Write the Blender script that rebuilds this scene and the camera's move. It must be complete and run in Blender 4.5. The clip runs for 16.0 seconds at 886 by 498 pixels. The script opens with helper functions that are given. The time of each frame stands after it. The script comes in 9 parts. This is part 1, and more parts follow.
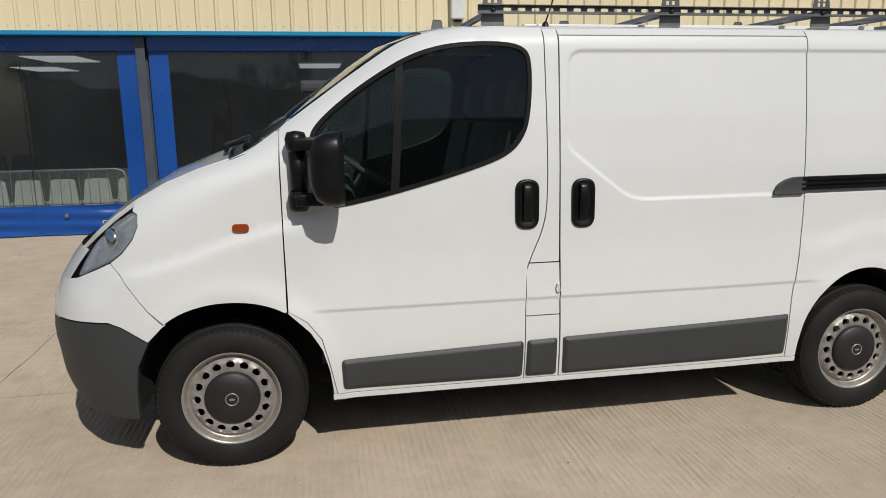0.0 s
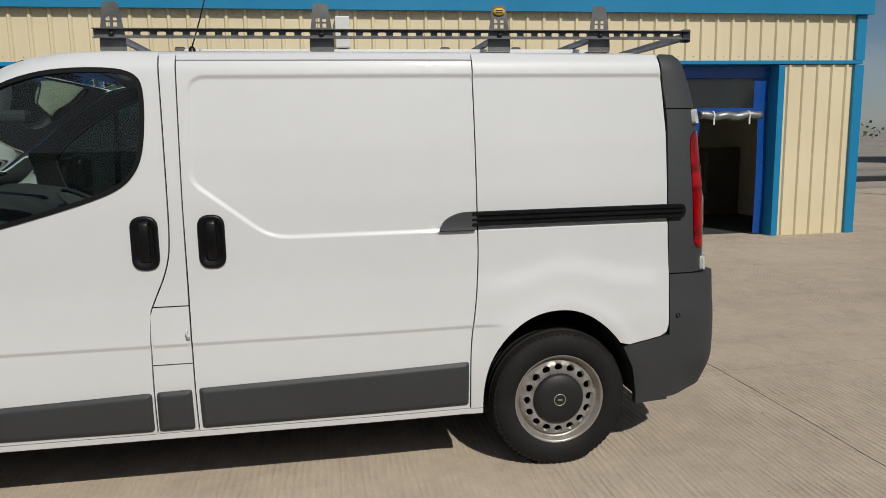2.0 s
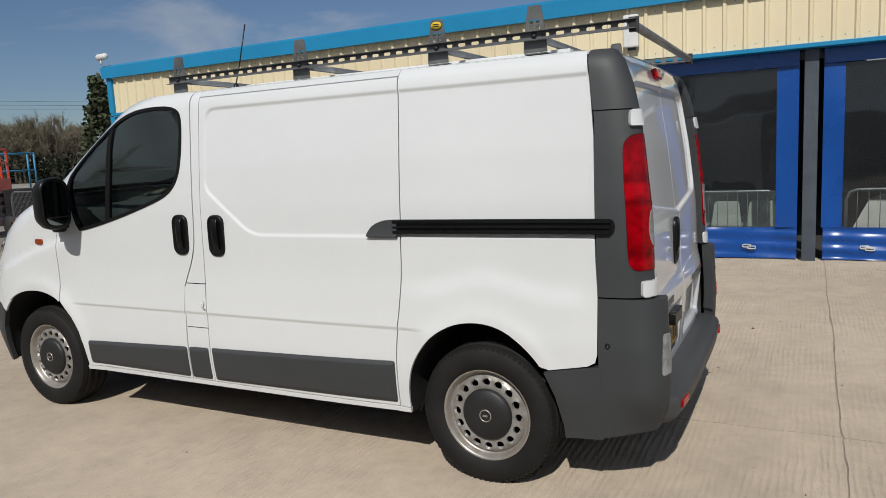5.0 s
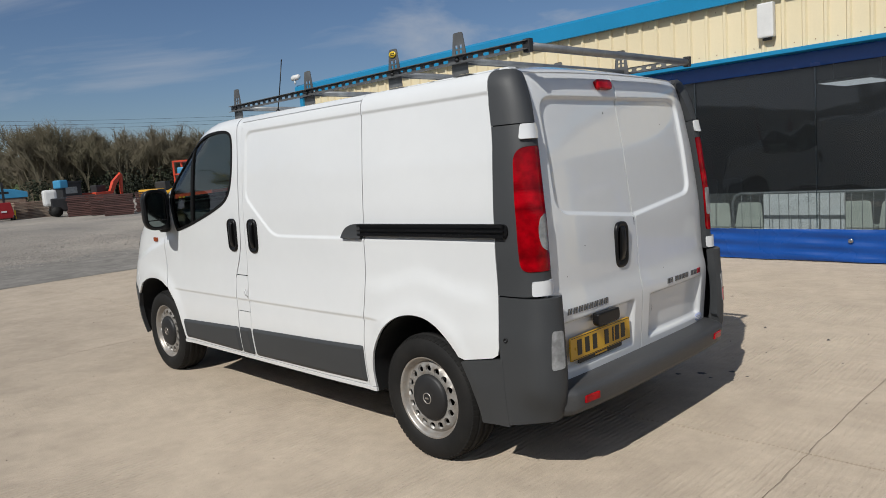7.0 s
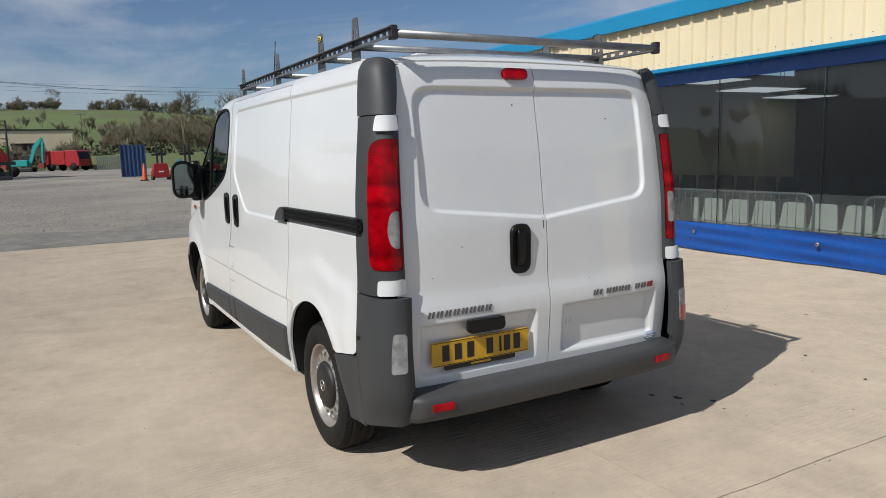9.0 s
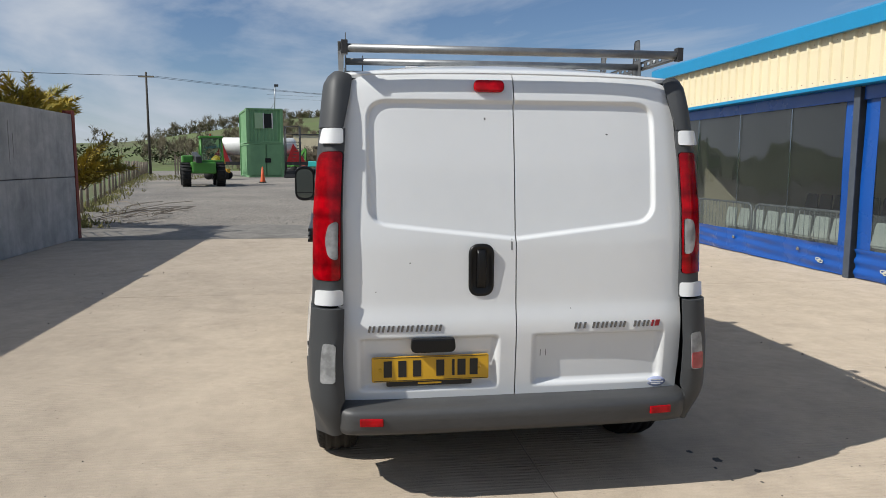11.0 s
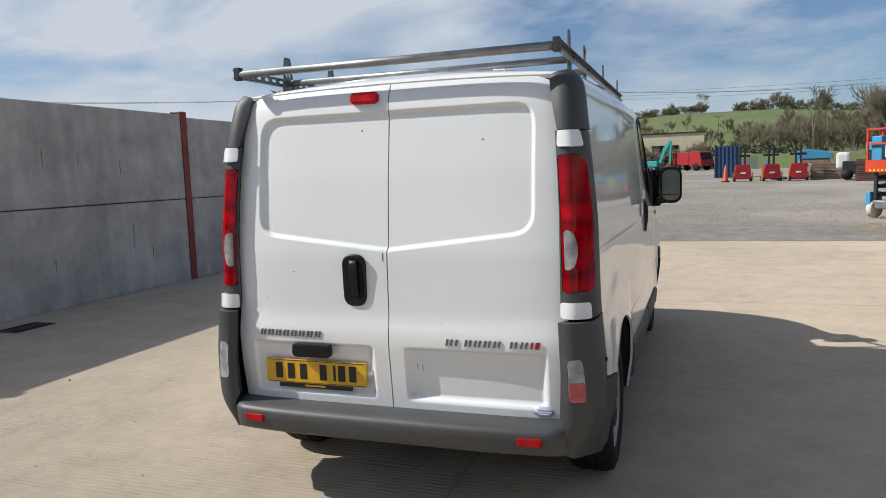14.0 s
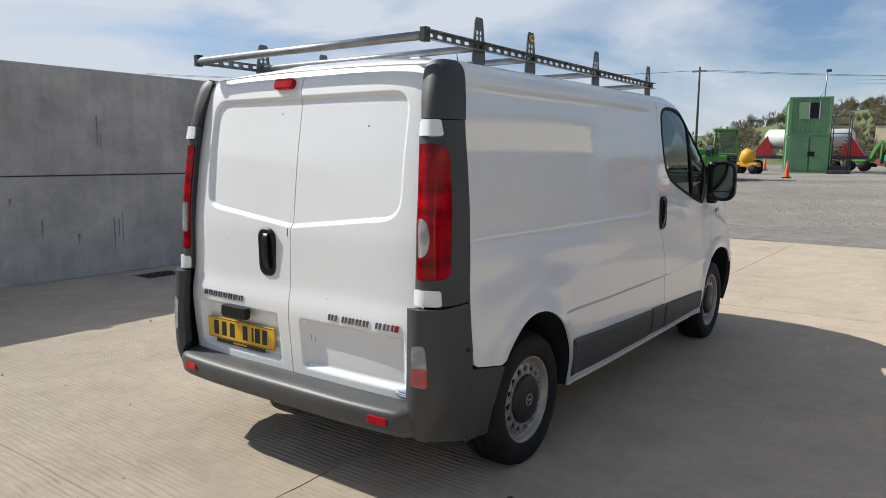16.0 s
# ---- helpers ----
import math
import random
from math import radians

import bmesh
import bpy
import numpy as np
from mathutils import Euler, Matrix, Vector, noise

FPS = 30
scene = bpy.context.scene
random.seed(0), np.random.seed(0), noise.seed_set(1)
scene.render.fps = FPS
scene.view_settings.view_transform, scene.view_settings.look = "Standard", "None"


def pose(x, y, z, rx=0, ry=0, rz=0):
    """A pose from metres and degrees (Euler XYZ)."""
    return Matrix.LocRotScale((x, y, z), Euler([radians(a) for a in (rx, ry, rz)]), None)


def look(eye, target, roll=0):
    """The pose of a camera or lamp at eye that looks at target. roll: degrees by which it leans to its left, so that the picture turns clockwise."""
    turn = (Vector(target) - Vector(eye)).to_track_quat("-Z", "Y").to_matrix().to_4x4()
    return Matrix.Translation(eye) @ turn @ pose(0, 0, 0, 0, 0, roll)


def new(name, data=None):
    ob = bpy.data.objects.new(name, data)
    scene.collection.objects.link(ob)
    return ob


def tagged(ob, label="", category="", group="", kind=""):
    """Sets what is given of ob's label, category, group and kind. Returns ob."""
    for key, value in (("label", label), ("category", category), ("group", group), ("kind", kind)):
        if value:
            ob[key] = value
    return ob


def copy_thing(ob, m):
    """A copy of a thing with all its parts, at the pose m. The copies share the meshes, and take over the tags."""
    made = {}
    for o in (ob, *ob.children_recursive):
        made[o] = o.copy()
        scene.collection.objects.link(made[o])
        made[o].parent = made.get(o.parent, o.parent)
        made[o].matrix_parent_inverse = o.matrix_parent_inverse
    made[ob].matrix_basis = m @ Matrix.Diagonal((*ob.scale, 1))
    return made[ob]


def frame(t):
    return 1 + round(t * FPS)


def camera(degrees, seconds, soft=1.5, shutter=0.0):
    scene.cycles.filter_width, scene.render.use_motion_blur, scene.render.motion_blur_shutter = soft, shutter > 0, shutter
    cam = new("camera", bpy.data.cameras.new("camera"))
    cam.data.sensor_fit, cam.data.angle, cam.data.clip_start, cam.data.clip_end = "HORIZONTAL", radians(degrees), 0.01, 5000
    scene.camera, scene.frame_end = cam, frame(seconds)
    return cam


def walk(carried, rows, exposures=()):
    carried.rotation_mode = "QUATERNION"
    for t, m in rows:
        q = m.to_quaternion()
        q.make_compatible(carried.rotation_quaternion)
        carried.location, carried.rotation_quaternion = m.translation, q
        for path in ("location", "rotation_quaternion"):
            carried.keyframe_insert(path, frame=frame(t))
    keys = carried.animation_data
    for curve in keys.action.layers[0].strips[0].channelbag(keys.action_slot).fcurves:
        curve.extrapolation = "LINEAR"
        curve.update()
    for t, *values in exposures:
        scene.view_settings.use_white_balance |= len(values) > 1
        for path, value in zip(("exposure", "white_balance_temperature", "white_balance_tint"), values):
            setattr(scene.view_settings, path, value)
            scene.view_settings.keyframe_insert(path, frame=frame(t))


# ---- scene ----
cam = camera(63.7, 16.0, 0.9)
PATH = [
    (0, (-1.14, -3.967, 1.563), (-0.799, -2.035, 1.177), -0.8),
    (0.5, (-0.766, -3.974, 1.544), (-0.341, -2.04, 1.259), -2.0),
    (1, (-0.34, -4.022, 1.561), (0.12, -2.105, 1.222), -1.1),
    (1.5, (0.09, -3.927, 1.531), (0.555, -2.012, 1.193), -1.5),
    (2, (0.517, -3.96, 1.541), (0.831, -2.009, 1.234), -1.1),
    (2.5, (0.897, -3.976, 1.55), (1.036, -2.016, 1.178), -0.3),
    (3, (1.313, -3.869, 1.549), (1.312, -1.895, 1.223), -1.2),
    (3.5, (1.733, -3.912, 1.528), (1.445, -1.954, 1.238), -1.9),
    (4, (2.115, -3.901, 1.513), (1.589, -1.995, 1.217), -2.3),
    (4.5, (2.464, -3.814, 1.52), (1.738, -1.973, 1.232), -2.4),
    (7, (4.173, -3.289, 1.499), (2.757, -1.896, 1.267), -4.3),
    (7.5, (4.358, -2.989, 1.496), (2.862, -1.687, 1.242), -3.4),
    (8, (4.644, -2.695, 1.5), (3.023, -1.546, 1.267), -2.4),
    (8.5, (4.845, -2.413, 1.505), (3.163, -1.359, 1.263), -3.0),
    (9, (4.959, -2.058, 1.498), (3.225, -1.098, 1.226), -1.7),
    (9.5, (5.14, -1.733, 1.496), (3.315, -0.952, 1.25), -1.7),
    (12, (5.325, -0.105, 1.505), (3.342, -0.116, 1.24), -1.3),
    (12.5, (5.282, 0.223, 1.499), (3.305, 0.062, 1.247), -2.9),
    (13, (5.292, 0.589, 1.526), (3.333, 0.257, 1.296), -1.4),
    (13.5, (5.182, 0.91, 1.502), (3.263, 0.396, 1.271), -2.0),
    (14, (5.093, 1.27, 1.505), (3.22, 0.603, 1.29), -2.1),
    (14.5, (5.069, 1.659, 1.524), (3.249, 0.866, 1.276), -0.9),
    (15, (4.882, 1.934, 1.487), (3.129, 1.012, 1.212), -0.8),
    (15.5, (4.699, 2.202, 1.505), (3.006, 1.169, 1.242), -1.0),
    (16, (4.537, 2.545, 1.511), (2.933, 1.378, 1.25), 0.4),
]

walk(cam, [(t, look(eye, target, roll)) for t, eye, target, roll in PATH], exposures=[(0, -0.68, 6500, 10), (2, -0.83, 6470, 10), (3.5, -0.73, 6400, 10), (4.5, -0.64, 6360, 10), (7, -0.51, 6270, 10), (9.5, -0.24, 6270, 10), (12, 0.03, 6360, 9), (14, 0.12, 6400, 9), (16, 0.26, 6400, 9)])

# ---- light ----
# The sun stands behind the concrete wall, a little behind the van.
SUN_DIR = Vector((0.285, -1.05, 1.0)).normalized()
ELEV = math.asin(SUN_DIR.z)
world = bpy.data.worlds.new("sky")
scene.world = world
world.use_nodes = True
wn, wl = world.node_tree.nodes, world.node_tree.links
wn.clear()
w_out = wn.new("ShaderNodeOutputWorld")
w_bg = wn.new("ShaderNodeBackground")
w_sky = wn.new("ShaderNodeTexSky")
w_sky.sky_type = "NISHITA"
w_sky.sun_disc = False
w_sky.sun_elevation = ELEV
w_sky.sun_rotation = math.atan2(SUN_DIR.x, SUN_DIR.y)
w_sky.air_density, w_sky.dust_density, w_sky.ozone_density = 1.0, 0.3, 1.5
# Thin white cloud, drawn out sideways
w_co = wn.new("ShaderNodeTexCoord")
w_map = wn.new("ShaderNodeMapping")
w_map.inputs["Scale"].default_value = (1.0, 1.0, 3.2)
w_map.inputs["Location"].default_value = (2.35, 0.4, 0.15)
w_no = wn.new("ShaderNodeTexNoise")
w_no.inputs["Scale"].default_value = 2.1
w_no.inputs["Detail"].default_value = 9
w_no.inputs["Roughness"].default_value = 0.55
w_no.inputs["Distortion"].default_value = 0.6
w_ra = wn.new("ShaderNodeValToRGB")
w_ra.color_ramp.elements[0].position, w_ra.color_ramp.elements[1].position = 0.425, 0.63
w_mx = wn.new("ShaderNodeMix")
w_mx.data_type = "RGBA"
w_mx.inputs["B"].default_value = (6.5, 7.0, 7.8, 1)
wl.new(w_co.outputs["Generated"], w_map.inputs["Vector"])
wl.new(w_map.outputs["Vector"], w_no.inputs["Vector"])
# the cloud thickens towards the sun's side
w_xyz, w_bias = wn.new("ShaderNodeSeparateXYZ"), wn.new("ShaderNodeMath")
w_bias.operation = "MULTIPLY_ADD"
w_bias.inputs[1].default_value = -0.15
wl.new(w_co.outputs["Generated"], w_xyz.inputs["Vector"])
wl.new(w_xyz.outputs["Y"], w_bias.inputs[0])
wl.new(w_no.outputs["Fac"], w_bias.inputs[2])
wl.new(w_bias.outputs[0], w_ra.inputs["Fac"])
wl.new(w_ra.outputs["Color"], w_mx.inputs["Factor"])
# a little less green in the low sky
w_tint = wn.new("ShaderNodeMix")
w_tint.data_type, w_tint.blend_type = "RGBA", "MULTIPLY"
w_tint.inputs["Factor"].default_value = 1.0
w_tint.inputs["B"].default_value = (0.76, 0.84, 0.985, 1)
wl.new(w_sky.outputs["Color"], w_tint.inputs["A"])
wl.new(w_tint.outputs["Result"], w_mx.inputs["A"])
wl.new(w_mx.outputs["Result"], w_bg.inputs["Color"])
w_bg.inputs["Strength"].default_value = 0.083
wl.new(w_bg.outputs["Background"], w_out.inputs["Surface"])
sun = new("sun", bpy.data.lights.new("sun", "SUN"))
sun.data.energy, sun.data.angle, sun.data.color = 4.75, radians(0.53), (1.0, 0.957, 0.88)
sun.matrix_world = look(SUN_DIR * 60, (0, 0, 0))

# ---- materials ----
def shader(name):
    m = bpy.data.materials.new(name)
    m.use_nodes = True
    return m, m.node_tree.nodes, m.node_tree.links, m.node_tree.nodes["Principled BSDF"]


def surface(name, base, rough=0.5, metal=0.0, var=0.12, scale=2.0, grain=60.0, bump=0.15, depth=0.002, coat=0.0, spec=0.5,
            other=None, rand=0.0, stretch=(1, 1, 1)):
    """A plain surface: stains at a large scale, grain at a small one, and fine relief."""
    m, n, l, p = shader(name)
    co, mp = n.new("ShaderNodeTexCoord"), n.new("ShaderNodeMapping")
    mp.inputs["Scale"].default_value = stretch
    l.new(co.outputs["Object"], mp.inputs["Vector"])
    big, small = n.new("ShaderNodeTexNoise"), n.new("ShaderNodeTexNoise")
    big.inputs["Scale"].default_value, big.inputs["Detail"].default_value = scale, 6
    small.inputs["Scale"].default_value, small.inputs["Detail"].default_value = grain, 4
    l.new(mp.outputs["Vector"], big.inputs["Vector"])
    l.new(mp.outputs["Vector"], small.inputs["Vector"])
    ra = n.new("ShaderNodeValToRGB")
    dark = other or tuple(c * (1 - var * 1.6) for c in base)
    ra.color_ramp.elements[0].position, ra.color_ramp.elements[1].position = 0.3, 0.68
    ra.color_ramp.elements[0].color = (*dark, 1)
    ra.color_ramp.elements[1].color = (*base, 1)
    l.new(big.outputs["Fac"], ra.inputs["Fac"])
    hs = n.new("ShaderNodeHueSaturation")
    l.new(ra.outputs["Color"], hs.inputs["Color"])
    ma = n.new("ShaderNodeMapRange")
    ma.inputs["To Min"].default_value, ma.inputs["To Max"].default_value = 1 - var, 1 + var
    l.new(small.outputs["Fac"], ma.inputs["Value"])
    value = ma.outputs["Result"]
    if rand:
        oi, mr, mu = n.new("ShaderNodeObjectInfo"), n.new("ShaderNodeMapRange"), n.new("ShaderNodeMath")
        mr.inputs["To Min"].default_value, mr.inputs["To Max"].default_value = 1 - rand, 1 + rand
        l.new(oi.outputs["Random"], mr.inputs["Value"])
        mu.operation = "MULTIPLY"
        l.new(value, mu.inputs[0])
        l.new(mr.outputs["Result"], mu.inputs[1])
        value = mu.outputs[0]
    l.new(value, hs.inputs["Value"])
    l.new(hs.outputs["Color"], p.inputs["Base Color"])
    rr = n.new("ShaderNodeMapRange")
    rr.inputs["To Min"].default_value, rr.inputs["To Max"].default_value = max(rough - 0.08, 0.02), min(rough + 0.1, 1)
    l.new(big.outputs["Fac"], rr.inputs["Value"])
    l.new(rr.outputs["Result"], p.inputs["Roughness"])
    p.inputs["Metallic"].default_value = metal
    p.inputs["Coat Weight"].default_value = coat
    p.inputs["Coat Roughness"].default_value = 0.04
    p.inputs["Specular IOR Level"].default_value = spec
    if bump:
        bp = n.new("ShaderNodeBump")
        bp.inputs["Strength"].default_value, bp.inputs["Distance"].default_value = bump, depth
        l.new(small.outputs["Fac"], bp.inputs["Height"])
        l.new(bp.outputs["Normal"], p.inputs["Normal"])
    return m


def clear(name, tint, rough=0.02, haze=0.0, haze_tint=(0.6, 0.62, 0.62), wobble=0.0, wobble_scale=1.2, gloss=1.0, ior=1.5):
    """Thin clear sheet: looks through with a tint, mirrors by Fresnel, with some haze of dust."""
    m, n, l, p = shader(name)
    n.remove(p)
    tr, gl, fr, mx = n.new("ShaderNodeBsdfTransparent"), n.new("ShaderNodeBsdfGlossy"), n.new("ShaderNodeFresnel"), n.new("ShaderNodeMixShader")
    tr.inputs["Color"].default_value = (*tint, 1)
    gl.inputs["Roughness"].default_value = rough
    gl.inputs["Color"].default_value = (gloss, gloss, gloss, 1)
    fr.inputs["IOR"].default_value = ior
    l.new(fr.outputs["Fac"], mx.inputs["Fac"])
    last = tr.outputs["BSDF"]
    co, no = n.new("ShaderNodeTexCoord"), n.new("ShaderNodeTexNoise")
    no.inputs["Scale"].default_value, no.inputs["Detail"].default_value = wobble_scale, 3
    l.new(co.outputs["Object"], no.inputs["Vector"])
    if haze:
        df, hm, hr = n.new("ShaderNodeBsdfDiffuse"), n.new("ShaderNodeMixShader"), n.new("ShaderNodeMapRange")
        df.inputs["Color"].default_value = (*haze_tint, 1)
        hr.inputs["To Min"].default_value, hr.inputs["To Max"].default_value = haze * 0.4, haze * 1.6
        l.new(no.outputs["Fac"], hr.inputs["Value"])
        l.new(hr.outputs["Result"], hm.inputs["Fac"])
        l.new(last, hm.inputs[1])
        l.new(df.outputs["BSDF"], hm.inputs[2])
        last = hm.outputs["Shader"]
    if wobble:
        bp = n.new("ShaderNodeBump")
        bp.inputs["Strength"].default_value, bp.inputs["Distance"].default_value = 1.0, wobble
        l.new(no.outputs["Fac"], bp.inputs["Height"])
        l.new(bp.outputs["Normal"], gl.inputs["Normal"])
    l.new(last, mx.inputs[1])
    l.new(gl.outputs["BSDF"], mx.inputs[2])
    l.new(mx.outputs["Shader"], n["Material Output"].inputs["Surface"])
    return m


M_WHITE = surface("white_paint", (0.772, 0.785, 0.785), 0.42, 0, 0.02, 1.2, 12, 0.02, 0.0008, coat=1.0)
M_GREY = surface("grey_plastic", (0.048, 0.051, 0.054), 0.55, 0, 0.08, 2.5, 260, 0.12, 0.0005)
M_STEP = surface("scuffed_grey_plastic", (0.075, 0.076, 0.077), 0.5, 0, 0.16, 4, 90, 0.25, 0.0008, other=(0.048, 0.049, 0.051), stretch=(1, 0.25, 1))
M_DARK = surface("black_plastic", (0.006, 0.006, 0.0065), 0.36, 0, 0.12, 4, 300, 0.12, 0.0004, spec=0.35)
M_SEAM = surface("dark_gap", (0.012, 0.012, 0.012), 0.9, 0, 0.1, 4, 80, 0)
M_SEAL = surface("window_rubber", (0.008, 0.008, 0.008), 0.6, 0, 0.15, 8, 200, 0.1, 0.0006, spec=0.2)
M_TYRE = surface("tyre_rubber", (0.010, 0.010, 0.0098), 0.72, 0, 0.2, 6, 120, 0.4, 0.001, other=(0.017, 0.016, 0.015), spec=0.3)
M_STEEL = surface("painted_steel_wheel", (0.40, 0.39, 0.37), 0.36, 0.5, 0.16, 22, 90, 0.15, 0.0006, other=(0.36, 0.31, 0.26))
M_DISC = surface("silver_wheel_paint", (0.38, 0.375, 0.36), 0.42, 0.35, 0.18, 22, 120, 0.2, 0.0006, other=(0.27, 0.245, 0.215))
M_CAP = surface("black_hub_cap", (0.020, 0.020, 0.021), 0.5, 0, 0.2, 6, 150, 0.2, 0.0006)
M_CHROME = surface("chrome", (0.58, 0.58, 0.60), 0.14, 1.0, 0.06, 8, 60, 0)
M_GALV = surface("galvanised_steel", (0.36, 0.37, 0.37), 0.42, 0.75, 0.12, 9, 90, 0.15, 0.0006, other=(0.24, 0.245, 0.25))
M_RACK = surface("weathered_rack_steel", (0.20, 0.205, 0.205), 0.5, 0.55, 0.14, 9, 120, 0.15, 0.0006, other=(0.13, 0.13, 0.13))
M_GLASS = clear("tinted_car_glass", (0.55, 0.69, 0.65), 0.01)
M_MIRROR = surface("mirror_glass", (0.15, 0.175, 0.17), 0.02, 1.0, 0.01, 2, 10, 0)
M_INSIDE = surface("cab_trim", (0.06, 0.064, 0.067), 0.75, 0, 0.2, 5, 120, 0.2, 0.001)
M_SEAT = surface("seat_cloth", (0.12, 0.13, 0.135), 0.9, 0, 0.2, 8, 220, 0.4, 0.001)
M_PLATE = surface("yellow_plate", (0.72, 0.40, 0.015), 0.35, 0, 0.06, 9, 60, 0.05, 0.0004, coat=0.2)
M_INK = surface("black_print", (0.015, 0.015, 0.015), 0.4, 0, 0.1, 9, 60, 0)
M_BADGE = surface("grey_chrome_badge", (0.20, 0.205, 0.215), 0.2, 0.85, 0.06, 9, 60, 0)
M_BADGE_RED = surface("red_badge", (0.30, 0.02, 0.03), 0.25, 0.2, 0.05, 9, 60, 0)
M_STICKER = surface("blue_white_sticker", (0.45, 0.50, 0.72), 0.35, 0, 0.1, 30, 90, 0)
M_LABEL = surface("yellow_label", (0.80, 0.56, 0.03), 0.4, 0, 0.08, 20, 90, 0)
M_AMBER = surface("amber_lens", (0.30, 0.055, 0.012), 0.15, 0, 0.1, 30, 120, 0.1, 0.0008, coat=0.4)


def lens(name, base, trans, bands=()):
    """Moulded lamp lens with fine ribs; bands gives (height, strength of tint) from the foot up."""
    m, n, l, p = shader(name)
    tc, no, cr = n.new("ShaderNodeTexCoord"), n.new("ShaderNodeTexNoise"), n.new("ShaderNodeValToRGB")
    no.inputs["Scale"].default_value, no.inputs["Detail"].default_value = 24, 3
    cr.color_ramp.elements[0].position, cr.color_ramp.elements[1].position = 0.38, 0.66
    cr.color_ramp.elements[0].color, cr.color_ramp.elements[1].color = (*(c * 0.6 for c in base), 1), (*base, 1)
    l.new(tc.outputs["Object"], no.inputs["Vector"])
    l.new(no.outputs["Fac"], cr.inputs["Fac"])
    colour = cr.outputs["Color"]
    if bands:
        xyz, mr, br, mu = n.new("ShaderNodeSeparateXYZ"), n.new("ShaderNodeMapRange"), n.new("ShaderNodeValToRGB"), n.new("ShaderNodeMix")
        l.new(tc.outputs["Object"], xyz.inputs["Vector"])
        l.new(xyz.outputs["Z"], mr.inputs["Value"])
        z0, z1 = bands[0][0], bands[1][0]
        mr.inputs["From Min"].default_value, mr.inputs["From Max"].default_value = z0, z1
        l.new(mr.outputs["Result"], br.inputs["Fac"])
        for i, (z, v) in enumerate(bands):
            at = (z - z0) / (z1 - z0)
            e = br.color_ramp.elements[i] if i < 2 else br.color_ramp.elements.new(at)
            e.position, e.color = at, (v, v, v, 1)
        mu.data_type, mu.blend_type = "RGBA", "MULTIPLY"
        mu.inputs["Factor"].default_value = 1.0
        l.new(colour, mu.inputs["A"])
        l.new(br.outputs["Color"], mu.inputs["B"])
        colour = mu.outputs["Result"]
    l.new(colour, p.inputs["Base Color"])
    p.inputs["Roughness"].default_value = 0.08
    p.inputs["Transmission Weight"].default_value = trans
    p.inputs["IOR"].default_value = 1.4
    p.inputs["Coat Weight"].default_value = 0.15
    p.inputs["Specular IOR Level"].default_value = 0.3
    wv, bp = n.new("ShaderNodeTexWave"), n.new("ShaderNodeBump")
    wv.bands_direction = "Z"
    wv.inputs["Scale"].default_value = 26
    bp.inputs["Strength"].default_value, bp.inputs["Distance"].default_value = 0.10, 0.002
    l.new(tc.outputs["Object"], wv.inputs["Vector"])
    l.new(wv.outputs["Fac"], bp.inputs["Height"])
    l.new(bp.outputs["Normal"], p.inputs["Normal"])
    return m


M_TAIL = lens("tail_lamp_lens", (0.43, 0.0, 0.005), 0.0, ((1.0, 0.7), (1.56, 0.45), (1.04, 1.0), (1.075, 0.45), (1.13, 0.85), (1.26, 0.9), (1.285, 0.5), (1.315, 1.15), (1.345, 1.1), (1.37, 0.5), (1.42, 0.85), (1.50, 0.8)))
M_RED = lens("red_lamp_lens", (0.52, 0.002, 0.008), 0.0)
M_CLEARLENS = lens("clear_lamp_lens", (0.56, 0.57, 0.57), 0.4)
M_FOGRED = lens("pale_red_lens", (0.62, 0.13, 0.13), 0.2)
M_SILVER = surface("lamp_reflector", (0.78, 0.79, 0.80), 0.3, 0.6, 0.2, 30, 90, 0.3, 0.002)
M_HEADGLASS = clear("headlamp_cover", (0.86, 0.90, 0.93), 0.03, 0.22, (0.75, 0.80, 0.84))

# site
M_CREAM = surface("cream_cladding", (0.80, 0.70, 0.475), 0.42, 0, 0.035, 0.8, 40, 0.05, 0.001, other=(0.74, 0.64, 0.43))
M_TRIM = surface("blue_flashing", (0.012, 0.24, 0.47), 0.36, 0, 0.06, 1.5, 40, 0.05, 0.001)
M_PVC = surface("blue_pvc_sheet", (0.008, 0.075, 0.34), 0.26, 0, 0.10, 1.4, 30, 0.1, 0.003, coat=0.15)
M_CLEARPVC = clear("clear_pvc_sheet", (0.56, 0.63, 0.67), 0.04, 0.026, (0.50, 0.56, 0.60), 0.004, 0.7, ior=1.62)
M_DUSTYPVC = clear("dusty_pvc_sheet", (0.85, 0.87, 0.87), 0.1, 0.13, (0.50, 0.52, 0.49), 0.01, 3.0, ior=1.1)
M_FRAME = surface("grey_painted_steel", (0.085, 0.10, 0.125), 0.45, 0.2, 0.15, 5, 60, 0.1, 0.001)
M_RUST = surface("red_oxide_steel", (0.26, 0.055, 0.035), 0.7, 0.1, 0.25, 4, 50, 0.3, 0.002, other=(0.16, 0.04, 0.03))
# near-black on purpose: the gloom inside the shed is put into this colour
M_INWALL = surface("dimmed_shed_lining", (0.05, 0.051, 0.05), 0.85, 0, 0.15, 1.0, 20, 0.1, 0.002)
M_BROWN = surface("brown_panel", (0.20, 0.155, 0.115), 0.6, 0, 0.2, 1.5, 30, 0.1, 0.002)
M_BUCKLE = surface("cream_plastic", (0.62, 0.60, 0.48), 0.45, 0, 0.06, 20, 90, 0)
M_SHELL = surface("pale_moulded_plastic", (0.50, 0.52, 0.44), 0.5, 0, 0.1, 3, 40, 0.05, 0.001)
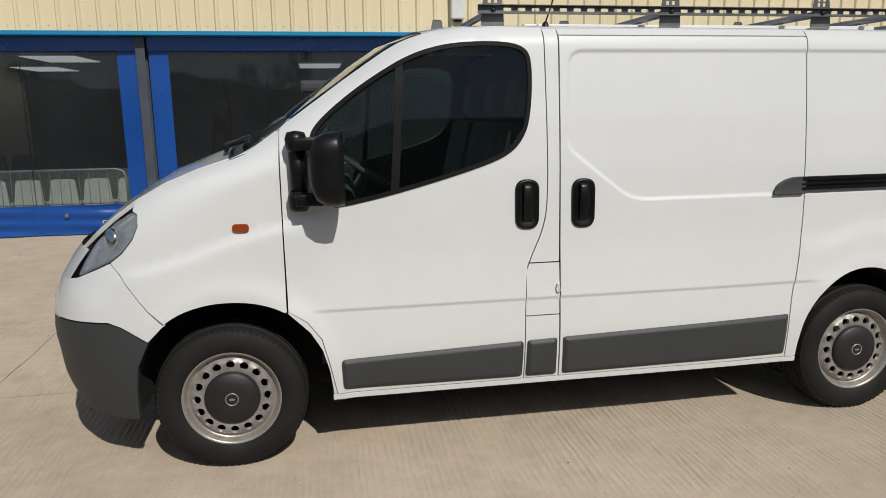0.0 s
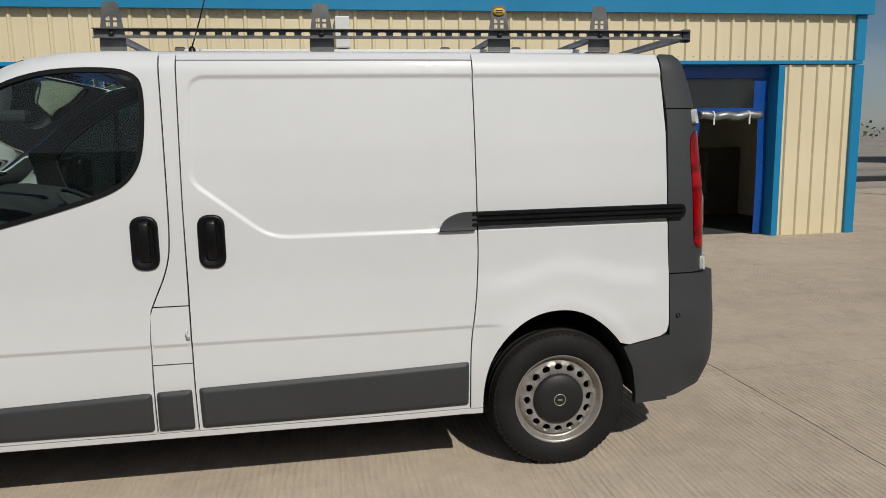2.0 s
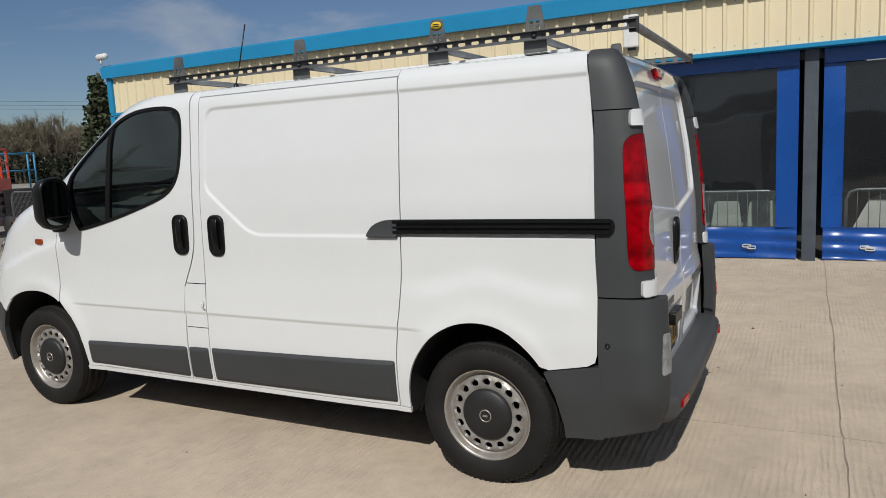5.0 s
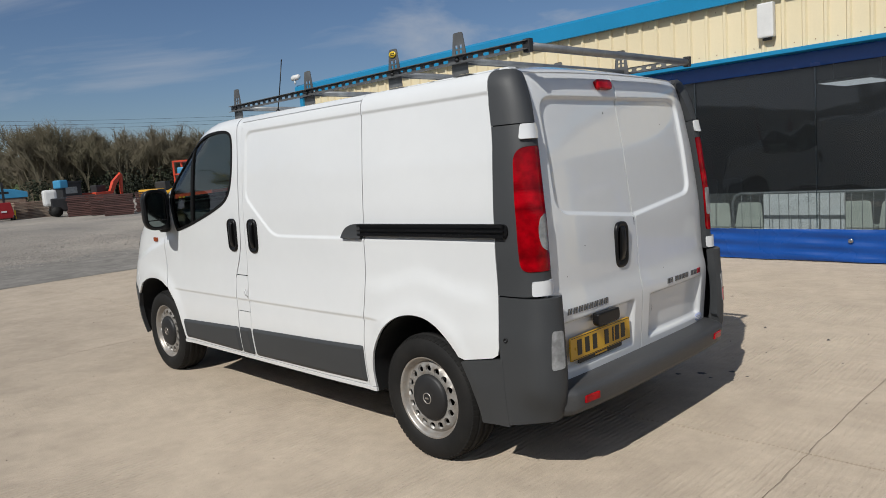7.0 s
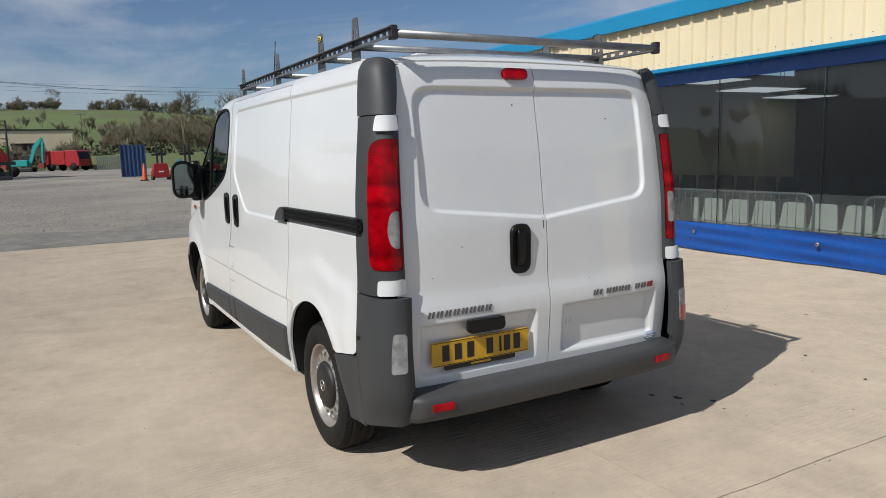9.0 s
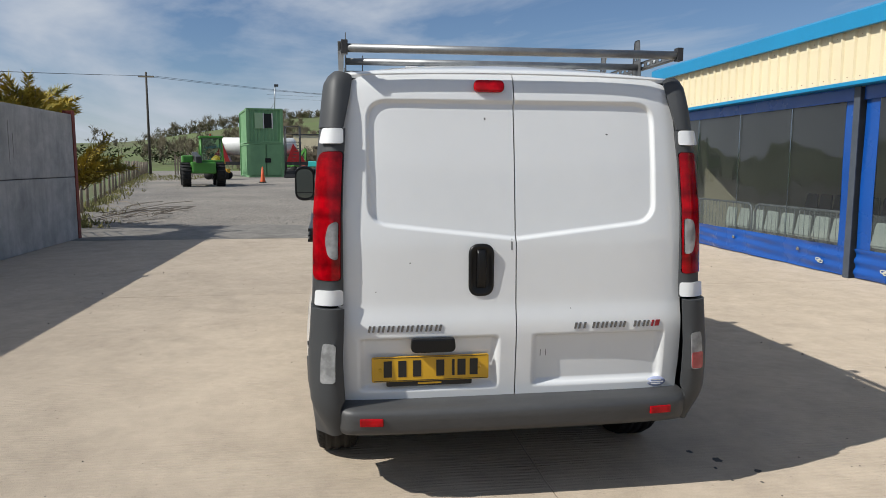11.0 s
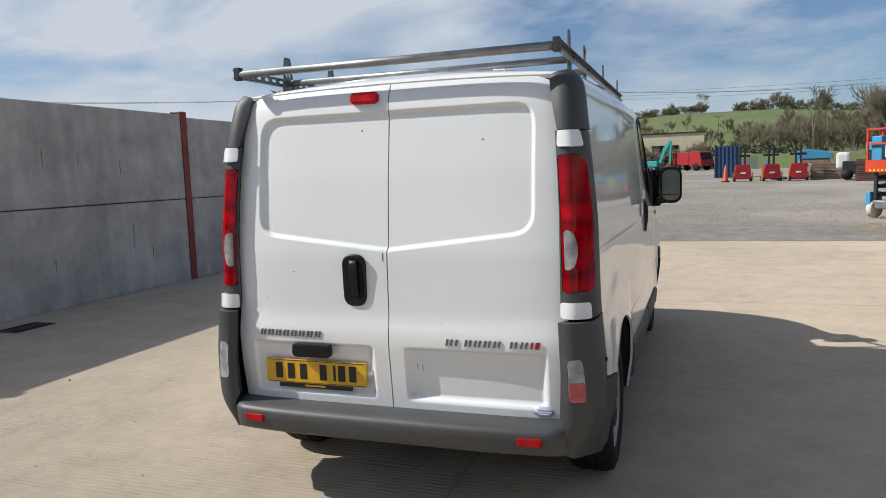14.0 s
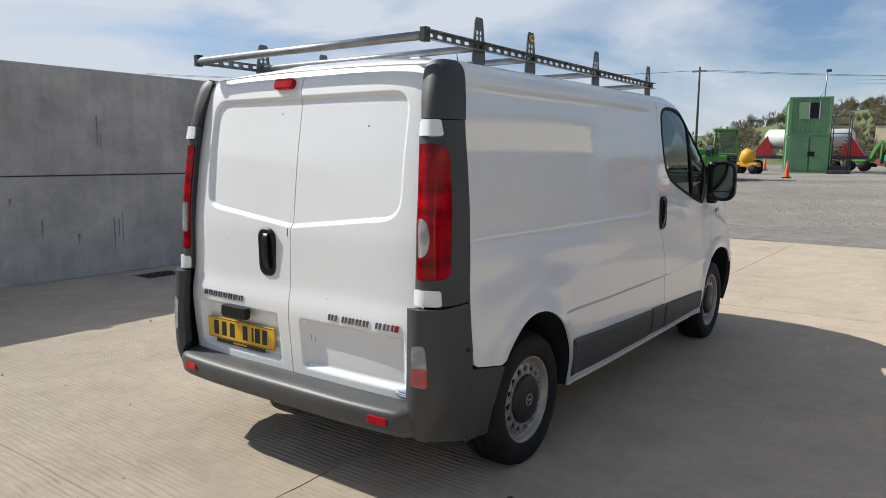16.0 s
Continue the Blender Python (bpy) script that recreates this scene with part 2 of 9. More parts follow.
M_BLOCK = surface("pale_block", (0.62, 0.60, 0.52), 0.85, 0, 0.15, 3, 40, 0.2, 0.003)
M_GLOW = bpy.data.materials.new("ceiling_light_diffuser")
M_GLOW.use_nodes = True
M_GLOW.node_tree.nodes["Principled BSDF"].inputs["Emission Color"].default_value = (1.0, 0.98, 0.94, 1)
M_GLOW.node_tree.nodes["Principled BSDF"].inputs["Emission Strength"].default_value = 0.75
M_SKYL = surface("translucent_roof_sheet", (0.8, 0.82, 0.8), 0.5, 0, 0.05, 2, 30, 0)
M_SKYL.node_tree.nodes["Principled BSDF"].inputs["Transmission Weight"].default_value = 0.2
M_PLASTIC_WHITE = surface("white_plastic", (0.75, 0.75, 0.73), 0.45, 0, 0.05, 6, 60, 0)


def concrete(name, base, other, groove=True, stain=0.6):
    """Concrete: sandy patches, pits and stains; a slab also has tamped ridges along y."""
    m, n, l, p = shader(name)
    co = n.new("ShaderNodeTexCoord")

    def cloud(scale, detail, rough=0.5, twist=0.0, stretch=None):
        t = n.new("ShaderNodeTexNoise")
        t.inputs["Scale"].default_value, t.inputs["Detail"].default_value = scale, detail
        t.inputs["Roughness"].default_value, t.inputs["Distortion"].default_value = rough, twist
        if stretch:
            mp = n.new("ShaderNodeMapping")
            mp.inputs["Scale"].default_value = stretch
            l.new(co.outputs["Object"], mp.inputs["Vector"])
            l.new(mp.outputs["Vector"], t.inputs["Vector"])
        else:
            l.new(co.outputs["Object"], t.inputs["Vector"])
        return t.outputs["Fac"]

    def calc(op, a, b, c=0.0):
        t = n.new("ShaderNodeMath")
        t.operation = op
        for i, v in enumerate((a, b, c)):
            if isinstance(v, (int, float)):
                t.inputs[i].default_value = v
            else:
                l.new(v, t.inputs[i])
        return t.outputs[0]

    def span(v, f0, f1, t0, t1):
        t = n.new("ShaderNodeMapRange")
        for key, val in (("From Min", f0), ("From Max", f1), ("To Min", t0), ("To Max", t1)):
            t.inputs[key].default_value = val
        l.new(v, t.inputs["Value"])
        return t.outputs["Result"]

    patch = calc("MULTIPLY_ADD", cloud(0.35, 8), 0.5, calc("MULTIPLY", cloud(3.0, 8), 0.5))
    ra = n.new("ShaderNodeValToRGB")
    ra.color_ramp.elements[0].position, ra.color_ramp.elements[1].position = 0.38, 0.60
    ra.color_ramp.elements[0].color, ra.color_ramp.elements[1].color = (*other, 1), (*base, 1)
    l.new(patch, ra.inputs["Fac"])
    grain = cloud(150, 3)
    pits = span(cloud(70, 2, 0.4, 0.0, (1.5, 0.7, 1) if groove else None), 0.68, 0.76, 0.0, 1.0)
    value = calc("MULTIPLY", span(grain, 0.25, 0.75, 0.87, 1.12), span(cloud(11, 7, 0.62), 0.3, 0.7, 0.92, 1.07))
    height = calc("MULTIPLY_ADD", grain, 0.35, calc("MULTIPLY", pits, -0.5))
    if groove:
        # ridges some 34 mm apart, broken here and there where the tamping failed
        mp, wv = n.new("ShaderNodeMapping"), n.new("ShaderNodeTexWave")
        mp.inputs["Scale"].default_value = (1.0, 0.22, 1.0)
        l.new(co.outputs["Object"], mp.inputs["Vector"])
        wv.bands_direction, wv.wave_profile = "X", "SIN"
        wv.inputs["Scale"].default_value, wv.inputs["Distortion"].default_value = 9.2, 5.0
        wv.inputs["Detail"].default_value, wv.inputs["Detail Scale"].default_value = 3, 1.1
        l.new(mp.outputs["Vector"], wv.inputs["Vector"])
        worn = span(cloud(0.9, 5, 0.6, 0.5), 0.38, 0.60, 0.08, 1.0)
        broken = span(cloud(9, 5, 0.65, 0.3, (2, 0.6, 1)), 0.36, 0.6, 0.05, 1.0)
        amount = calc("MULTIPLY", worn, broken)
        ridge = calc("MULTIPLY", wv.outputs["Fac"], amount)
        # crests lighter, grooves darker: shading of the ridges is also put into the colour
        value = calc("MULTIPLY", value, calc("MULTIPLY_ADD", ridge, 0.10, calc("MULTIPLY_ADD", amount, -0.05, 1.0)))
        height = calc("MULTIPLY_ADD", ridge, 1.25, height)
    else:
        # run-down streaks and darker clouds of damp
        value = calc("MULTIPLY", value, span(cloud(5, 6, 0.65, 0.2, (1, 1, 0.10)), 0.32, 0.68, 0.84, 1.07))
        value = calc("MULTIPLY", value, span(cloud(1.7, 6, 0.6, 0.6), 0.35, 0.62, 0.86, 1.05))
    value = calc("MULTIPLY", value, calc("MULTIPLY_ADD", pits, -0.30, 1.0))
    hs = n.new("ShaderNodeHueSaturation")
    l.new(ra.outputs["Color"], hs.inputs["Color"])
    l.new(value, hs.inputs["Value"])
    # scattered dark spills and tyre-worn smudges
    sm = n.new("ShaderNodeMix")
    sm.data_type = "RGBA"
    sm.inputs["B"].default_value = (*(c * 0.62 for c in other), 1)
    l.new(span(cloud(1.15, 7, 0.5, 0.8), 0.60, 0.76, 0.0, stain), sm.inputs["Factor"])
    l.new(hs.outputs["Color"], sm.inputs["A"])
    l.new(sm.outputs["Result"], p.inputs["Base Color"])
    p.inputs["Roughness"].default_value = 0.8 if groove else 0.85
    p.inputs["Diffuse Roughness"].default_value = 0.5
    p.inputs["Specular IOR Level"].default_value = 0.25
    bp = n.new("ShaderNodeBump")
    bp.inputs["Strength"].default_value, bp.inputs["Distance"].default_value = 1.0, 0.0055 if groove else 0.006
    l.new(height, bp.inputs["Height"])
    l.new(bp.outputs["Normal"], p.inputs["Normal"])
    return m


M_SLAB = concrete("brushed_concrete", (0.50, 0.419, 0.325), (0.415, 0.345, 0.267), stain=0.35)
M_WALL = concrete("cast_concrete_wall", (0.54, 0.525, 0.495), (0.41, 0.40, 0.38), groove=False, stain=0.35)
M_JOINT = surface("joint_filler", (0.36, 0.30, 0.235), 0.95, 0, 0.2, 4, 60, 0.3, 0.003)
M_DAMP = surface("damp_streaks", (0.17, 0.16, 0.145), 0.85, 0, 0.25, 14, 60, 0, other=(0.30, 0.29, 0.27))
M_STAIN = surface("dark_stain", (0.07, 0.065, 0.06), 0.8, 0, 0.2, 8, 60, 0)
M_GRASS = surface("field_grass", (0.115, 0.165, 0.045), 0.9, 0, 0.25, 0.045, 0.8, 0.4, 0.05, other=(0.105, 0.105, 0.05))
M_DRYGRASS = surface("dry_grass", (0.24, 0.21, 0.08), 0.9, 0, 0.3, 1.5, 14, 0, other=(0.12, 0.13, 0.04))
M_TWIG = surface("bare_twigs", (0.155, 0.13, 0.092), 0.9, 0, 0.2, 0.08, 3, 0, other=(0.125, 0.11, 0.065))
M_HEDGE = surface("mixed_hedge", (0.115, 0.105, 0.055), 0.9, 0, 0.3, 0.15, 3, 0, other=(0.06, 0.07, 0.028))
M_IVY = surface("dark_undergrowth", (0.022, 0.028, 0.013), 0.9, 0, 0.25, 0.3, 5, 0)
M_BARK = surface("bark", (0.17, 0.145, 0.115), 0.9, 0, 0.25, 2, 20, 0.4, 0.01)
M_EVER = surface("evergreen_leaves", (0.055, 0.07, 0.026), 0.8, 0, 0.25, 0.3, 5, 0)
M_CONIFER = surface("golden_conifer", (0.42, 0.30, 0.03), 0.8, 0, 0.3, 2.5, 14, 0, other=(0.15, 0.15, 0.025))
M_STONE = surface("loose_stone", (0.33, 0.30, 0.265), 0.9, 0, 0.25, 1.5, 30, 0.3, 0.004, other=(0.21, 0.195, 0.175))
M_TARRED = surface("tarred_timber", (0.075, 0.066, 0.056), 0.9, 0, 0.2, 3, 40, 0.3, 0.003)
M_TIMBER = surface("weathered_timber", (0.26, 0.215, 0.165), 0.9, 0, 0.2, 3, 40, 0.3, 0.003)
M_PALLET = surface("stacked_boards", (0.36, 0.29, 0.22), 0.9, 0, 0.25, 1.5, 30, 0.2, 0.003, other=(0.20, 0.12, 0.085), rand=0.25)
M_DKRED = surface("dark_red_board", (0.12, 0.06, 0.052), 0.85, 0, 0.25, 2, 30, 0.2, 0.003, rand=0.3)
M_REDM = surface("red_machine_paint", (0.36, 0.018, 0.022), 0.4, 0, 0.1, 2, 30, 0)
M_ORANGE = surface("orange_red_paint", (0.62, 0.06, 0.02), 0.4, 0, 0.1, 3, 40, 0)
M_YELLOW = surface("yellow_machine_paint", (0.72, 0.38, 0.02), 0.45, 0, 0.1, 3, 40, 0)
M_TEAL = surface("teal_machine_paint", (0.03, 0.38, 0.36), 0.4, 0, 0.1, 2, 30, 0)
M_BLUE = surface("faded_blue_paint", (0.035, 0.07, 0.17), 0.5, 0, 0.15, 1.5, 30, 0)
M_LIFTBLUE = surface("light_blue_paint", (0.06, 0.30, 0.52), 0.45, 0, 0.1, 2, 30, 0)
M_GREENC = surface("green_container_paint", (0.20, 0.38, 0.19), 0.6, 0, 0.12, 0.9, 20, 0.05, 0.004, other=(0.14, 0.29, 0.145))
M_GREENM = surface("green_machine_paint", (0.07, 0.25, 0.035), 0.45, 0, 0.1, 2, 30, 0)
M_CONE = surface("orange_cone", (0.72, 0.12, 0.03), 0.5, 0, 0.1, 3, 30, 0)
M_CAR = surface("red_car_paint", (0.50, 0.012, 0.025), 0.2, 0, 0.04, 2, 30, 0, coat=0.6)
M_BLACKSHED = surface("black_steel_shed", (0.010, 0.010, 0.012), 0.8, 0, 0.2, 1, 20, 0)
M_DARKMETAL = surface("dark_machine_metal", (0.05, 0.05, 0.052), 0.5, 0.4, 0.2, 3, 40, 0.1, 0.002)


def yard_ground(name):
    """Crushed stone and dust, with grass at the sides."""
    m, n, l, p = shader(name)
    co = n.new("ShaderNodeTexCoord")
    a, b, v = n.new("ShaderNodeTexNoise"), n.new("ShaderNodeTexNoise"), n.new("ShaderNodeTexVoronoi")
    a.inputs["Scale"].default_value, a.inputs["Detail"].default_value = 0.22, 7
    b.inputs["Scale"].default_value, b.inputs["Detail"].default_value = 9, 8
    v.inputs["Scale"].default_value = 16
    for node in (a, b, v):
        l.new(co.outputs["Object"], node.inputs["Vector"])
    ra = n.new("ShaderNodeValToRGB")
    ra.color_ramp.elements[0].position, ra.color_ramp.elements[1].position = 0.35, 0.65
    ra.color_ramp.elements[0].color, ra.color_ramp.elements[1].color = (0.175, 0.16, 0.142, 1), (0.285, 0.255, 0.215, 1)
    l.new(a.outputs["Fac"], ra.inputs["Fac"])
    hs, mr, mu = n.new("ShaderNodeHueSaturation"), n.new("ShaderNodeMapRange"), n.new("ShaderNodeMath")
    mr.inputs["To Min"].default_value, mr.inputs["To Max"].default_value = 0.7, 1.3
    mu.operation = "MULTIPLY_ADD"
    mu.inputs[1].default_value = 0.5
    l.new(v.outputs["Distance"], mu.inputs[0])
    l.new(b.outputs["Fac"], mu.inputs[2])
    l.new(mu.outputs[0], mr.inputs["Value"])
    mr.inputs["From Min"].default_value, mr.inputs["From Max"].default_value = 0.3, 1.0
    l.new(ra.outputs["Color"], hs.inputs["Color"])
    l.new(mr.outputs["Result"], hs.inputs["Value"])
    l.new(hs.outputs["Color"], p.inputs["Base Color"])
    p.inputs["Roughness"].default_value = 0.95
    p.inputs["Diffuse Roughness"].default_value = 1.0
    bp = n.new("ShaderNodeBump")
    bp.inputs["Strength"].default_value, bp.inputs["Distance"].default_value = 0.7, 0.02
    l.new(mu.outputs[0], bp.inputs["Height"])
    l.new(bp.outputs["Normal"], p.inputs["Normal"])
    return m


M_YARD = yard_ground("crushed_stone_yard")
M_TARMAC = concrete("worn_tarmac", (0.26, 0.242, 0.215), (0.20, 0.186, 0.166), groove=False)

# ---- mesh helpers ----
from mathutils.geometry import delaunay_2d_cdt


def finish(bm, name, material, smooth=False):
    me = bpy.data.meshes.new(name)
    bm.normal_update()
    bm.to_mesh(me)
    bm.free()
    for mt in (material if isinstance(material, (list, tuple)) else [material]):
        me.materials.append(mt)
    if smooth:
        me.polygons.foreach_set("use_smooth", [True] * len(me.polygons))
    return me


def part(name, bm, material, parent, label="", smooth=False):
    ob = new(name, finish(bm, name, material, smooth))
    ob.parent = parent
    return tagged(ob, label)


def thing(name, label, category, group="", at=(0, 0, 0), rz=0.0):
    ob = new(name)
    ob.empty_display_size = 0.2
    ob.matrix_world = pose(*at, 0, 0, rz)
    return tagged(ob, label, category, group)


def single(name, bm, material, label, category, group="", kind="", smooth=False):
    return tagged(new(name, finish(bm, name, material, smooth)), label, category, group, kind)


def B():
    return bmesh.new()


def box(bm, x0, x1, y0, y1, z0, z1, bevel=0.0, m=None, mi=0):
    vs = [bm.verts.new(Vector((x, y, z))) for z in (z0, z1) for x, y in ((x0, y0), (x1, y0), (x1, y1), (x0, y1))]
    fs = [bm.faces.new([vs[i] for i in q]) for q in ((3, 2, 1, 0), (4, 5, 6, 7), (0, 1, 5, 4), (1, 2, 6, 5), (2, 3, 7, 6), (3, 0, 4, 7))]
    for f in fs:
        f.material_index = mi
    if bevel:
        es = list({e for f in fs for e in f.edges})
        r = bmesh.ops.bevel(bm, geom=es, offset=bevel, segments=2, affect="EDGES", profile=0.6)
        vs = list({v for f in r["faces"] for v in f.verts} | {v for v in vs if v.is_valid})
    if m is not None:
        for v in vs:
            v.co = m @ v.co
    return vs


def tube(bm, p, q, r, seg=10, r2=None, caps=True, mi=0):
    p, q = Vector(p), Vector(q)
    d = (q - p).normalized()
    a = d.orthogonal().normalized()
    b = d.cross(a)
    rings = []
    for c, rad in ((p, r), (q, r if r2 is None else r2)):
        rings.append([bm.verts.new(c + rad * (math.cos(t) * a + math.sin(t) * b)) for t in (2 * math.pi * i / seg for i in range(seg))])
    for i in range(seg):
        j = (i + 1) % seg
        f = bm.faces.new((rings[0][i], rings[0][j], rings[1][j], rings[1][i]))
        f.smooth, f.material_index = True, mi
    if caps:
        bm.faces.new(rings[0][::-1]).material_index = mi
        bm.faces.new(rings[1]).material_index = mi


def bent(bm, pts, r, seg=8):
    """A pipe along points, with one ring a point."""
    pts = [Vector(p) for p in pts]
    rings, a = [], None
    for i, p in enumerate(pts):
        d = (pts[min(i + 1, len(pts) - 1)] - pts[max(i - 1, 0)]).normalized()
        a = d.orthogonal().normalized() if a is None else (a - d * a.dot(d)).normalized()
        b = d.cross(a)
        rings.append([bm.verts.new(p + r * (math.cos(t) * a + math.sin(t) * b)) for t in (2 * math.pi * k / seg for k in range(seg))])
    for s, t in zip(rings, rings[1:]):
        for k in range(seg):
            bm.faces.new((s[k], s[(k + 1) % seg], t[(k + 1) % seg], t[k])).smooth = True
    bm.faces.new(rings[0][::-1])
    bm.faces.new(rings[-1])


def lathe(bm, profile, centre, axis, seg=32, mi=0):
    """Turns (along, radius) pairs about an axis through centre."""
    d = Vector(axis).normalized()
    a = d.orthogonal().normalized()
    b = d.cross(a)
    c = Vector(centre)
    rings = []
    for h, r in profile:
        if r < 1e-5:
            rings.append([bm.verts.new(c + h * d)])
        else:
            rings.append([bm.verts.new(c + h * d + r * (math.cos(t) * a + math.sin(t) * b)) for t in (2 * math.pi * k / seg for k in range(seg))])
    for s, t in zip(rings, rings[1:]):
        for k in range(seg):
            j = (k + 1) % seg
            q = [s[k % len(s)], s[j % len(s)], t[j % len(t)], t[k % len(t)]]
            q = list(dict.fromkeys(q))
            if len(q) > 2:
                f = bm.faces.new(q)
                f.smooth, f.material_index = True, mi
    return rings


def prism(bm, outline, depth, m=None, bevel=0.0, mi=0):
    """A flat outline in x and z, from y = 0 to y = depth."""
    m = m or Matrix()
    a = [bm.verts.new(m @ Vector((x, 0, z))) for x, z in outline]
    b = [bm.verts.new(m @ Vector((x, depth, z))) for x, z in outline]
    n = len(outline)
    fs = [bm.faces.new(a), bm.faces.new(b[::-1])]
    fs += [bm.faces.new((a[i], b[i], b[(i + 1) % n], a[(i + 1) % n])) for i in range(n)]
    for f in fs:
        f.material_index = mi
    if bevel:
        bmesh.ops.recalc_face_normals(bm, faces=fs)
        es = list(set(fs[0].edges) | set(fs[1].edges))
        bmesh.ops.bevel(bm, geom=es, offset=bevel, segments=2, affect="EDGES", profile=0.6)
    return a, b


def rounded(outline, r, seg=5):
    """An outline with its corners rounded; r may be one radius or one a corner."""
    out, n = [], len(outline)
    for i in range(n):
        p, c, q = (Vector(outline[k % n]) for k in (i - 1, i, i + 1))
        rad = r[i] if isinstance(r, (list, tuple)) else r
        d0, d1 = p - c, q - c
        k = min(rad, d0.length * 0.49, d1.length * 0.49)
        if k < 1e-5:
            out.append((c.x, c.y))
            continue
        a, b = c + d0.normalized() * k, c + d1.normalized() * k
        for s in range(seg + 1):
            t = s / seg
            v = a * (1 - t) ** 2 + c * 2 * t * (1 - t) + b * t * t
            out.append((v.x, v.y))
    return out


def area(poly):
    return 0.5 * sum(a[0] * b[1] - b[0] * a[1] for a, b in zip(poly, poly[1:] + poly[:1]))


def inset(poly, d):
    """An outline drawn in by d on all sides."""
    poly = [p for i, p in enumerate(poly) if (Vector(p) - Vector(poly[i - 1])).length > 1e-4]
    s = 1 if area(poly) > 0 else -1
    out, n = [], len(poly)
    for i in range(n):
        p, c, q = (Vector(poly[k % n]) for k in (i - 1, i, i + 1))
        e0, e1 = (c - p).normalized(), (q - c).normalized()
        n0, n1 = Vector((-e0.y, e0.x)) * s, Vector((-e1.y, e1.x)) * s
        b = n0 + n1
        b = b / max(b.length_squared, 0.3) * 2 * d
        out.append((c.x + b.x, c.y + b.y))
    return out


def dense(poly, step):
    out = []
    for a, b in zip(poly, poly[1:] + poly[:1]):
        k = max(1, math.ceil(math.dist(a, b) / step))
        out += [(a[0] + (b[0] - a[0]) * i / k, a[1] + (b[1] - a[1]) * i / k) for i in range(k)]
    return out


def inside(pts, poly):
    x, y = pts[:, 0], pts[:, 1]
    got = np.zeros(len(pts), bool)
    for (ax, ay), (bx, by) in zip(poly, poly[1:] + poly[:1]):
        if ay != by:
            hit = (ay > y) != (by > y)
            got ^= hit & (x < (bx - ax) * (y - ay) / (by - ay) + ax)
    return got


def gap_to(pts, poly):
    best = np.full(len(pts), 1e9)
    for a, b in zip(poly, poly[1:] + poly[:1]):
        a, d = np.array(a), np.subtract(b, a)
        t = np.clip(((pts - a) @ d) / max(d @ d, 1e-12), 0, 1)
        best = np.minimum(best, np.hypot(*(pts - a - t[:, None] * d).T))
    return best


def chaikin(pts, rounds=2):
    """An open line with its corners cut smooth."""
    for _ in range(rounds):
        new_pts = [pts[0]]
        for a, b in zip(pts, pts[1:]):
            new_pts += [(a[0] * .75 + b[0] * .25, a[1] * .75 + b[1] * .25), (a[0] * .25 + b[0] * .75, a[1] * .25 + b[1] * .75)]
        pts = new_pts + [pts[-1]]
    return pts


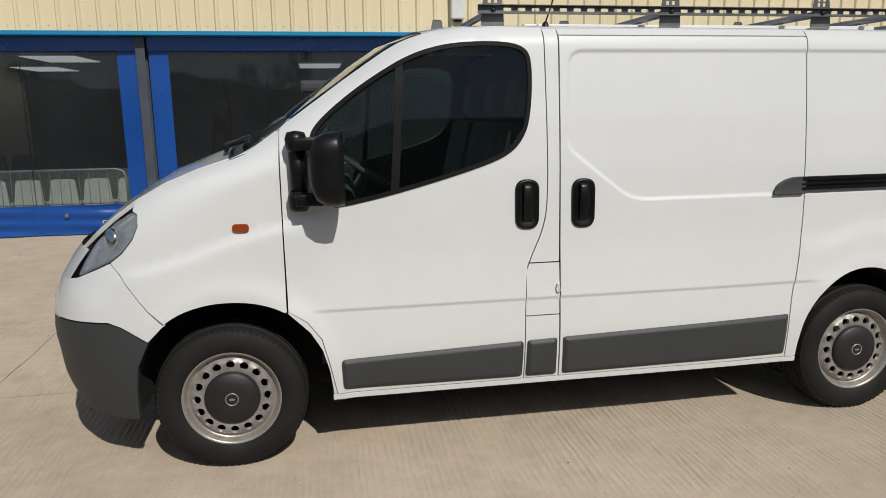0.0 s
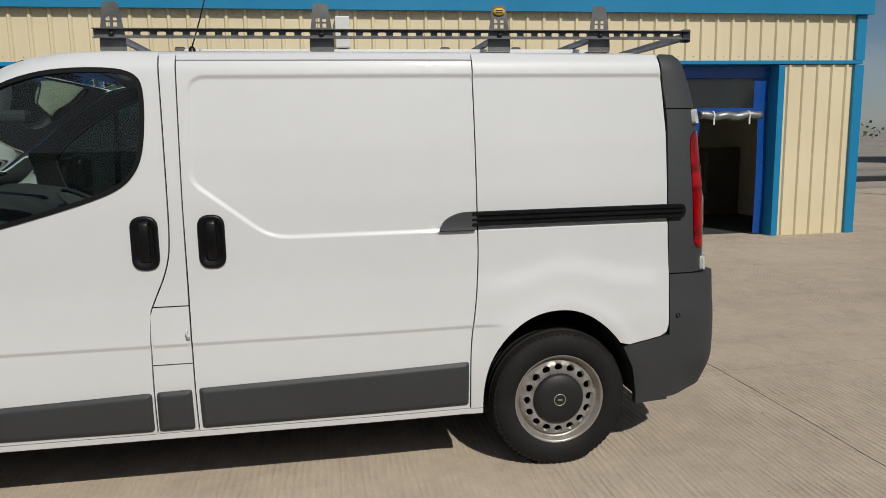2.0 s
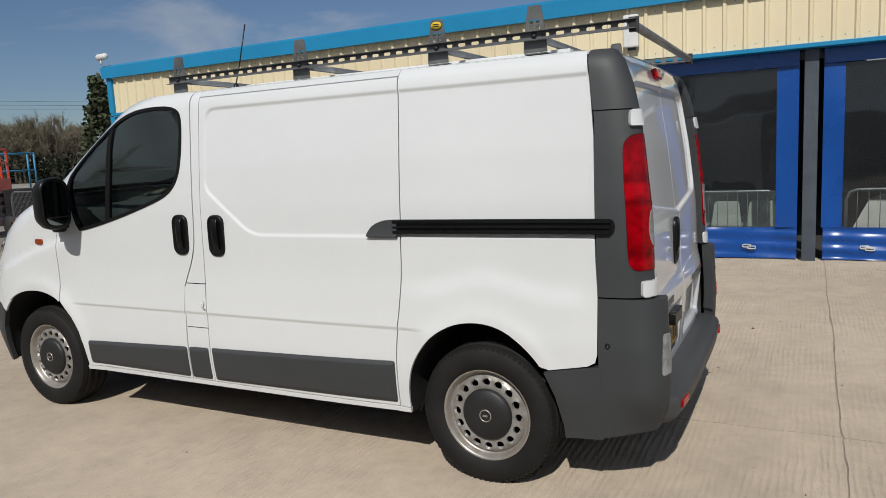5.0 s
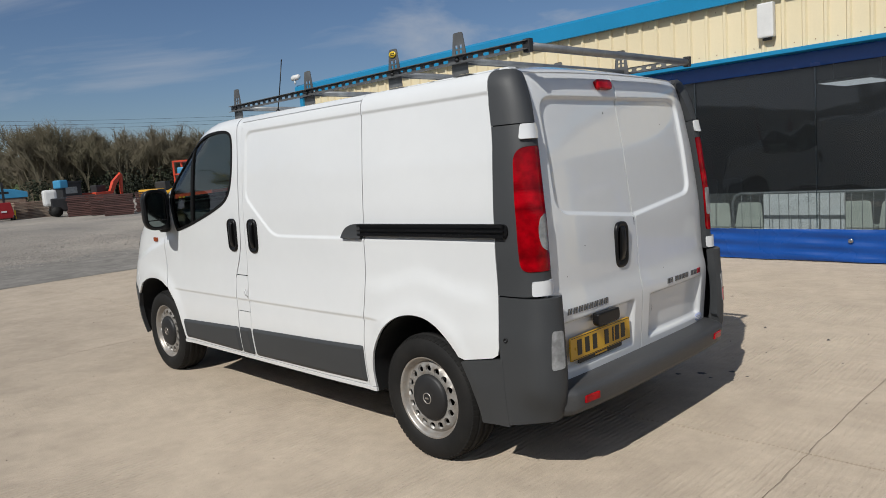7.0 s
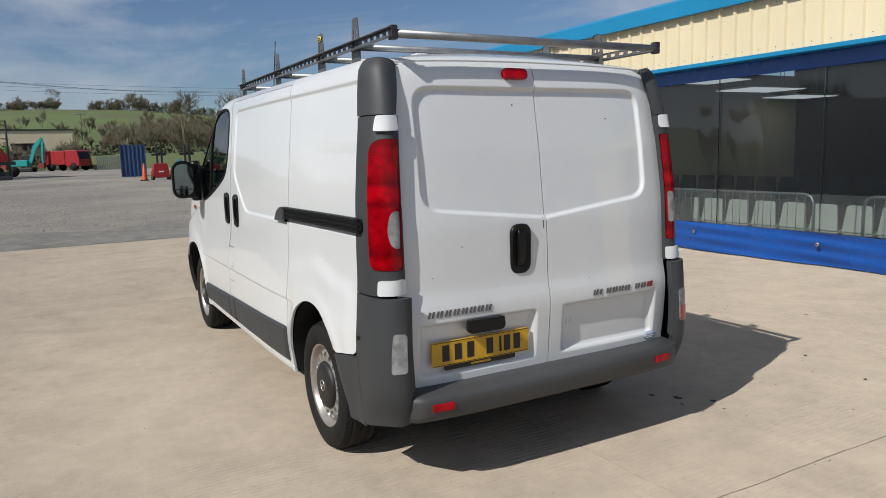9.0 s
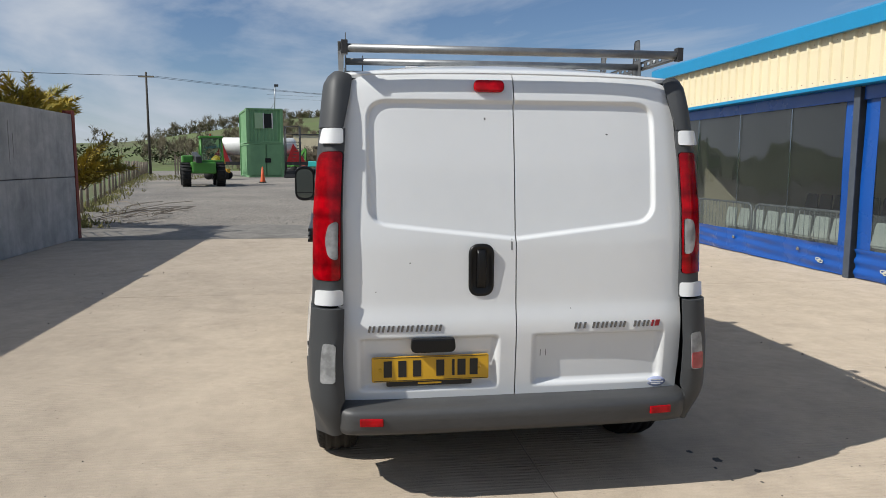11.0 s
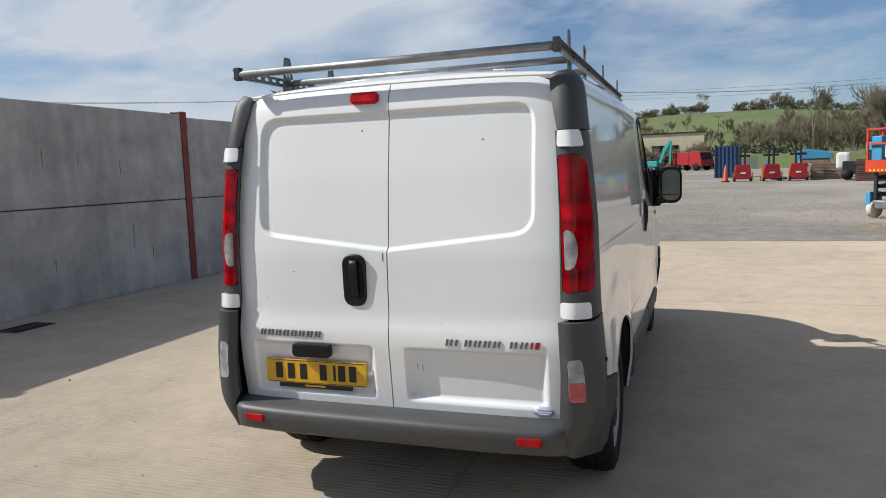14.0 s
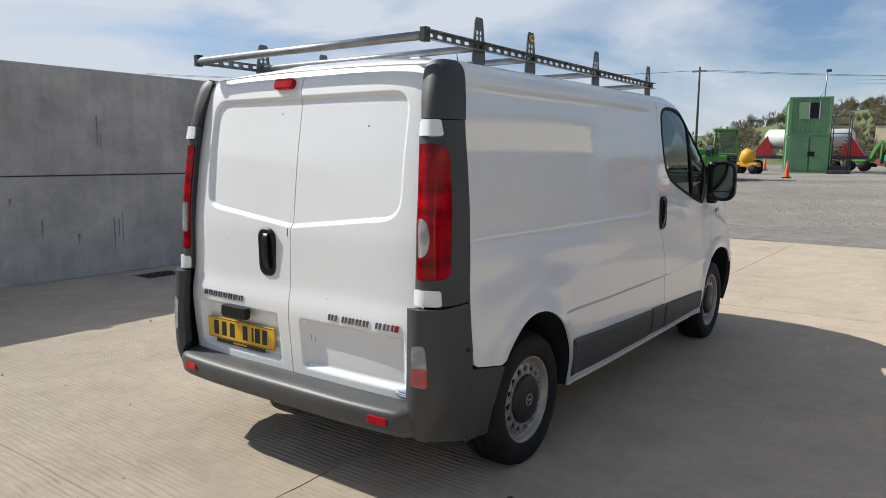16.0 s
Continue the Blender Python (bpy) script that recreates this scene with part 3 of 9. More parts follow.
def skin(outline, fn, holes=(), step=0.03, thick=0.012, out=(0, -1, 0), lines=()):
    """A curved panel: an outline in two dimensions, meshed evenly and laid on the surface fn(u, v), with its edges folded in.
    out: roughly where its outer side faces."""
    bm = B()
    loops = [dense(outline, step)] + [dense(h, step) for h in holes]
    us, vs = zip(*loops[0])
    gu, gv = np.meshgrid(np.arange(min(us) + step / 2, max(us), step), np.arange(min(vs) + step / 2, max(vs), step))
    grid = np.stack([gu.ravel(), gv.ravel()], 1)
    keep = inside(grid, loops[0])
    for h in loops[1:]:
        keep &= ~inside(grid, h)
    grid = grid[keep]
    for lp in loops:
        if len(grid):
            grid = grid[gap_to(grid, lp) > step * 0.45]
    pts, edges = [], []
    fine = min(step * 0.8, 0.011)
    # pressed lines inside the panel
    for ln in lines:
        d = np.array([p for a, b in zip(ln, ln[1:]) for p in dense([a, b], fine)[:max(1, math.ceil(math.dist(a, b) / fine))]] + [ln[-1]])
        good = inside(d, loops[0])
        for lp in loops:
            good &= gap_to(d, lp) > 0.0035
        for h in loops[1:]:
            good &= ~inside(d, h)
        base = len(pts)
        pts += [tuple(p) for p in d]
        edges += [(base + i, base + i + 1) for i in range(len(d) - 1) if good[i] and good[i + 1]]
        for i in range(len(d)):
            if not good[i]:
                pts[base + i] = None
        if len(grid):
            dd = np.min(np.hypot(grid[:, None, 0] - d[None, :, 0], grid[:, None, 1] - d[None, :, 1]), axis=1)
            grid = grid[dd > step * 0.42]
    remap, packed = {}, []
    for i, p in enumerate(pts):
        if p is not None:
            remap[i] = len(packed)
            packed.append(p)
    pts, edges = packed, [(remap[a], remap[b]) for a, b in edges]
    for lp in loops:
        k = len(pts)
        pts += lp
        edges += [(k + i, k + (i + 1) % len(lp)) for i in range(len(lp))]
    pts += [tuple(g) for g in grid]
    v2, _, faces, *_ = delaunay_2d_cdt([Vector(p) for p in pts], edges, [], 0, 1e-6)
    cen = np.array([np.mean([v2[i] for i in f], axis=0) for f in faces])
    ok = inside(cen, loops[0])
    for h in loops[1:]:
        ok &= ~inside(cen, h)
    verts = [bm.verts.new(fn(v.x, v.y)) for v in v2]
    made = []
    for f, good in zip(faces, ok):
        # no slivers
        big = abs(area([(v2[i].x, v2[i].y) for i in f])) > 3e-7
        if good and big:
            made.append(bm.faces.new([verts[i] for i in f]))
    for v in [v for v in bm.verts if not v.link_faces]:
        bm.verts.remove(v)
    bm.normal_update()
    total = sum((f.normal * f.calc_area() for f in made), Vector())
    if total.dot(Vector(out)) < 0:
        bmesh.ops.reverse_faces(bm, faces=made)
        bm.normal_update()
    for f in made:
        f.smooth = True
    if thick:
        bm.verts.ensure_lookup_table()
        rim = [e for e in bm.edges if len(e.link_faces) == 1]
        low = {}
        for e in rim:
            for v in e.verts:
                if v not in low:
                    low[v] = bm.verts.new(v.co - v.normal * thick)
        for e in rim:
            f = e.link_faces[0]
            a, b = next((l.vert, l.link_loop_next.vert) for l in f.loops if l.edge == e)
            bm.faces.new((b, a, low[a], low[b]))
            e.smooth = False
    return bm

# ---- ground, slabs, wall ----
def rise(x, y=0.0):
    """Height of the yard: level by the van, a little higher far off."""
    return float(np.interp(-x, (11, 35, 52, 400), (0, 0.35, 0.45, 0.45)))


bm = B()
gx = sorted(set([-420, -300, -220, -160, -120, -90, -70, -60] + list(range(-52, -8, 3)) + [-8, 0, 10, 25, 60, 140, 420]))
gy = [-420, -200, -100, -60, -40, -25, -15, -8, 0, 8, 15, 25, 40, 60, 100, 200, 420]
rows = [[bm.verts.new((x, y, rise(x) - (0.04 if -9 < x < 30 and -7 < y < 12 else 0.012))) for y in gy] for x in gx]
for r0, r1 in zip(rows, rows[1:]):
    for i in range(len(gy) - 1):
        bm.faces.new((r0[i], r1[i], r1[i + 1], r0[i + 1])).smooth = True
single("ground", bm, M_YARD, "grey brown crushed stone yard reaching to the horizon", "ground", kind="structure")

bm = B()
edge = [(-9.43, y) for y in (9.0, -6.55)] + [(-13.0 - 0.5 * math.sin(y * 0.9) - 0.35 * math.sin(y * 2.3 + 1) - 0.08 * y, y) for y in np.arange(-6.5, 9.01, 0.25)]
vs = [bm.verts.new((x, y, rise(x) + 0.001 - (0.006 if x < -10 else 0))) for x, y in edge]
bmesh.ops.triangulate(bm, faces=[bm.faces.new(vs)])
bmesh.ops.recalc_face_normals(bm, faces=bm.faces)
bm.normal_update()
if sum(f.normal.z for f in bm.faces) < 0:
    bmesh.ops.reverse_faces(bm, faces=bm.faces)
single("tarmac_strip", bm, M_TARMAC, "strip of worn grey tarmac along the slabs", "pavement", kind="structure")
pavement = thing("pavement", "pale brushed concrete slabs with dark narrow joints", "pavement")
pavement["kind"] = "structure"
bm = B()
box(bm, -9.42, 27, -6.6, 13, -0.12, -0.004)
part("joint_bed", bm, M_JOINT, pavement)
SLAB_X = (-9.4, -3.05, 3.02, 9.02, 15.02, 21.02, 27.0)
SLAB_Y = (-6.6, 0.19, 5.78, 13.0)


def ragged(u, line, k):
    """How far an edge wanders at u metres along a joint, and how wide it gapes there."""
    wander = 0.022 * noise.noise(Vector((u * 0.8, line * 3.1, k))) + 0.009 * noise.noise(Vector((u * 3.3, line * 2.1, k + 7))) + 0.004 * noise.noise(Vector((u * 9, line, k + 4)))
    gape = 0.003 + 0.007 * max(0.0, noise.noise(Vector((u * 2.3, line * 1.7, k + 9)))) + 0.004 * max(0.0, noise.noise(Vector((u * 21, line, k + 2))))
    return wander, gape


def slab(x0, x1, y0, y1):
    ol = []
    nx, ny = int((x1 - x0) / 0.06), int((y1 - y0) / 0.06)
    for line, sgn in ((y0, 1), (y1, -1)):
        side = []
        for i in range(nx + 1):
            u = x0 + (x1 - x0) * i / nx
            w, g = ragged(u, line, 0)
            side.append([u, line + w * min(1, i, nx - i) + sgn * g])
        ol.append(side)
    for line, sgn in ((x0, 1), (x1, -1)):
        side = []
        for i in range(1, ny):
            u = y0 + (y1 - y0) * i / ny
            w, g = ragged(u, line, 5)
            side.append([line + w + sgn * g, u])
        ol.append(side)
    low, high, left, right = ol
    for side in (low, high):
        side[0][0] += 0.003
        side[-1][0] -= 0.003
    ring = low + right + high[::-1] + left[::-1]
    bm = B()
    top, mid, foot = ([bm.verts.new((x, y, z)) for x, y in ring] for z in (0.0, -0.012, -0.1))
    for a, b in ((mid, top), (foot, mid)):
        for i in range(len(ring)):
            j = (i + 1) % len(ring)
            bm.faces.new((a[i], a[j], b[j], b[i]))
    bm.faces.new(top)
    bm.faces.new(foot[::-1])
    return bm


for x0, x1 in zip(SLAB_X, SLAB_X[1:]):
    for y0, y1 in zip(SLAB_Y, SLAB_Y[1:]):
        part("concrete_slab", slab(x0, x1, y0, y1), M_SLAB, pavement)


rng = random.Random(8)
for cx, cy, r in ((2.05, 1.12, 0.035), (2.2, 1.25, 0.026), (1.93, 1.03, 0.022), (2.14, 1.06, 0.014), (2.32, 1.2, 0.012), (2.28, 1.07, 0.010), (3.4, -3.1, 0.014), (-2.2, -3.3, 0.016), (4.3, 2.6, 0.018), (1.2, 3.6, 0.02), (-4.6, -2.4, 0.018)):
    bm = B()
    n = 15
    ring = [r * (0.62 + 0.5 * rng.random()) for _ in range(n)]
    bm.faces.new([bm.verts.new((cx + ring[i] * math.cos(6.2832 * i / n), cy + 0.8 * ring[i] * math.sin(6.2832 * i / n), 0.0015)) for i in range(n)])
    part("oil_stain", bm, M_STAIN, pavement, "dark oil drip stain")


def wall_panel(x0, x1, z0, z1):
    bm = B()
    box(bm, x0, x1, -6.20, -6.05, z0, z1, 0.018)
    return bm


wall = thing("wall_south", "tall grey precast concrete panel wall with rusty red posts", "wall")
wall["kind"] = "structure"
POSTS = (-9.95, -3.93, 2.09, 8.11, 14.13, 20.15)
for x0, x1 in zip(POSTS, POSTS[1:]):
    top = 2.47 if x0 < -5 else 2.51
    part("concrete_panel", wall_panel(x0 + 0.05, x1 - 0.05, 0.0, 1.233), M_WALL, wall)
    part("concrete_panel", wall_panel(x0 + 0.05, x1 - 0.05, 1.247, top), M_WALL, wall)
bm = B()
box(bm, -9.9, 20.1, -6.15, -6.09, 1.20, 1.28)
part("bed_joint", bm, M_STAIN, wall, "dark joint between the panels")
for x in POSTS:
    bm = B()
    for y0, y1 in ((-6.045, -6.032), (-6.216, -6.203)):
        box(bm, x - 0.065, x + 0.065, y0, y1, 0, 2.55)
    box(bm, x - 0.006, x + 0.006, -6.203, -6.045, 0, 2.55)
    part("steel_post", bm, M_RUST, wall, "rusty red steel post")
# The closing stretch of the yard behind the first place of the camera
bm = B()
box(bm, 20.25, 26.9, -6.20, -6.05, 0, 2.5, 0.012)
part("concrete_panel", bm, M_WALL, wall)
for x, z0, z1, w in ((-0.09, 1.6, 1.97, 0.022), (-0.25, 0.24, 0.72, 0.018), (-0.31, 0.45, 0.70, 0.02), (-1.38, 1.72, 1.96, 0.018), (-1.44, 0.42, 0.62, 0.015),
                     (-6.4, 1.55, 2.05, 0.02), (-7.1, 1.5, 2.2, 0.02), (-7.25, 1.6, 2.0, 0.014), (-1.9, 1.75, 1.9, 0.012), (0.62, 0.5, 0.74, 0.02), (-0.13, 1.5, 1.75, 0.01), (-0.36, 0.3, 0.78, 0.012), (0.2, 0.42, 0.55, 0.03), (-2.6, 1.62, 1.82, 0.014), (-2.75, 0.6, 0.95, 0.012), (1.3, 1.5, 1.95, 0.016), (1.62, 0.35, 0.8, 0.02), (0.95, 0.9, 1.0, 0.03), (-5.3, 1.6, 2.1, 0.016), (-3.1, 0.45, 0.62, 0.02)):
    bm = B()
    pts = [(x - w / 2, z1), (x + w / 2, z1 - 0.02), (x + w * 0.35, (z0 + z1) / 2), (x + w * 0.12, z0), (x - w * 0.1, z0 + 0.02), (x - w * 0.4, (z0 + z1) / 2)]
    prism(bm, pts, -0.004, Matrix.Translation((0, -6.046, 0)))
    part("damp_streak", bm, M_DAMP, wall)

drain = thing("drain_grate", "dark cast iron drain grate set in the concrete", "drain", at=(-0.52, -5.53, 0))
bm = B()
box(bm, -0.25, 0.25, -0.16, 0.16, -0.02, 0.004)
part("frame", bm, M_DARKMETAL, drain)
for i in range(9):
    bm = B()
    box(bm, -0.22 + i * 0.05, -0.195 + i * 0.05, -0.14, 0.14, 0.004, 0.012)
    part("bar", bm, M_DARKMETAL, drain)

# ---- the shed with its curtain front ----
FY = 5.75          # face of the cladding
FX0, FX1 = -9.0, 8.4
shed = thing("industrial_shed", "cream ribbed steel shed with blue trim and curtain front", "building")


def ribbed(x0, x1, z0, z1, y=FY, pitch=0.232, inset_x=0.0):
    """Box-profile sheet: flat pans with narrow raised ribs."""
    bm = B()
    xs, k = [], math.floor((x0 - FX1) / pitch)
    cut = [(x0, 0.0)]
    r = FX1 + k * pitch
    while r < x1:
        for dx, o in ((-0.032, 0.0), (-0.014, -0.030), (0.014, -0.030), (0.032, 0.0)):
            if x0 < r + dx < x1:
                cut.append((r + dx, o))
        r += pitch
    cut.append((x1, 0.0))
    lo = [bm.verts.new((x, y + o, z0)) for x, o in cut]
    hi = [bm.verts.new((x, y + o, z1)) for x, o in cut]
    lb = [bm.verts.new((x, y + 0.05, z0)) for x, o in (cut[0], cut[-1])]
    hb = [bm.verts.new((x, y + 0.05, z1)) for x, o in (cut[0], cut[-1])]
    for i in range(len(cut) - 1):
        bm.faces.new((lo[i], lo[i + 1], hi[i + 1], hi[i]))
    bm.faces.new((lb[0], lb[1], *lo[::-1]))
    bm.faces.new((*hi, hb[1], hb[0]))
    bm.faces.new((lb[1], lb[0], hb[0], hb[1]))
    return bm


part("cladding", ribbed(FX0 + 0.1, FX1 - 0.1, 2.55, 3.22), M_CREAM, shed, "cream box-profile cladding above the openings")
bm = B()
for i in range(74):
    x = FX1 - 0.116 - i * 0.232
    for z in (2.62, 3.14) if i % 2 else (2.62,):
        tube(bm, (x, FY + 0.002, z), (x, FY - 0.006, z), 0.0055, 6)
tagged(part("cladding_screw", bm, M_RUST, shed), kind="stuff")
part("cladding", ribbed(7.16, FX1 - 0.1, 0.0, 2.50), M_CREAM, shed, "cream box-profile cladding beside the doorway")
bm = B()
prism(bm, [(5.64, 3.20), (5.64, 3.40), (5.70, 3.44), (6.4, 3.50), (6.4, 3.44), (5.76, 3.38), (5.71, 3.20)], FX1 - FX0 + 0.16, pose(FX0 - 0.08, 0, 0, 0, 0, -90) @ Matrix.Scale(-1, 4, (1, 0, 0)))
bmesh.ops.recalc_face_normals(bm, faces=bm.faces)
part("eaves_flashing", bm, M_TRIM, shed, "bright blue eaves flashing")
bm = B()
box(bm, FX0, FX1, FY - 0.045, FY + 0.20, 2.508, 2.56, 0.006)
part("head_trim", bm, M_TRIM, shed, "blue trim over the openings")
for x0, x1 in ((FX0 - 0.02, FX0 + 0.10), (FX1 - 0.13, FX1 + 0.02)):
    bm = B()
    box(bm, x0, x1, FY - 0.05, FY + 0.135, 0.0, 2.495, 0.005)
    box(bm, x0, x1, FY - 0.05, FY + 0.13, 2.56, 3.2, 0.005)
    part("corner_flashing", bm, M_TRIM, shed, "blue corner flashing")
bm = B()
box(bm, 7.06, 7.16, FY - 0.03, FY + 0.2, 0, 2.495, 0.005)
part("door_jamb", bm, M_TRIM, shed)
# Side and back walls, floor, roof with translucent strips
bm = B()
box(bm, FX0, FX0 + 0.1, FY + 0.14, 17.9, 0, 3.4)
part("side_wall", bm, M_CREAM, shed)
bm = B()
box(bm, FX1 - 0.1, FX1, FY + 0.14, 17.9, 0, 3.4)
part("side_wall", bm, M_CREAM, shed)
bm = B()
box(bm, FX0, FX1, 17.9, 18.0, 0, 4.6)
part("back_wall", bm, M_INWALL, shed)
# dark sheet over the concrete, added so the inside reads as shaded
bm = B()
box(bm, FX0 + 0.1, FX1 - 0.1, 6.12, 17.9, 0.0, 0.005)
part("shed_floor", bm, M_INWALL, shed, "near-black floor sheet that dims the shed inside")
SLOPE = 0.085


def roof_sheet(x0, x1, y0, y1, material, name):
    bm = B()
    vs = [(x, y, 3.44 + (y - 6.4) * SLOPE + dz) for dz in (0, 0.06) for x, y in ((x0, y0), (x1, y0), (x1, y1), (x0, y1))]
    vs = [bm.verts.new(v) for v in vs]
    for q in ((3, 2, 1, 0), (4, 5, 6, 7), (0, 1, 5, 4), (1, 2, 6, 5), (2, 3, 7, 6), (3, 0, 4, 7)):
        bm.faces.new([vs[i] for i in q])
    part(name, bm, material, shed)


LIGHTS = (-6.6, -2.2, 2.2, 6.2)
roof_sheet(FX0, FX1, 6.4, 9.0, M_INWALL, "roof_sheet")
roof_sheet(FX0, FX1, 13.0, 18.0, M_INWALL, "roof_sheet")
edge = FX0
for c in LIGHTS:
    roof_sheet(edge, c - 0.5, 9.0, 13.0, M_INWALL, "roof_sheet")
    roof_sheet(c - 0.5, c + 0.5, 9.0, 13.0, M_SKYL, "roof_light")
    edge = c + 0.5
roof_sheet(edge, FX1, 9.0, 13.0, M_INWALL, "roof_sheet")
for x, w in ((-3.25, 0.056), (2.85, 0.075)):
    bm = B()
    for y0, y1 in ((5.86, 5.872), (6.0, 6.012)):
        box(bm, x - w, x + w, y0, y1, 0, 2.5)
    box(bm, x - 0.006, x + 0.006, 5.872, 6.0, 0, 2.5)
    part("steel_column", bm, M_FRAME, shed, "grey steel column between the curtains")
    bm = B()
    tube(bm, (x, 6.3, 3.3), (x, 17.8, 3.3 + 11.4 * SLOPE), 0.07, 6)
    part("rafter", bm, M_FRAME, shed)
bm = B()
box(bm, FX0 + 0.12, 7.06, 5.98, 6.10, 2.40, 2.494)
part("curtain_rail", bm, M_FRAME, shed)


def wave(x, z, k, amp):
    return amp * (math.sin(x * 5.1 + k) * 0.5 + math.sin(x * 11.7 + 2 * k + z * 1.5) * 0.3 + math.sin(x * 2.3 + z * 3.1 + k) * 0.6)


def sheet(x0, x1, z0, z1, y, k, amp=0.012, step=0.09, folds=False):
    """One hanging stretch of plastic, gently uneven, with a back side."""
    def at(u, v):
        dy = wave(u, v, k, amp)
        if folds:
            dy += 0.018 * math.sin(v * 42 + u * 1.7) * (0.4 + 0.6 * math.sin(u * 2.1 + k) ** 2)
        return Vector((u, y + dy, v))
    return skin([(x0, z0), (x1, z0), (x1, z1), (x0, z1)], at, step=step, thick=0.004)


def buckles(cu, xs):
    """Pale oval tensioners on the hem."""
    for x in xs:
        for dx, dz in ((-0.03, 0.012), (0.025, -0.008)):
            bm = B()
            ring = rounded([(-0.052, -0.022), (0.052, -0.022), (0.052, 0.022), (-0.052, 0.022)], 0.02, 5)
            hole = inset(ring, 0.011)
            skinny = skin(ring, lambda u, v: Vector((x + dx + u, 5.885 - dx * 0.1, 0.16 + dz + v)), [hole], 0.03, 0.008)
            bm.free()
            part("buckle", skinny, M_BUCKLE, cu, "pale plastic buckle")


def curtain(x0, x1, k, side=0.24, label=""):
    cu = thing("pvc_curtain", label or "clear plastic strip curtain with blue plastic borders", "curtain", "curtains along the shed front")
    part("hem", sheet(x0 + 0.02, x1 - 0.02, 0.015, 0.40, 5.93, k, 0.022, 0.035, True), M_PVC, cu, "creased blue hem along the ground")
    part("border", sheet(x0 + 0.02, x0 + side, 0.40, 2.38, 5.94, k, 0.010, 0.05), M_PVC, cu)
    part("border", sheet(x1 - side, x1 - 0.02, 0.40, 2.38, 5.94, k + 1, 0.010, 0.05), M_PVC, cu)
    part("top_band", sheet(x0 + 0.02, x1 - 0.02, 2.33, 2.505, 5.90, k, 0.008, 0.06), M_PVC, cu)
    part("dusty_skirt", sheet(x0 + side, x1 - side, 0.40, 0.86, 5.955, k + 2, 0.006, 0.08), M_DUSTYPVC, cu, "dust-splashed lower strip of clear plastic").visible_shadow = False
    part("clear_sheet", sheet(x0 + side, x1 - side, 0.40, 2.38, 5.94, k + 2, 0.006, 0.08), M_CLEARPVC, cu, "dusty clear plastic sheet").visible_shadow = False
    buckles(cu, (x0 + 0.6, x1 - 0.55))
    n = round((x1 - x0) / 1.35)
    for i in range(1, n):
        bm = B()
        x = x0 + (x1 - x0) * i / n
        box(bm, x - 0.006, x + 0.006, 5.918, 5.926, 0.42, 2.36)
        part("weld_seam", bm, M_CLEARPVC, cu)
    for i in range(3):
        bm = B()
        x = x0 + (x1 - x0) * (i + 0.6) / 3.2
        lathe(bm, [(0, 0.03), (0.012, 0.026), (0.014, 0)], (x, 5.90, 0.27), (0, -1, 0), 12)
        part("eyelet", bm, M_CHROME, cu)
    return cu


curtain(-8.93, -3.28, 0.3, 0.27)
curtain(-3.19, 2.74, 1.9, 0.26)
door_curtain = thing("pvc_curtain", "plastic curtain with a rolled-up doorway flap", "curtain", "curtains along the shed front")
part("hem", sheet(3.0, 5.80, 0.015, 0.40, 5.93, 4.2, 0.045, 0.035, True), M_PVC, door_curtain, "creased blue hem along the ground")
part("border", sheet(2.98, 3.2, 0.40, 2.38, 5.94, 4.2, 0.03, 0.03), M_PVC, door_curtain)
part("top_band", sheet(2.98, 7.05, 2.33, 2.505, 5.90, 4.2, 0.008, 0.06), M_PVC, door_curtain)

buckles(door_curtain, (3.47, 5.0))


def at_door(u, v):
    return Vector((u, 5.94 + wave(u, v, 5.0, 0.014), v))


part("clear_sheet", skin([(3.2, 0.40), (5.74, 0.40), (5.9, 1.72), (5.9, 1.9), (6.82, 1.9), (6.82, 2.38), (3.2, 2.38)], at_door, step=0.08, thick=0.004), M_CLEARPVC, door_curtain, "dusty clear plastic sheet").visible_shadow = False
part("border", skin([(5.71, 0.35), (5.79, 0.35), (5.98, 1.80), (6.90, 1.80), (6.90, 0.02), (7.05, 0.02), (7.05, 2.38), (6.82, 2.38), (6.82, 1.9), (5.88, 1.9)], lambda u, v: at_door(u, v) + Vector((0, -0.008, 0)), step=0.06, thick=0.004), M_PVC, door_curtain, "blue frame of the doorway flap")
bm = B()
bent(bm, [(5.92 + i * 0.049, 5.87 + 0.006 * math.sin(i * 1.3), 1.80 + 0.012 * math.sin(i * 0.9) - 0.02 * math.sin(i / 20 * math.pi)) for i in range(21)], 0.062, 12)
part("rolled_flap", bm, M_GALV, door_curtain, "rolled up clear plastic flap")
for x in (6.12, 6.68):
    bm = B()
    lathe(bm, [(-0.012, 0.07), (0.012, 0.07)], (x, 5.87, 1.79), (1, 0.12, 0), 14)
    box(bm, x - 0.01, x + 0.012, 5.80, 5.81, 1.66, 1.76)
    part("tie", bm, M_PLASTIC_WHITE, door_curtain)

# fittings on the shed
def wall_box(x0, x1, z0, z1, y0, y1):
    ob = thing("alarm_box", "white plastic alarm box on the cream cladding", "alarm box", at=((x0 + x1) / 2, FY - 0.03, z0))
    bm = B()
    box(bm, -(x1 - x0) / 2, (x1 - x0) / 2, -0.09, 0, 0, z1 - z0, 0.018)
    part("housing", bm, M_PLASTIC_WHITE, ob)
    bm = B()
    box(bm, -0.05, 0.05, -0.03, 0, -0.03, 0)
    part("conduit", bm, M_GREY, ob)


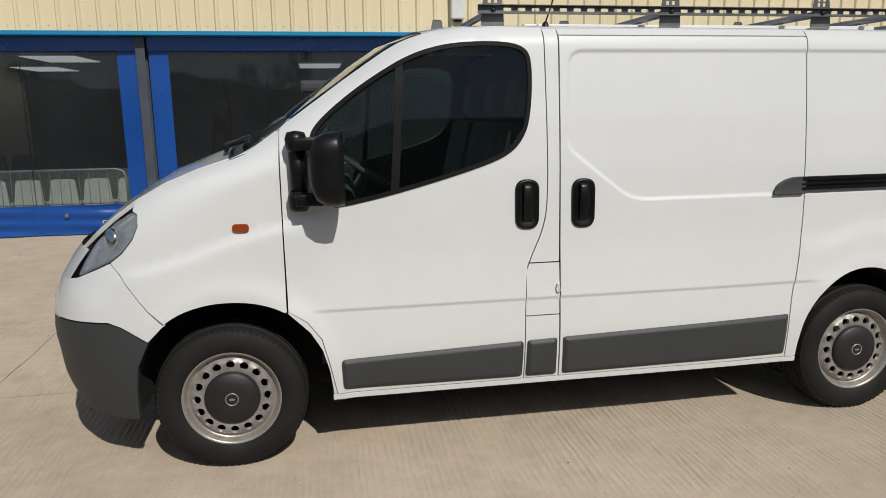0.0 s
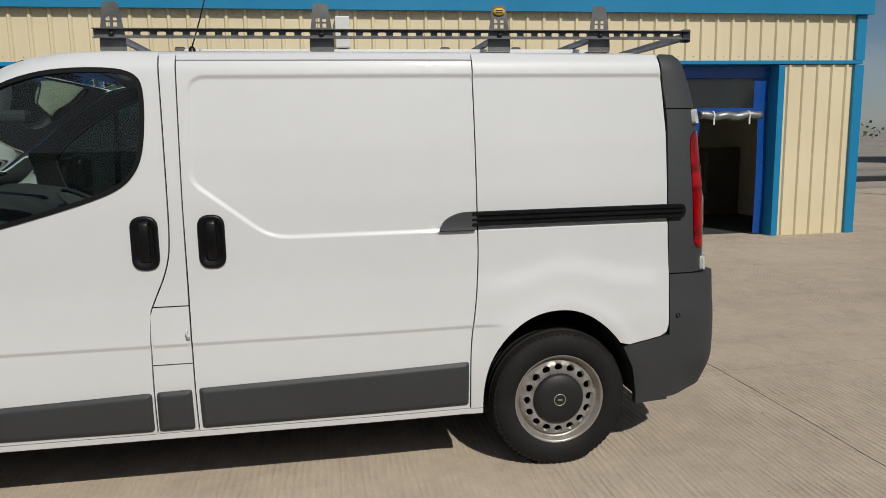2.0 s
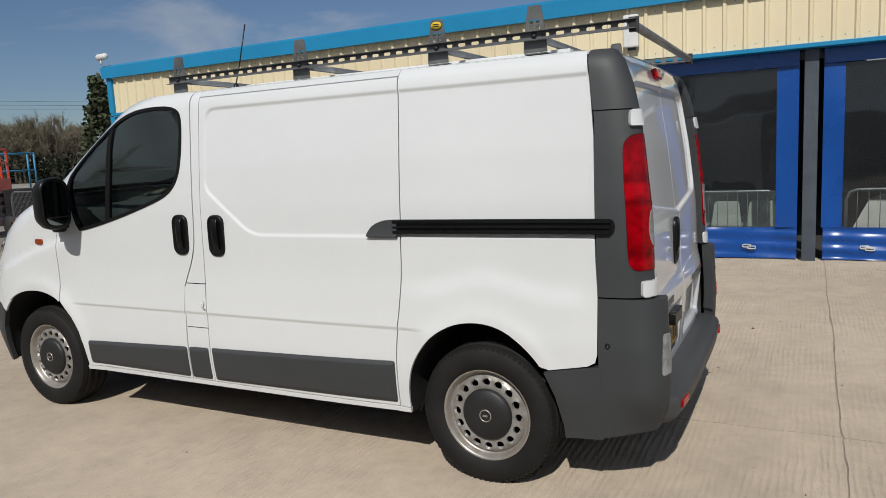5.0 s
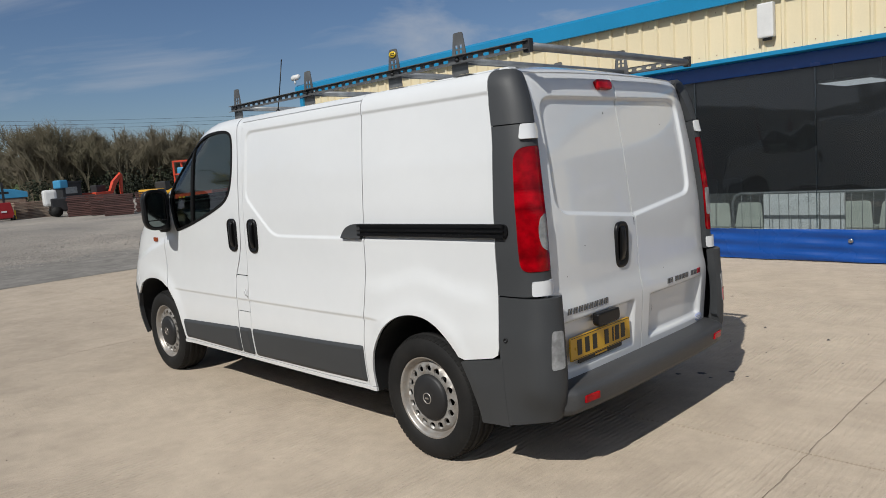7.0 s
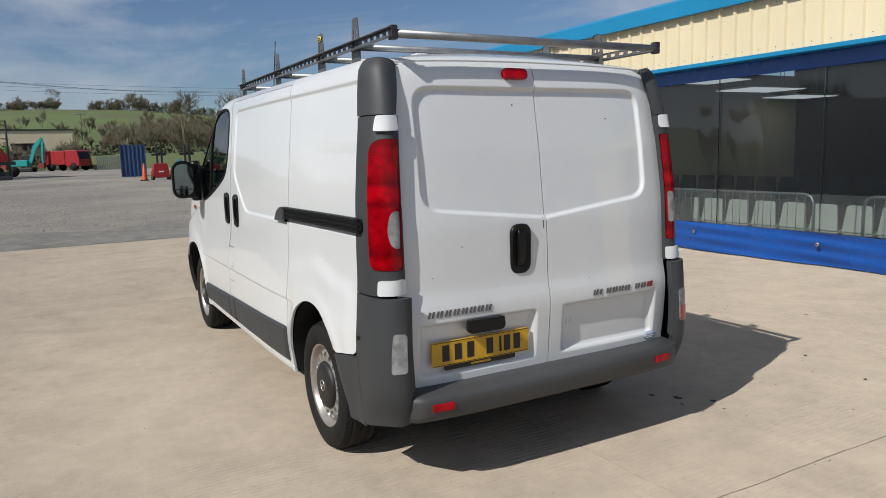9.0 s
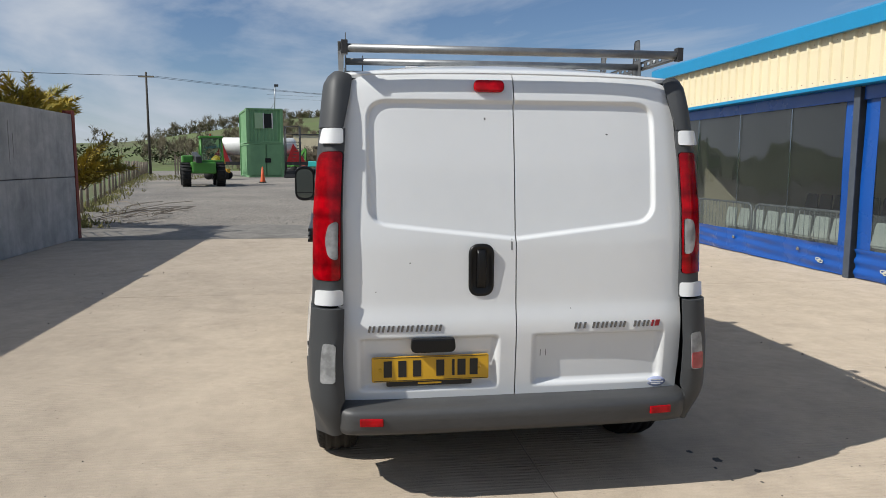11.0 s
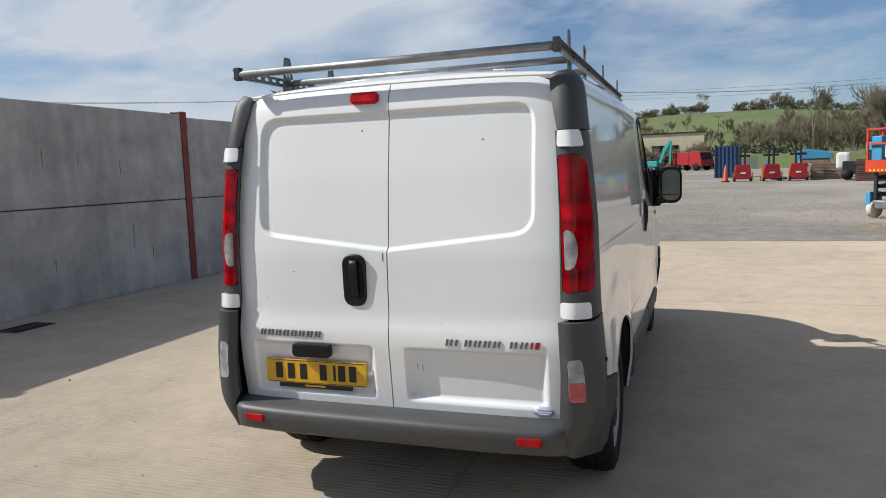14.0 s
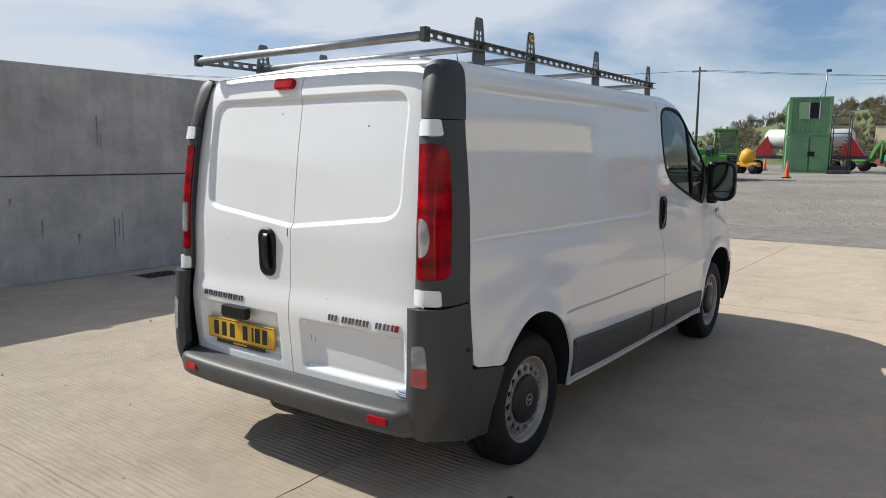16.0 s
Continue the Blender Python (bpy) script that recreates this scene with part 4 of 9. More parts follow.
wall_box(0.71, 0.90, 2.72, 3.12, 0, 0)
cctv = thing("security_camera", "white bullet camera on the corner of the eaves", "camera", at=(-8.98, 5.6, 3.46))
bm = B()
tube(bm, (0, 0, 0), (0, 0, 0.08), 0.02, 8)
part("bracket", bm, M_PLASTIC_WHITE, cctv)
bm = B()
lathe(bm, [(0, 0), (0, 0.055), (0.05, 0.062), (0.26, 0.055), (0.30, 0.035), (0.30, 0)], (-0.10, 0.02, 0.13), (1, -0.15, 0), 16)
part("housing", bm, M_PLASTIC_WHITE, cctv)
bm = B()
lathe(bm, [(0, 0), (0.012, 0.04), (0, 0.045)], (-0.11, 0.02, 0.13), (-1, 0.15, 0), 16)
part("lens", bm, M_DARK, cctv)


def barrier(at, rz, length=2.3, height=1.1, label="grey steel crowd barrier with upright bars", bars=20):
    b = thing("crowd_barrier", label, "barrier", "crowd barriers", at, rz)
    bm = B()
    h, w = height, length / 2
    bent(bm, [(-w, 0, 0.12), (-w, 0, h - 0.12), (-w + 0.04, 0, h - 0.03), (-w + 0.12, 0, h), (w - 0.12, 0, h), (w - 0.04, 0, h - 0.03), (w, 0, h - 0.12), (w, 0, 0.12)], 0.019, 8)
    tube(bm, (-w, 0, 0.15), (w, 0, 0.15), 0.016, 8)
    part("frame", bm, M_GALV, b)
    for i in range(1, bars):
        bm = B()
        x = -w + length * i / bars
        tube(bm, (x, 0, 0.15), (x, 0, h), 0.0045, 5)
        part("bar", bm, M_RACK, b)
    for x in (-w + 0.25, w - 0.25):
        bm = B()
        box(bm, x - 0.02, x + 0.02, -0.3, 0.3, 0, 0.03)
        box(bm, x - 0.015, x + 0.015, -0.02, 0.02, 0.03, 0.15)
        part("foot", bm, M_GALV, b)
    return b


first = barrier((-7.35, 6.25, 0), 0, 2.4, 0.83)
for x in (-4.85, -1.72, 1.30, 4.45):
    copy_thing(first, pose(x, 6.25, 0, 0, 0, 0))


def shell_seat(at, material, label, group, h):
    """A moulded seat: tapered back, pan and a boxed foot, facing the curtain from behind."""
    c = thing("moulded_seat", label, "seat", group, at)
    bm = B()
    prism(bm, rounded([(-0.205, h - 0.36), (0.205, h - 0.36), (0.165, h), (-0.165, h)], [0.02, 0.02, 0.05, 0.05], 4), 0.035, Matrix.Rotation(-0.12, 4, "X"), 0.008)
    bmesh.ops.recalc_face_normals(bm, faces=bm.faces)
    part("backrest", bm, material, c)
    bm = B()
    box(bm, -0.20, 0.20, 0.05, 0.45, h - 0.40, h - 0.36, 0.012)
    part("seat_pan", bm, material, c)
    bm = B()
    box(bm, -0.15, 0.15, 0.08, 0.38, 0.0, h - 0.405)
    part("base", bm, M_INSIDE, c)
    return c


pale = shell_seat((-8.55, 7.2, 0), M_SHELL, "pale grey green moulded seat behind the curtain", "pale seats inside the shed", 0.63)
for i in range(1, 24):
    copy_thing(pale, pose(-8.55 + i * 0.47, 7.2, 0))
darker = shell_seat((-8.6, 9.0, 0), M_INSIDE, "dark moulded seat in the row behind", "dark seats inside the shed", 0.90)
for i in range(1, 18):
    copy_thing(darker, pose(-8.6 + i * 0.44, 9.0, 0))
bm = B()
box(bm, 0.36, 1.36, 6.62, 6.68, 0.0, 0.79, 0.012)
single("white_board", bm, M_PLASTIC_WHITE, "bright white board standing behind the barrier", "board")


def ceiling_light(x, y):
    c = thing("ceiling_light", "flat white ceiling light hanging in the shed", "ceiling light", "ceiling lights in the shed", (x, y, 2.7))
    bm = B()
    box(bm, -0.55, 0.55, -0.95, 0.95, 0.012, 0.06, 0.01)
    part("housing", bm, M_PLASTIC_WHITE, c)
    bm = B()
    box(bm, -0.52, 0.52, -0.92, 0.92, 0.0, 0.011)
    part("diffuser", bm, M_GLOW, c)
    top = 3.44 + (y - 6.4) * SLOPE - 2.7
    for dx in (-0.5, 0.5):
        bm = B()
        tube(bm, (dx, 0, 0.06), (dx, 0, top), 0.006, 5)
        part("rod", bm, M_GALV, c)


for x, y in ((-5.0, 9.2), (-6.35, 12.9), (-7.9, 16.6), (0.75, 8.5), (-0.9, 15.6), (4.2, 9.6)):
    ceiling_light(x, y)
# pale shape, no real heap: imitates the bright sunlit floor behind the curtain
skinned = skin([(3.3, 0.02), (5.6, 0.02), (5.3, 0.5), (4.7, 0.78), (4.2, 0.8), (3.6, 0.6)], lambda u, v: Vector((u, 7.6 + 0.25 * v, v)), step=0.12, thick=0.3)
single("sunlit_floor_shape", skinned, M_BLOCK, "pale humped shape standing in for sunlit floor behind the curtain", "sand heap")
partition = thing("partition", "low brown partition with a glazed panel inside the shed", "partition")
for x0, x1 in ((6.30, 7.10), (7.62, 8.28)):
    bm = B()
    box(bm, x0, x1, 8.6, 8.66, 0.0, 1.27, 0.006)
    part("panel", bm, M_BROWN, partition)
for z0, z1 in ((0.0, 0.31), (1.16, 1.27)):
    bm = B()
    box(bm, 7.10, 7.62, 8.602, 8.658, z0, z1)
    part("panel", bm, M_BROWN, partition)
bm = B()
for x0, x1, z0, z1 in ((7.10, 7.14, 0.31, 1.16), (7.30, 7.33, 0.31, 1.16), (7.58, 7.62, 0.31, 1.16), (7.14, 7.58, 0.31, 0.34), (7.14, 7.58, 1.13, 1.16)):
    box(bm, x0, x1, 8.575, 8.6, z0, z1)
part("window_frame", bm, M_GALV, partition)
bm = B()
box(bm, 7.14, 7.58, 8.62, 8.626, 0.34, 1.13)
part("window_pane", bm, M_GLASS, partition)

# ---- the van ----
ZP = (.20, .33, .45, .60, .70, .74, .95, 1.15, 1.30, 1.50, 1.70, 1.80, 1.873, 1.905, 1.94)
YP = (.915, .936, .950, .956, .957, .951, .935, .930, .925, .908, .886, .875, .866, .83, .76)
ZF = (.20, .40, .60, .75, .85, .95, 1.05, 1.13, 1.20, 1.27, 1.325, 1.38, 1.44, 1.496, 1.613, 1.754, 1.856, 1.90, 1.95)
XF = (-2.28, -2.36, -2.385, -2.38, -2.34, -2.27, -2.19, -2.11, -2.02, -1.90, -1.77, -1.60, -1.50, -1.42, -1.26, -1.05, -.90, -.82, -.62)
ZR = (.20, .50, .745, .80, .88, 1.15, 1.50, 1.775, 1.85, 1.90, 1.95)
XR = (2.25, 2.262, 2.285, 2.285, 2.268, 2.262, 2.225, 2.182, 2.165, 2.135, 2.08)


def table(zs, vs, soft=0.03):
    """A smooth reading of a short table."""
    fine = np.arange(0.1, 2.1, 0.005)
    v = np.interp(fine, zs, vs)
    k = np.exp(-0.5 * (np.arange(-30, 31) * 0.005 / soft) ** 2)
    v = np.convolve(np.pad(v, 30, mode="edge"), k / k.sum(), "valid")
    return lambda z: float(np.interp(z, fine, v))


side_at, front_at, rear_at = table(ZP, YP, 0.022), table(ZF, XF, 0.03), table(ZR, XR, 0.02)
# the corner trim stands behind the doors, the bumper corner further still
trim_at = table((.2, .90, 1.25, 1.6, 1.75, 1.9, 2.0), (2.325, 2.325, 2.317, 2.284, 2.257, 2.208, 2.153), 0.02)
bump_at = table((.2, .30, .42, .55, .9, 1.0), (2.325, 2.355, 2.378, 2.381, 2.373, 2.370), 0.02)
CORNER_R, CORNER_N = 0.31, 6.0


def smooth(a, b, t):
    t = min(max((t - a) / (b - a), 0.0), 1.0)
    return t * t * (3 - 2 * t)


RECESS = rounded([(-0.035, 1.385), (0.275, 1.142), (2.6, 1.142), (2.6, 1.808), (-0.022, 1.808)], [0.05, 0.08, 0.0, 0.0, 0.07], 6)
WING = ((-2.0, 0.875), (-1.849, 0.914), (-1.709, 0.953), (-1.523, 1.016), (-1.29, 1.077), (-1.05, 1.115))


def signed_gap(x, z, poly):
    pt = np.array([[x, z]])
    d = float(gap_to(pt, poly)[0])
    return d if inside(pt, poly)[0] else -d


def relief(x, z, left):
    """Pressings in the side of the body, in metres outwards."""
    out = 0.0
    # long crease low on the doors
    along = smooth(-1.20, -1.12, x) * (1 - smooth(1.16, 1.30, x))
    out -= 0.0085 * along * (1 - smooth(0.706, 0.715, z)) * smooth(0.52, 0.70, z)
    # ledge over the rear wheel
    lift = 0.075 * math.exp(-((x - 1.57) / 0.20) ** 2)
    if x > 1.05:
        out += 0.013 * smooth(1.08, 1.34, x) * (1 - smooth(1.95, 2.07, x)) * (1 - smooth(0.84 + lift, 0.95 + lift, z)) * smooth(0.30, 0.5, z)
    # wing crease rising from the headlamp
    if x < -0.95:
        zc = float(np.interp(x, [p[0] for p in WING], [p[1] for p in WING]))
        fade = smooth(-2.05, -1.85, x) * (1 - smooth(-1.22, -1.0, x))
        out += 0.014 * fade * (1 - smooth(zc - 0.012, zc + 0.03, z)) * smooth(zc - 0.30, zc - 0.02, z)
        r = math.hypot((x + 1.525) / 0.42, (z - 0.33) / 0.46)
        out += 0.012 * math.exp(-((r - 1.04) / 0.12) ** 2)
    if x > 1.0:
        r = math.hypot((x - 1.549) / 0.378, (z - 0.32) / 0.445)
        out += 0.008 * math.exp(-((r - 1.03) / 0.10) ** 2)
    # pressed field
    if left and -0.1 < x < 2.2 and 1.05 < z < 1.9:
        out -= 0.008 * smooth(-0.003, 0.008, signed_gap(x, z, RECESS))
    if not left and -0.05 < x < 2.2 and 1.05 < z < 1.9:
        out -= 0.006 * smooth(1.145, 1.165, z) * (1 - smooth(1.80, 1.818, z)) * smooth(-0.05, 0.05, x)
    return out


def half(x, z):
    f, ln = front_at(z), float(np.interp(z, (.85, 1.25), (.85, .55)))
    s = min(max((x - f) / ln, 0.0), 1.0)
    y = side_at(z) * (1 - (1 - s) ** 3.5) ** (1 / 3.5)
    s = min(max((trim_at(z) - x) / CORNER_R, 0.0), 1.0)
    return y * (1 - .043 * smooth(.6, 2.1, x)) * (1 - (1 - s) ** CORNER_N) ** (1 / CORNER_N)


def on_side(sgn, lift=0.0):
    def at(x, z):
        return Vector((x, sgn * (half(x, z) + relief(x, z, sgn < 0) + lift), z))
    return at


# arc lengths along the rounded rear corner, from the side to the rear face
ARC_PHI = np.linspace(1e-9, 1, 4001) ** 3 * 0.5 * math.pi
ARC_PHI[2500:] = np.linspace(ARC_PHI[2500], 0.5 * math.pi - 1e-7, 1501)
ARC_LEN = np.concatenate([[0.0], np.cumsum(np.hypot(np.diff(CORNER_R * np.sin(ARC_PHI) ** (2 / CORNER_N)), np.diff(0.89 * np.cos(ARC_PHI) ** (2 / CORNER_N))))])


def corner(sgn, lift=0.0, back=trim_at):
    """The rear corner: u metres along from where the side begins to turn."""
    def at(u, z):
        phi = float(np.interp(u, ARC_LEN, ARC_PHI))
        x = back(z) - CORNER_R * (1 - math.sin(phi) ** (2 / CORNER_N))
        y = .957 * side_at(z) * math.cos(phi) ** (2 / CORNER_N)
        k = Vector((math.sin(phi) ** 1.2, math.cos(phi) ** 1.2, 0)).normalized() * lift
        y -= 0.055 * smooth(0.0, 1.0, (0.50 - z) / 0.2) * smooth(2.10, 2.26, x)
        over = max(0.0, 0.805 - y - 0.045 * max(0.0, z - 1.3))
        x -= 0.75 * over * over / (over + 0.012)
        return Vector((x + k.x, sgn * (y + k.y), z))
    return at


def ux(x, z, back=trim_at):
    s = 1 - (back(z) - x) / CORNER_R
    return float(np.interp(math.asin(min(max(s, 0.0), 1.0) ** (CORNER_N / 2)), ARC_PHI, ARC_LEN))


def uy(y, z):
    return float(np.interp(math.acos(min(abs(y) / (.957 * side_at(z)), 1.0) ** (CORNER_N / 2)), ARC_PHI, ARC_LEN))


DOOR_FIELD = rounded([(-0.648, 1.245), (0.0, 1.172), (0.648, 1.245), (0.648, 1.776), (-0.648, 1.776)], [0.09, 0.02, 0.09, 0.09, 0.09], 7)


def rear_relief(y, z):
    out = -0.018 * smooth(-0.004, 0.010, signed_gap(y, z, DOOR_FIELD)) if z > 1.1 else 0.0
    if z < 0.8:
        for a, b in ((-0.70, -0.075), (0.075, 0.70)):
            out -= 0.026 * smooth(a, a + 0.03, y) * (1 - smooth(b - 0.03, b, y)) * smooth(0.505, 0.53, z) * (1 - smooth(0.735, 0.748, z))
    return out


def on_rear(lift=0.0):
    def at(y, z):
        k = min(abs(y) / side_at(z), 0.995)
        return Vector((rear_at(z) - .25 * (1 - (1 - k ** 5) ** .2) + rear_relief(y, z) + lift, y, z))
    return at


van = thing("panel_van", "white panel van with grey plastic trim and a roof rack", "van")
ARCH_F = chaikin([(-1.10, 0.30), (-1.108, 0.36), (-1.119, 0.44), (-1.146, 0.54), (-1.195, 0.625), (-1.286, 0.713), (-1.39, 0.757), (-1.505, 0.774), (-1.63, 0.768),
          (-1.746, 0.731), (-1.832, 0.663), (-1.885, 0.59), (-1.914, 0.512), (-1.93, 0.40), (-1.935, 0.28)])
ARCH_R = chaikin([(1.178, 0.30), (1.180, 0.435), (1.212, 0.556), (1.30, 0.676), (1.414, 0.746), (1.541, 0.765), (1.656, 0.741), (1.756, 0.672), (1.84, 0.575),
          (1.892, 0.465), (1.921, 0.32)])
# the line from the bonnet up the pillar and along the roof, seen from the side
RIM = chaikin([(-2.0, 1.125), (-1.90, 1.195), (-1.77, 1.268), (-1.635, 1.322), (-1.445, 1.385), (-1.288, 1.493), (-1.122, 1.612), (-0.923, 1.752), (-0.773, 1.848), (-0.65, 1.890),
       (-0.523, 1.908), (-0.32, 1.912), (-0.132, 1.910)])
REAR_SEAM = chaikin([(-0.232, 0.325), (-0.226, 0.838), (-0.205, 0.895), (-0.145, 1.028), (-0.125, 1.15), (-0.127, 1.51), (-0.134, 1.905)])
SLIDE_SEAM = chaikin([(1.118, 0.325), (1.118, 0.551), (1.127, 0.673), (1.15, 0.826), (1.163, 1.0), (1.163, 1.125), (1.162, 1.55), (1.158, 1.872)])
GREY_EDGE = [(2.078, 0.896), (2.070, 1.06), (2.067, 1.30), (2.063, 1.55), (2.047, 1.75), (2.030, 1.90)]
WINDOW = [(-1.061, 1.165), (-1.095, 1.207), (-1.126, 1.297), (-1.152, 1.392), (-1.155, 1.455), (-1.128, 1.502), (-1.054, 1.571), (-0.931, 1.664), (-0.784, 1.754), (-0.687, 1.798),
          (-0.565, 1.829), (-0.416, 1.840), (-0.291, 1.835), (-0.229, 1.815), (-0.203, 1.777), (-0.199, 1.661), (-0.213, 1.516), (-0.238, 1.443), (-0.289, 1.380),
          (-0.381, 1.334), (-0.608, 1.266), (-0.831, 1.208), (-1.002, 1.172)]
WINDOW = chaikin(WINDOW + WINDOW[:1])[:-1]
HEADLAMP = [(-2.155, 0.885), (-2.127, 0.942), (-2.074, 1.021), (-1.994, 1.098), (-1.905, 1.157), (-1.880, 1.145), (-1.877, 1.102), (-1.901, 1.049), (-1.948, 0.992), (-2.001, 0.956), (-2.07, 0.925)]
BUMP_SEAM = [(-1.79, 0.695), (-1.855, 0.755), (-1.939, 0.871), (-1.955, 0.898), (-2.001, 0.952)]
GAP = 0.0028
CREASE = [[(-1.22, z), (1.30, z)] for z in (0.698, 0.706, 0.714, 0.722, 0.732, 0.745)]
FIELD = [lp + lp[:1] for lp in (inset(RECESS, o) for o in (-0.010, -0.004, 0.003, 0.010, 0.016))]
FIELD_RIGHT = [[(-0.1, z), (2.1, z)] for z in (1.144, 1.155, 1.166, 1.799, 1.809, 1.819)]
CREST = [[(x, z + d) for x, z in WING] for d in (-0.014, 0.006, 0.03)]
LEDGE = [[(x, 0.895 + d + 0.075 * math.exp(-((x - 1.57) / 0.20) ** 2)) for x in np.arange(1.1, 2.08, 0.03)] for d in (-0.035, -0.01, 0.015, 0.035)]


def grip(parent, frame, w=0.108, h=0.222):
    """Oval door handle: frame gives its centre, with x across, z up and -y outwards."""
    bm = B()
    ring = rounded([(-w / 2, -h / 2), (w / 2, -h / 2), (w / 2, h / 2), (-w / 2, h / 2)], 0.050, 8)
    n, levels = len(ring), []
    for k, dy in ((1.0, 0.004), (1.0, -0.007), (0.95, -0.012), (0.82, -0.012), (0.68, -0.004), (0.60, -0.003)):
        levels.append([bm.verts.new(frame @ Vector((x * k, dy, z * (k if k > .9 else k * 1.08)))) for x, z in ring])
    for a, b in zip(levels, levels[1:]):
        for i in range(n):
            bm.faces.new((a[i], a[(i + 1) % n], b[(i + 1) % n], b[i])).smooth = True
    bm.faces.new(levels[-1])
    bmesh.ops.recalc_face_normals(bm, faces=bm.faces)
    ob = part("door_handle", bm, M_DARK, parent, "black plastic door handle")
    bm = B()
    prof = [(-0.085, 0.0), (-0.070, -0.014), (-0.03, -0.022), (0.03, -0.023), (0.072, -0.020), (0.092, -0.012), (0.092, 0.0)]
    rows = []
    for z, y in prof:
        rows.append([bm.verts.new(frame @ Vector((x, y * (1 - (x / 0.03) ** 2 * 0.35), z))) for x in (-0.020, -0.012, 0, 0.012, 0.020)])
    for a, b in zip(rows, rows[1:]):
        for i in range(4):
            bm.faces.new((a[i], a[i + 1], b[i + 1], b[i])).smooth = True
    for i in (0, 4):
        bm.faces.new([r[i] for r in rows])
    bmesh.ops.recalc_face_normals(bm, faces=bm.faces)
    part("grip", bm, M_DARK, ob)


def rim_upto(x0, x1, drop=0.0):
    xs, zs = [p[0] for p in RIM], [p[1] for p in RIM]
    pts = [(x0, float(np.interp(x0, xs, zs)) - drop)] + [(x, z - drop) for x, z in RIM if x0 < x < x1] + [(x1, float(np.interp(x1, xs, zs)) - drop)]
    return pts


def seal_loop(sgn, outline, lift, w=0.011):
    """A rubber bead round an opening."""
    bm = B()
    outer, inner = dense(inset(outline, -w * 0.7), 0.04), dense(inset(outline, w), 0.04)
    return skin(inset(outline, -w * 0.7), on_side(sgn, lift), [inset(outline, w)], 0.035, 0.012, (0, sgn, 0))


def rub_strip(sgn, ol):
    """A plastic panel low on the body, rounded off along its edges."""
    base = on_side(sgn)

    def at(x, z):
        p = base(x, z)
        p.y += sgn * (0.003 + 0.013 * smooth(-0.002, 0.020, signed_gap(x, z, ol)))
        return p
    return skin(ol, at, step=0.05, thick=0.012, out=(0, sgn, 0), lines=[lp + lp[:1] for lp in (inset(ol, 0.006), inset(ol, 0.012), inset(ol, 0.019), inset(ol, 0.026))])


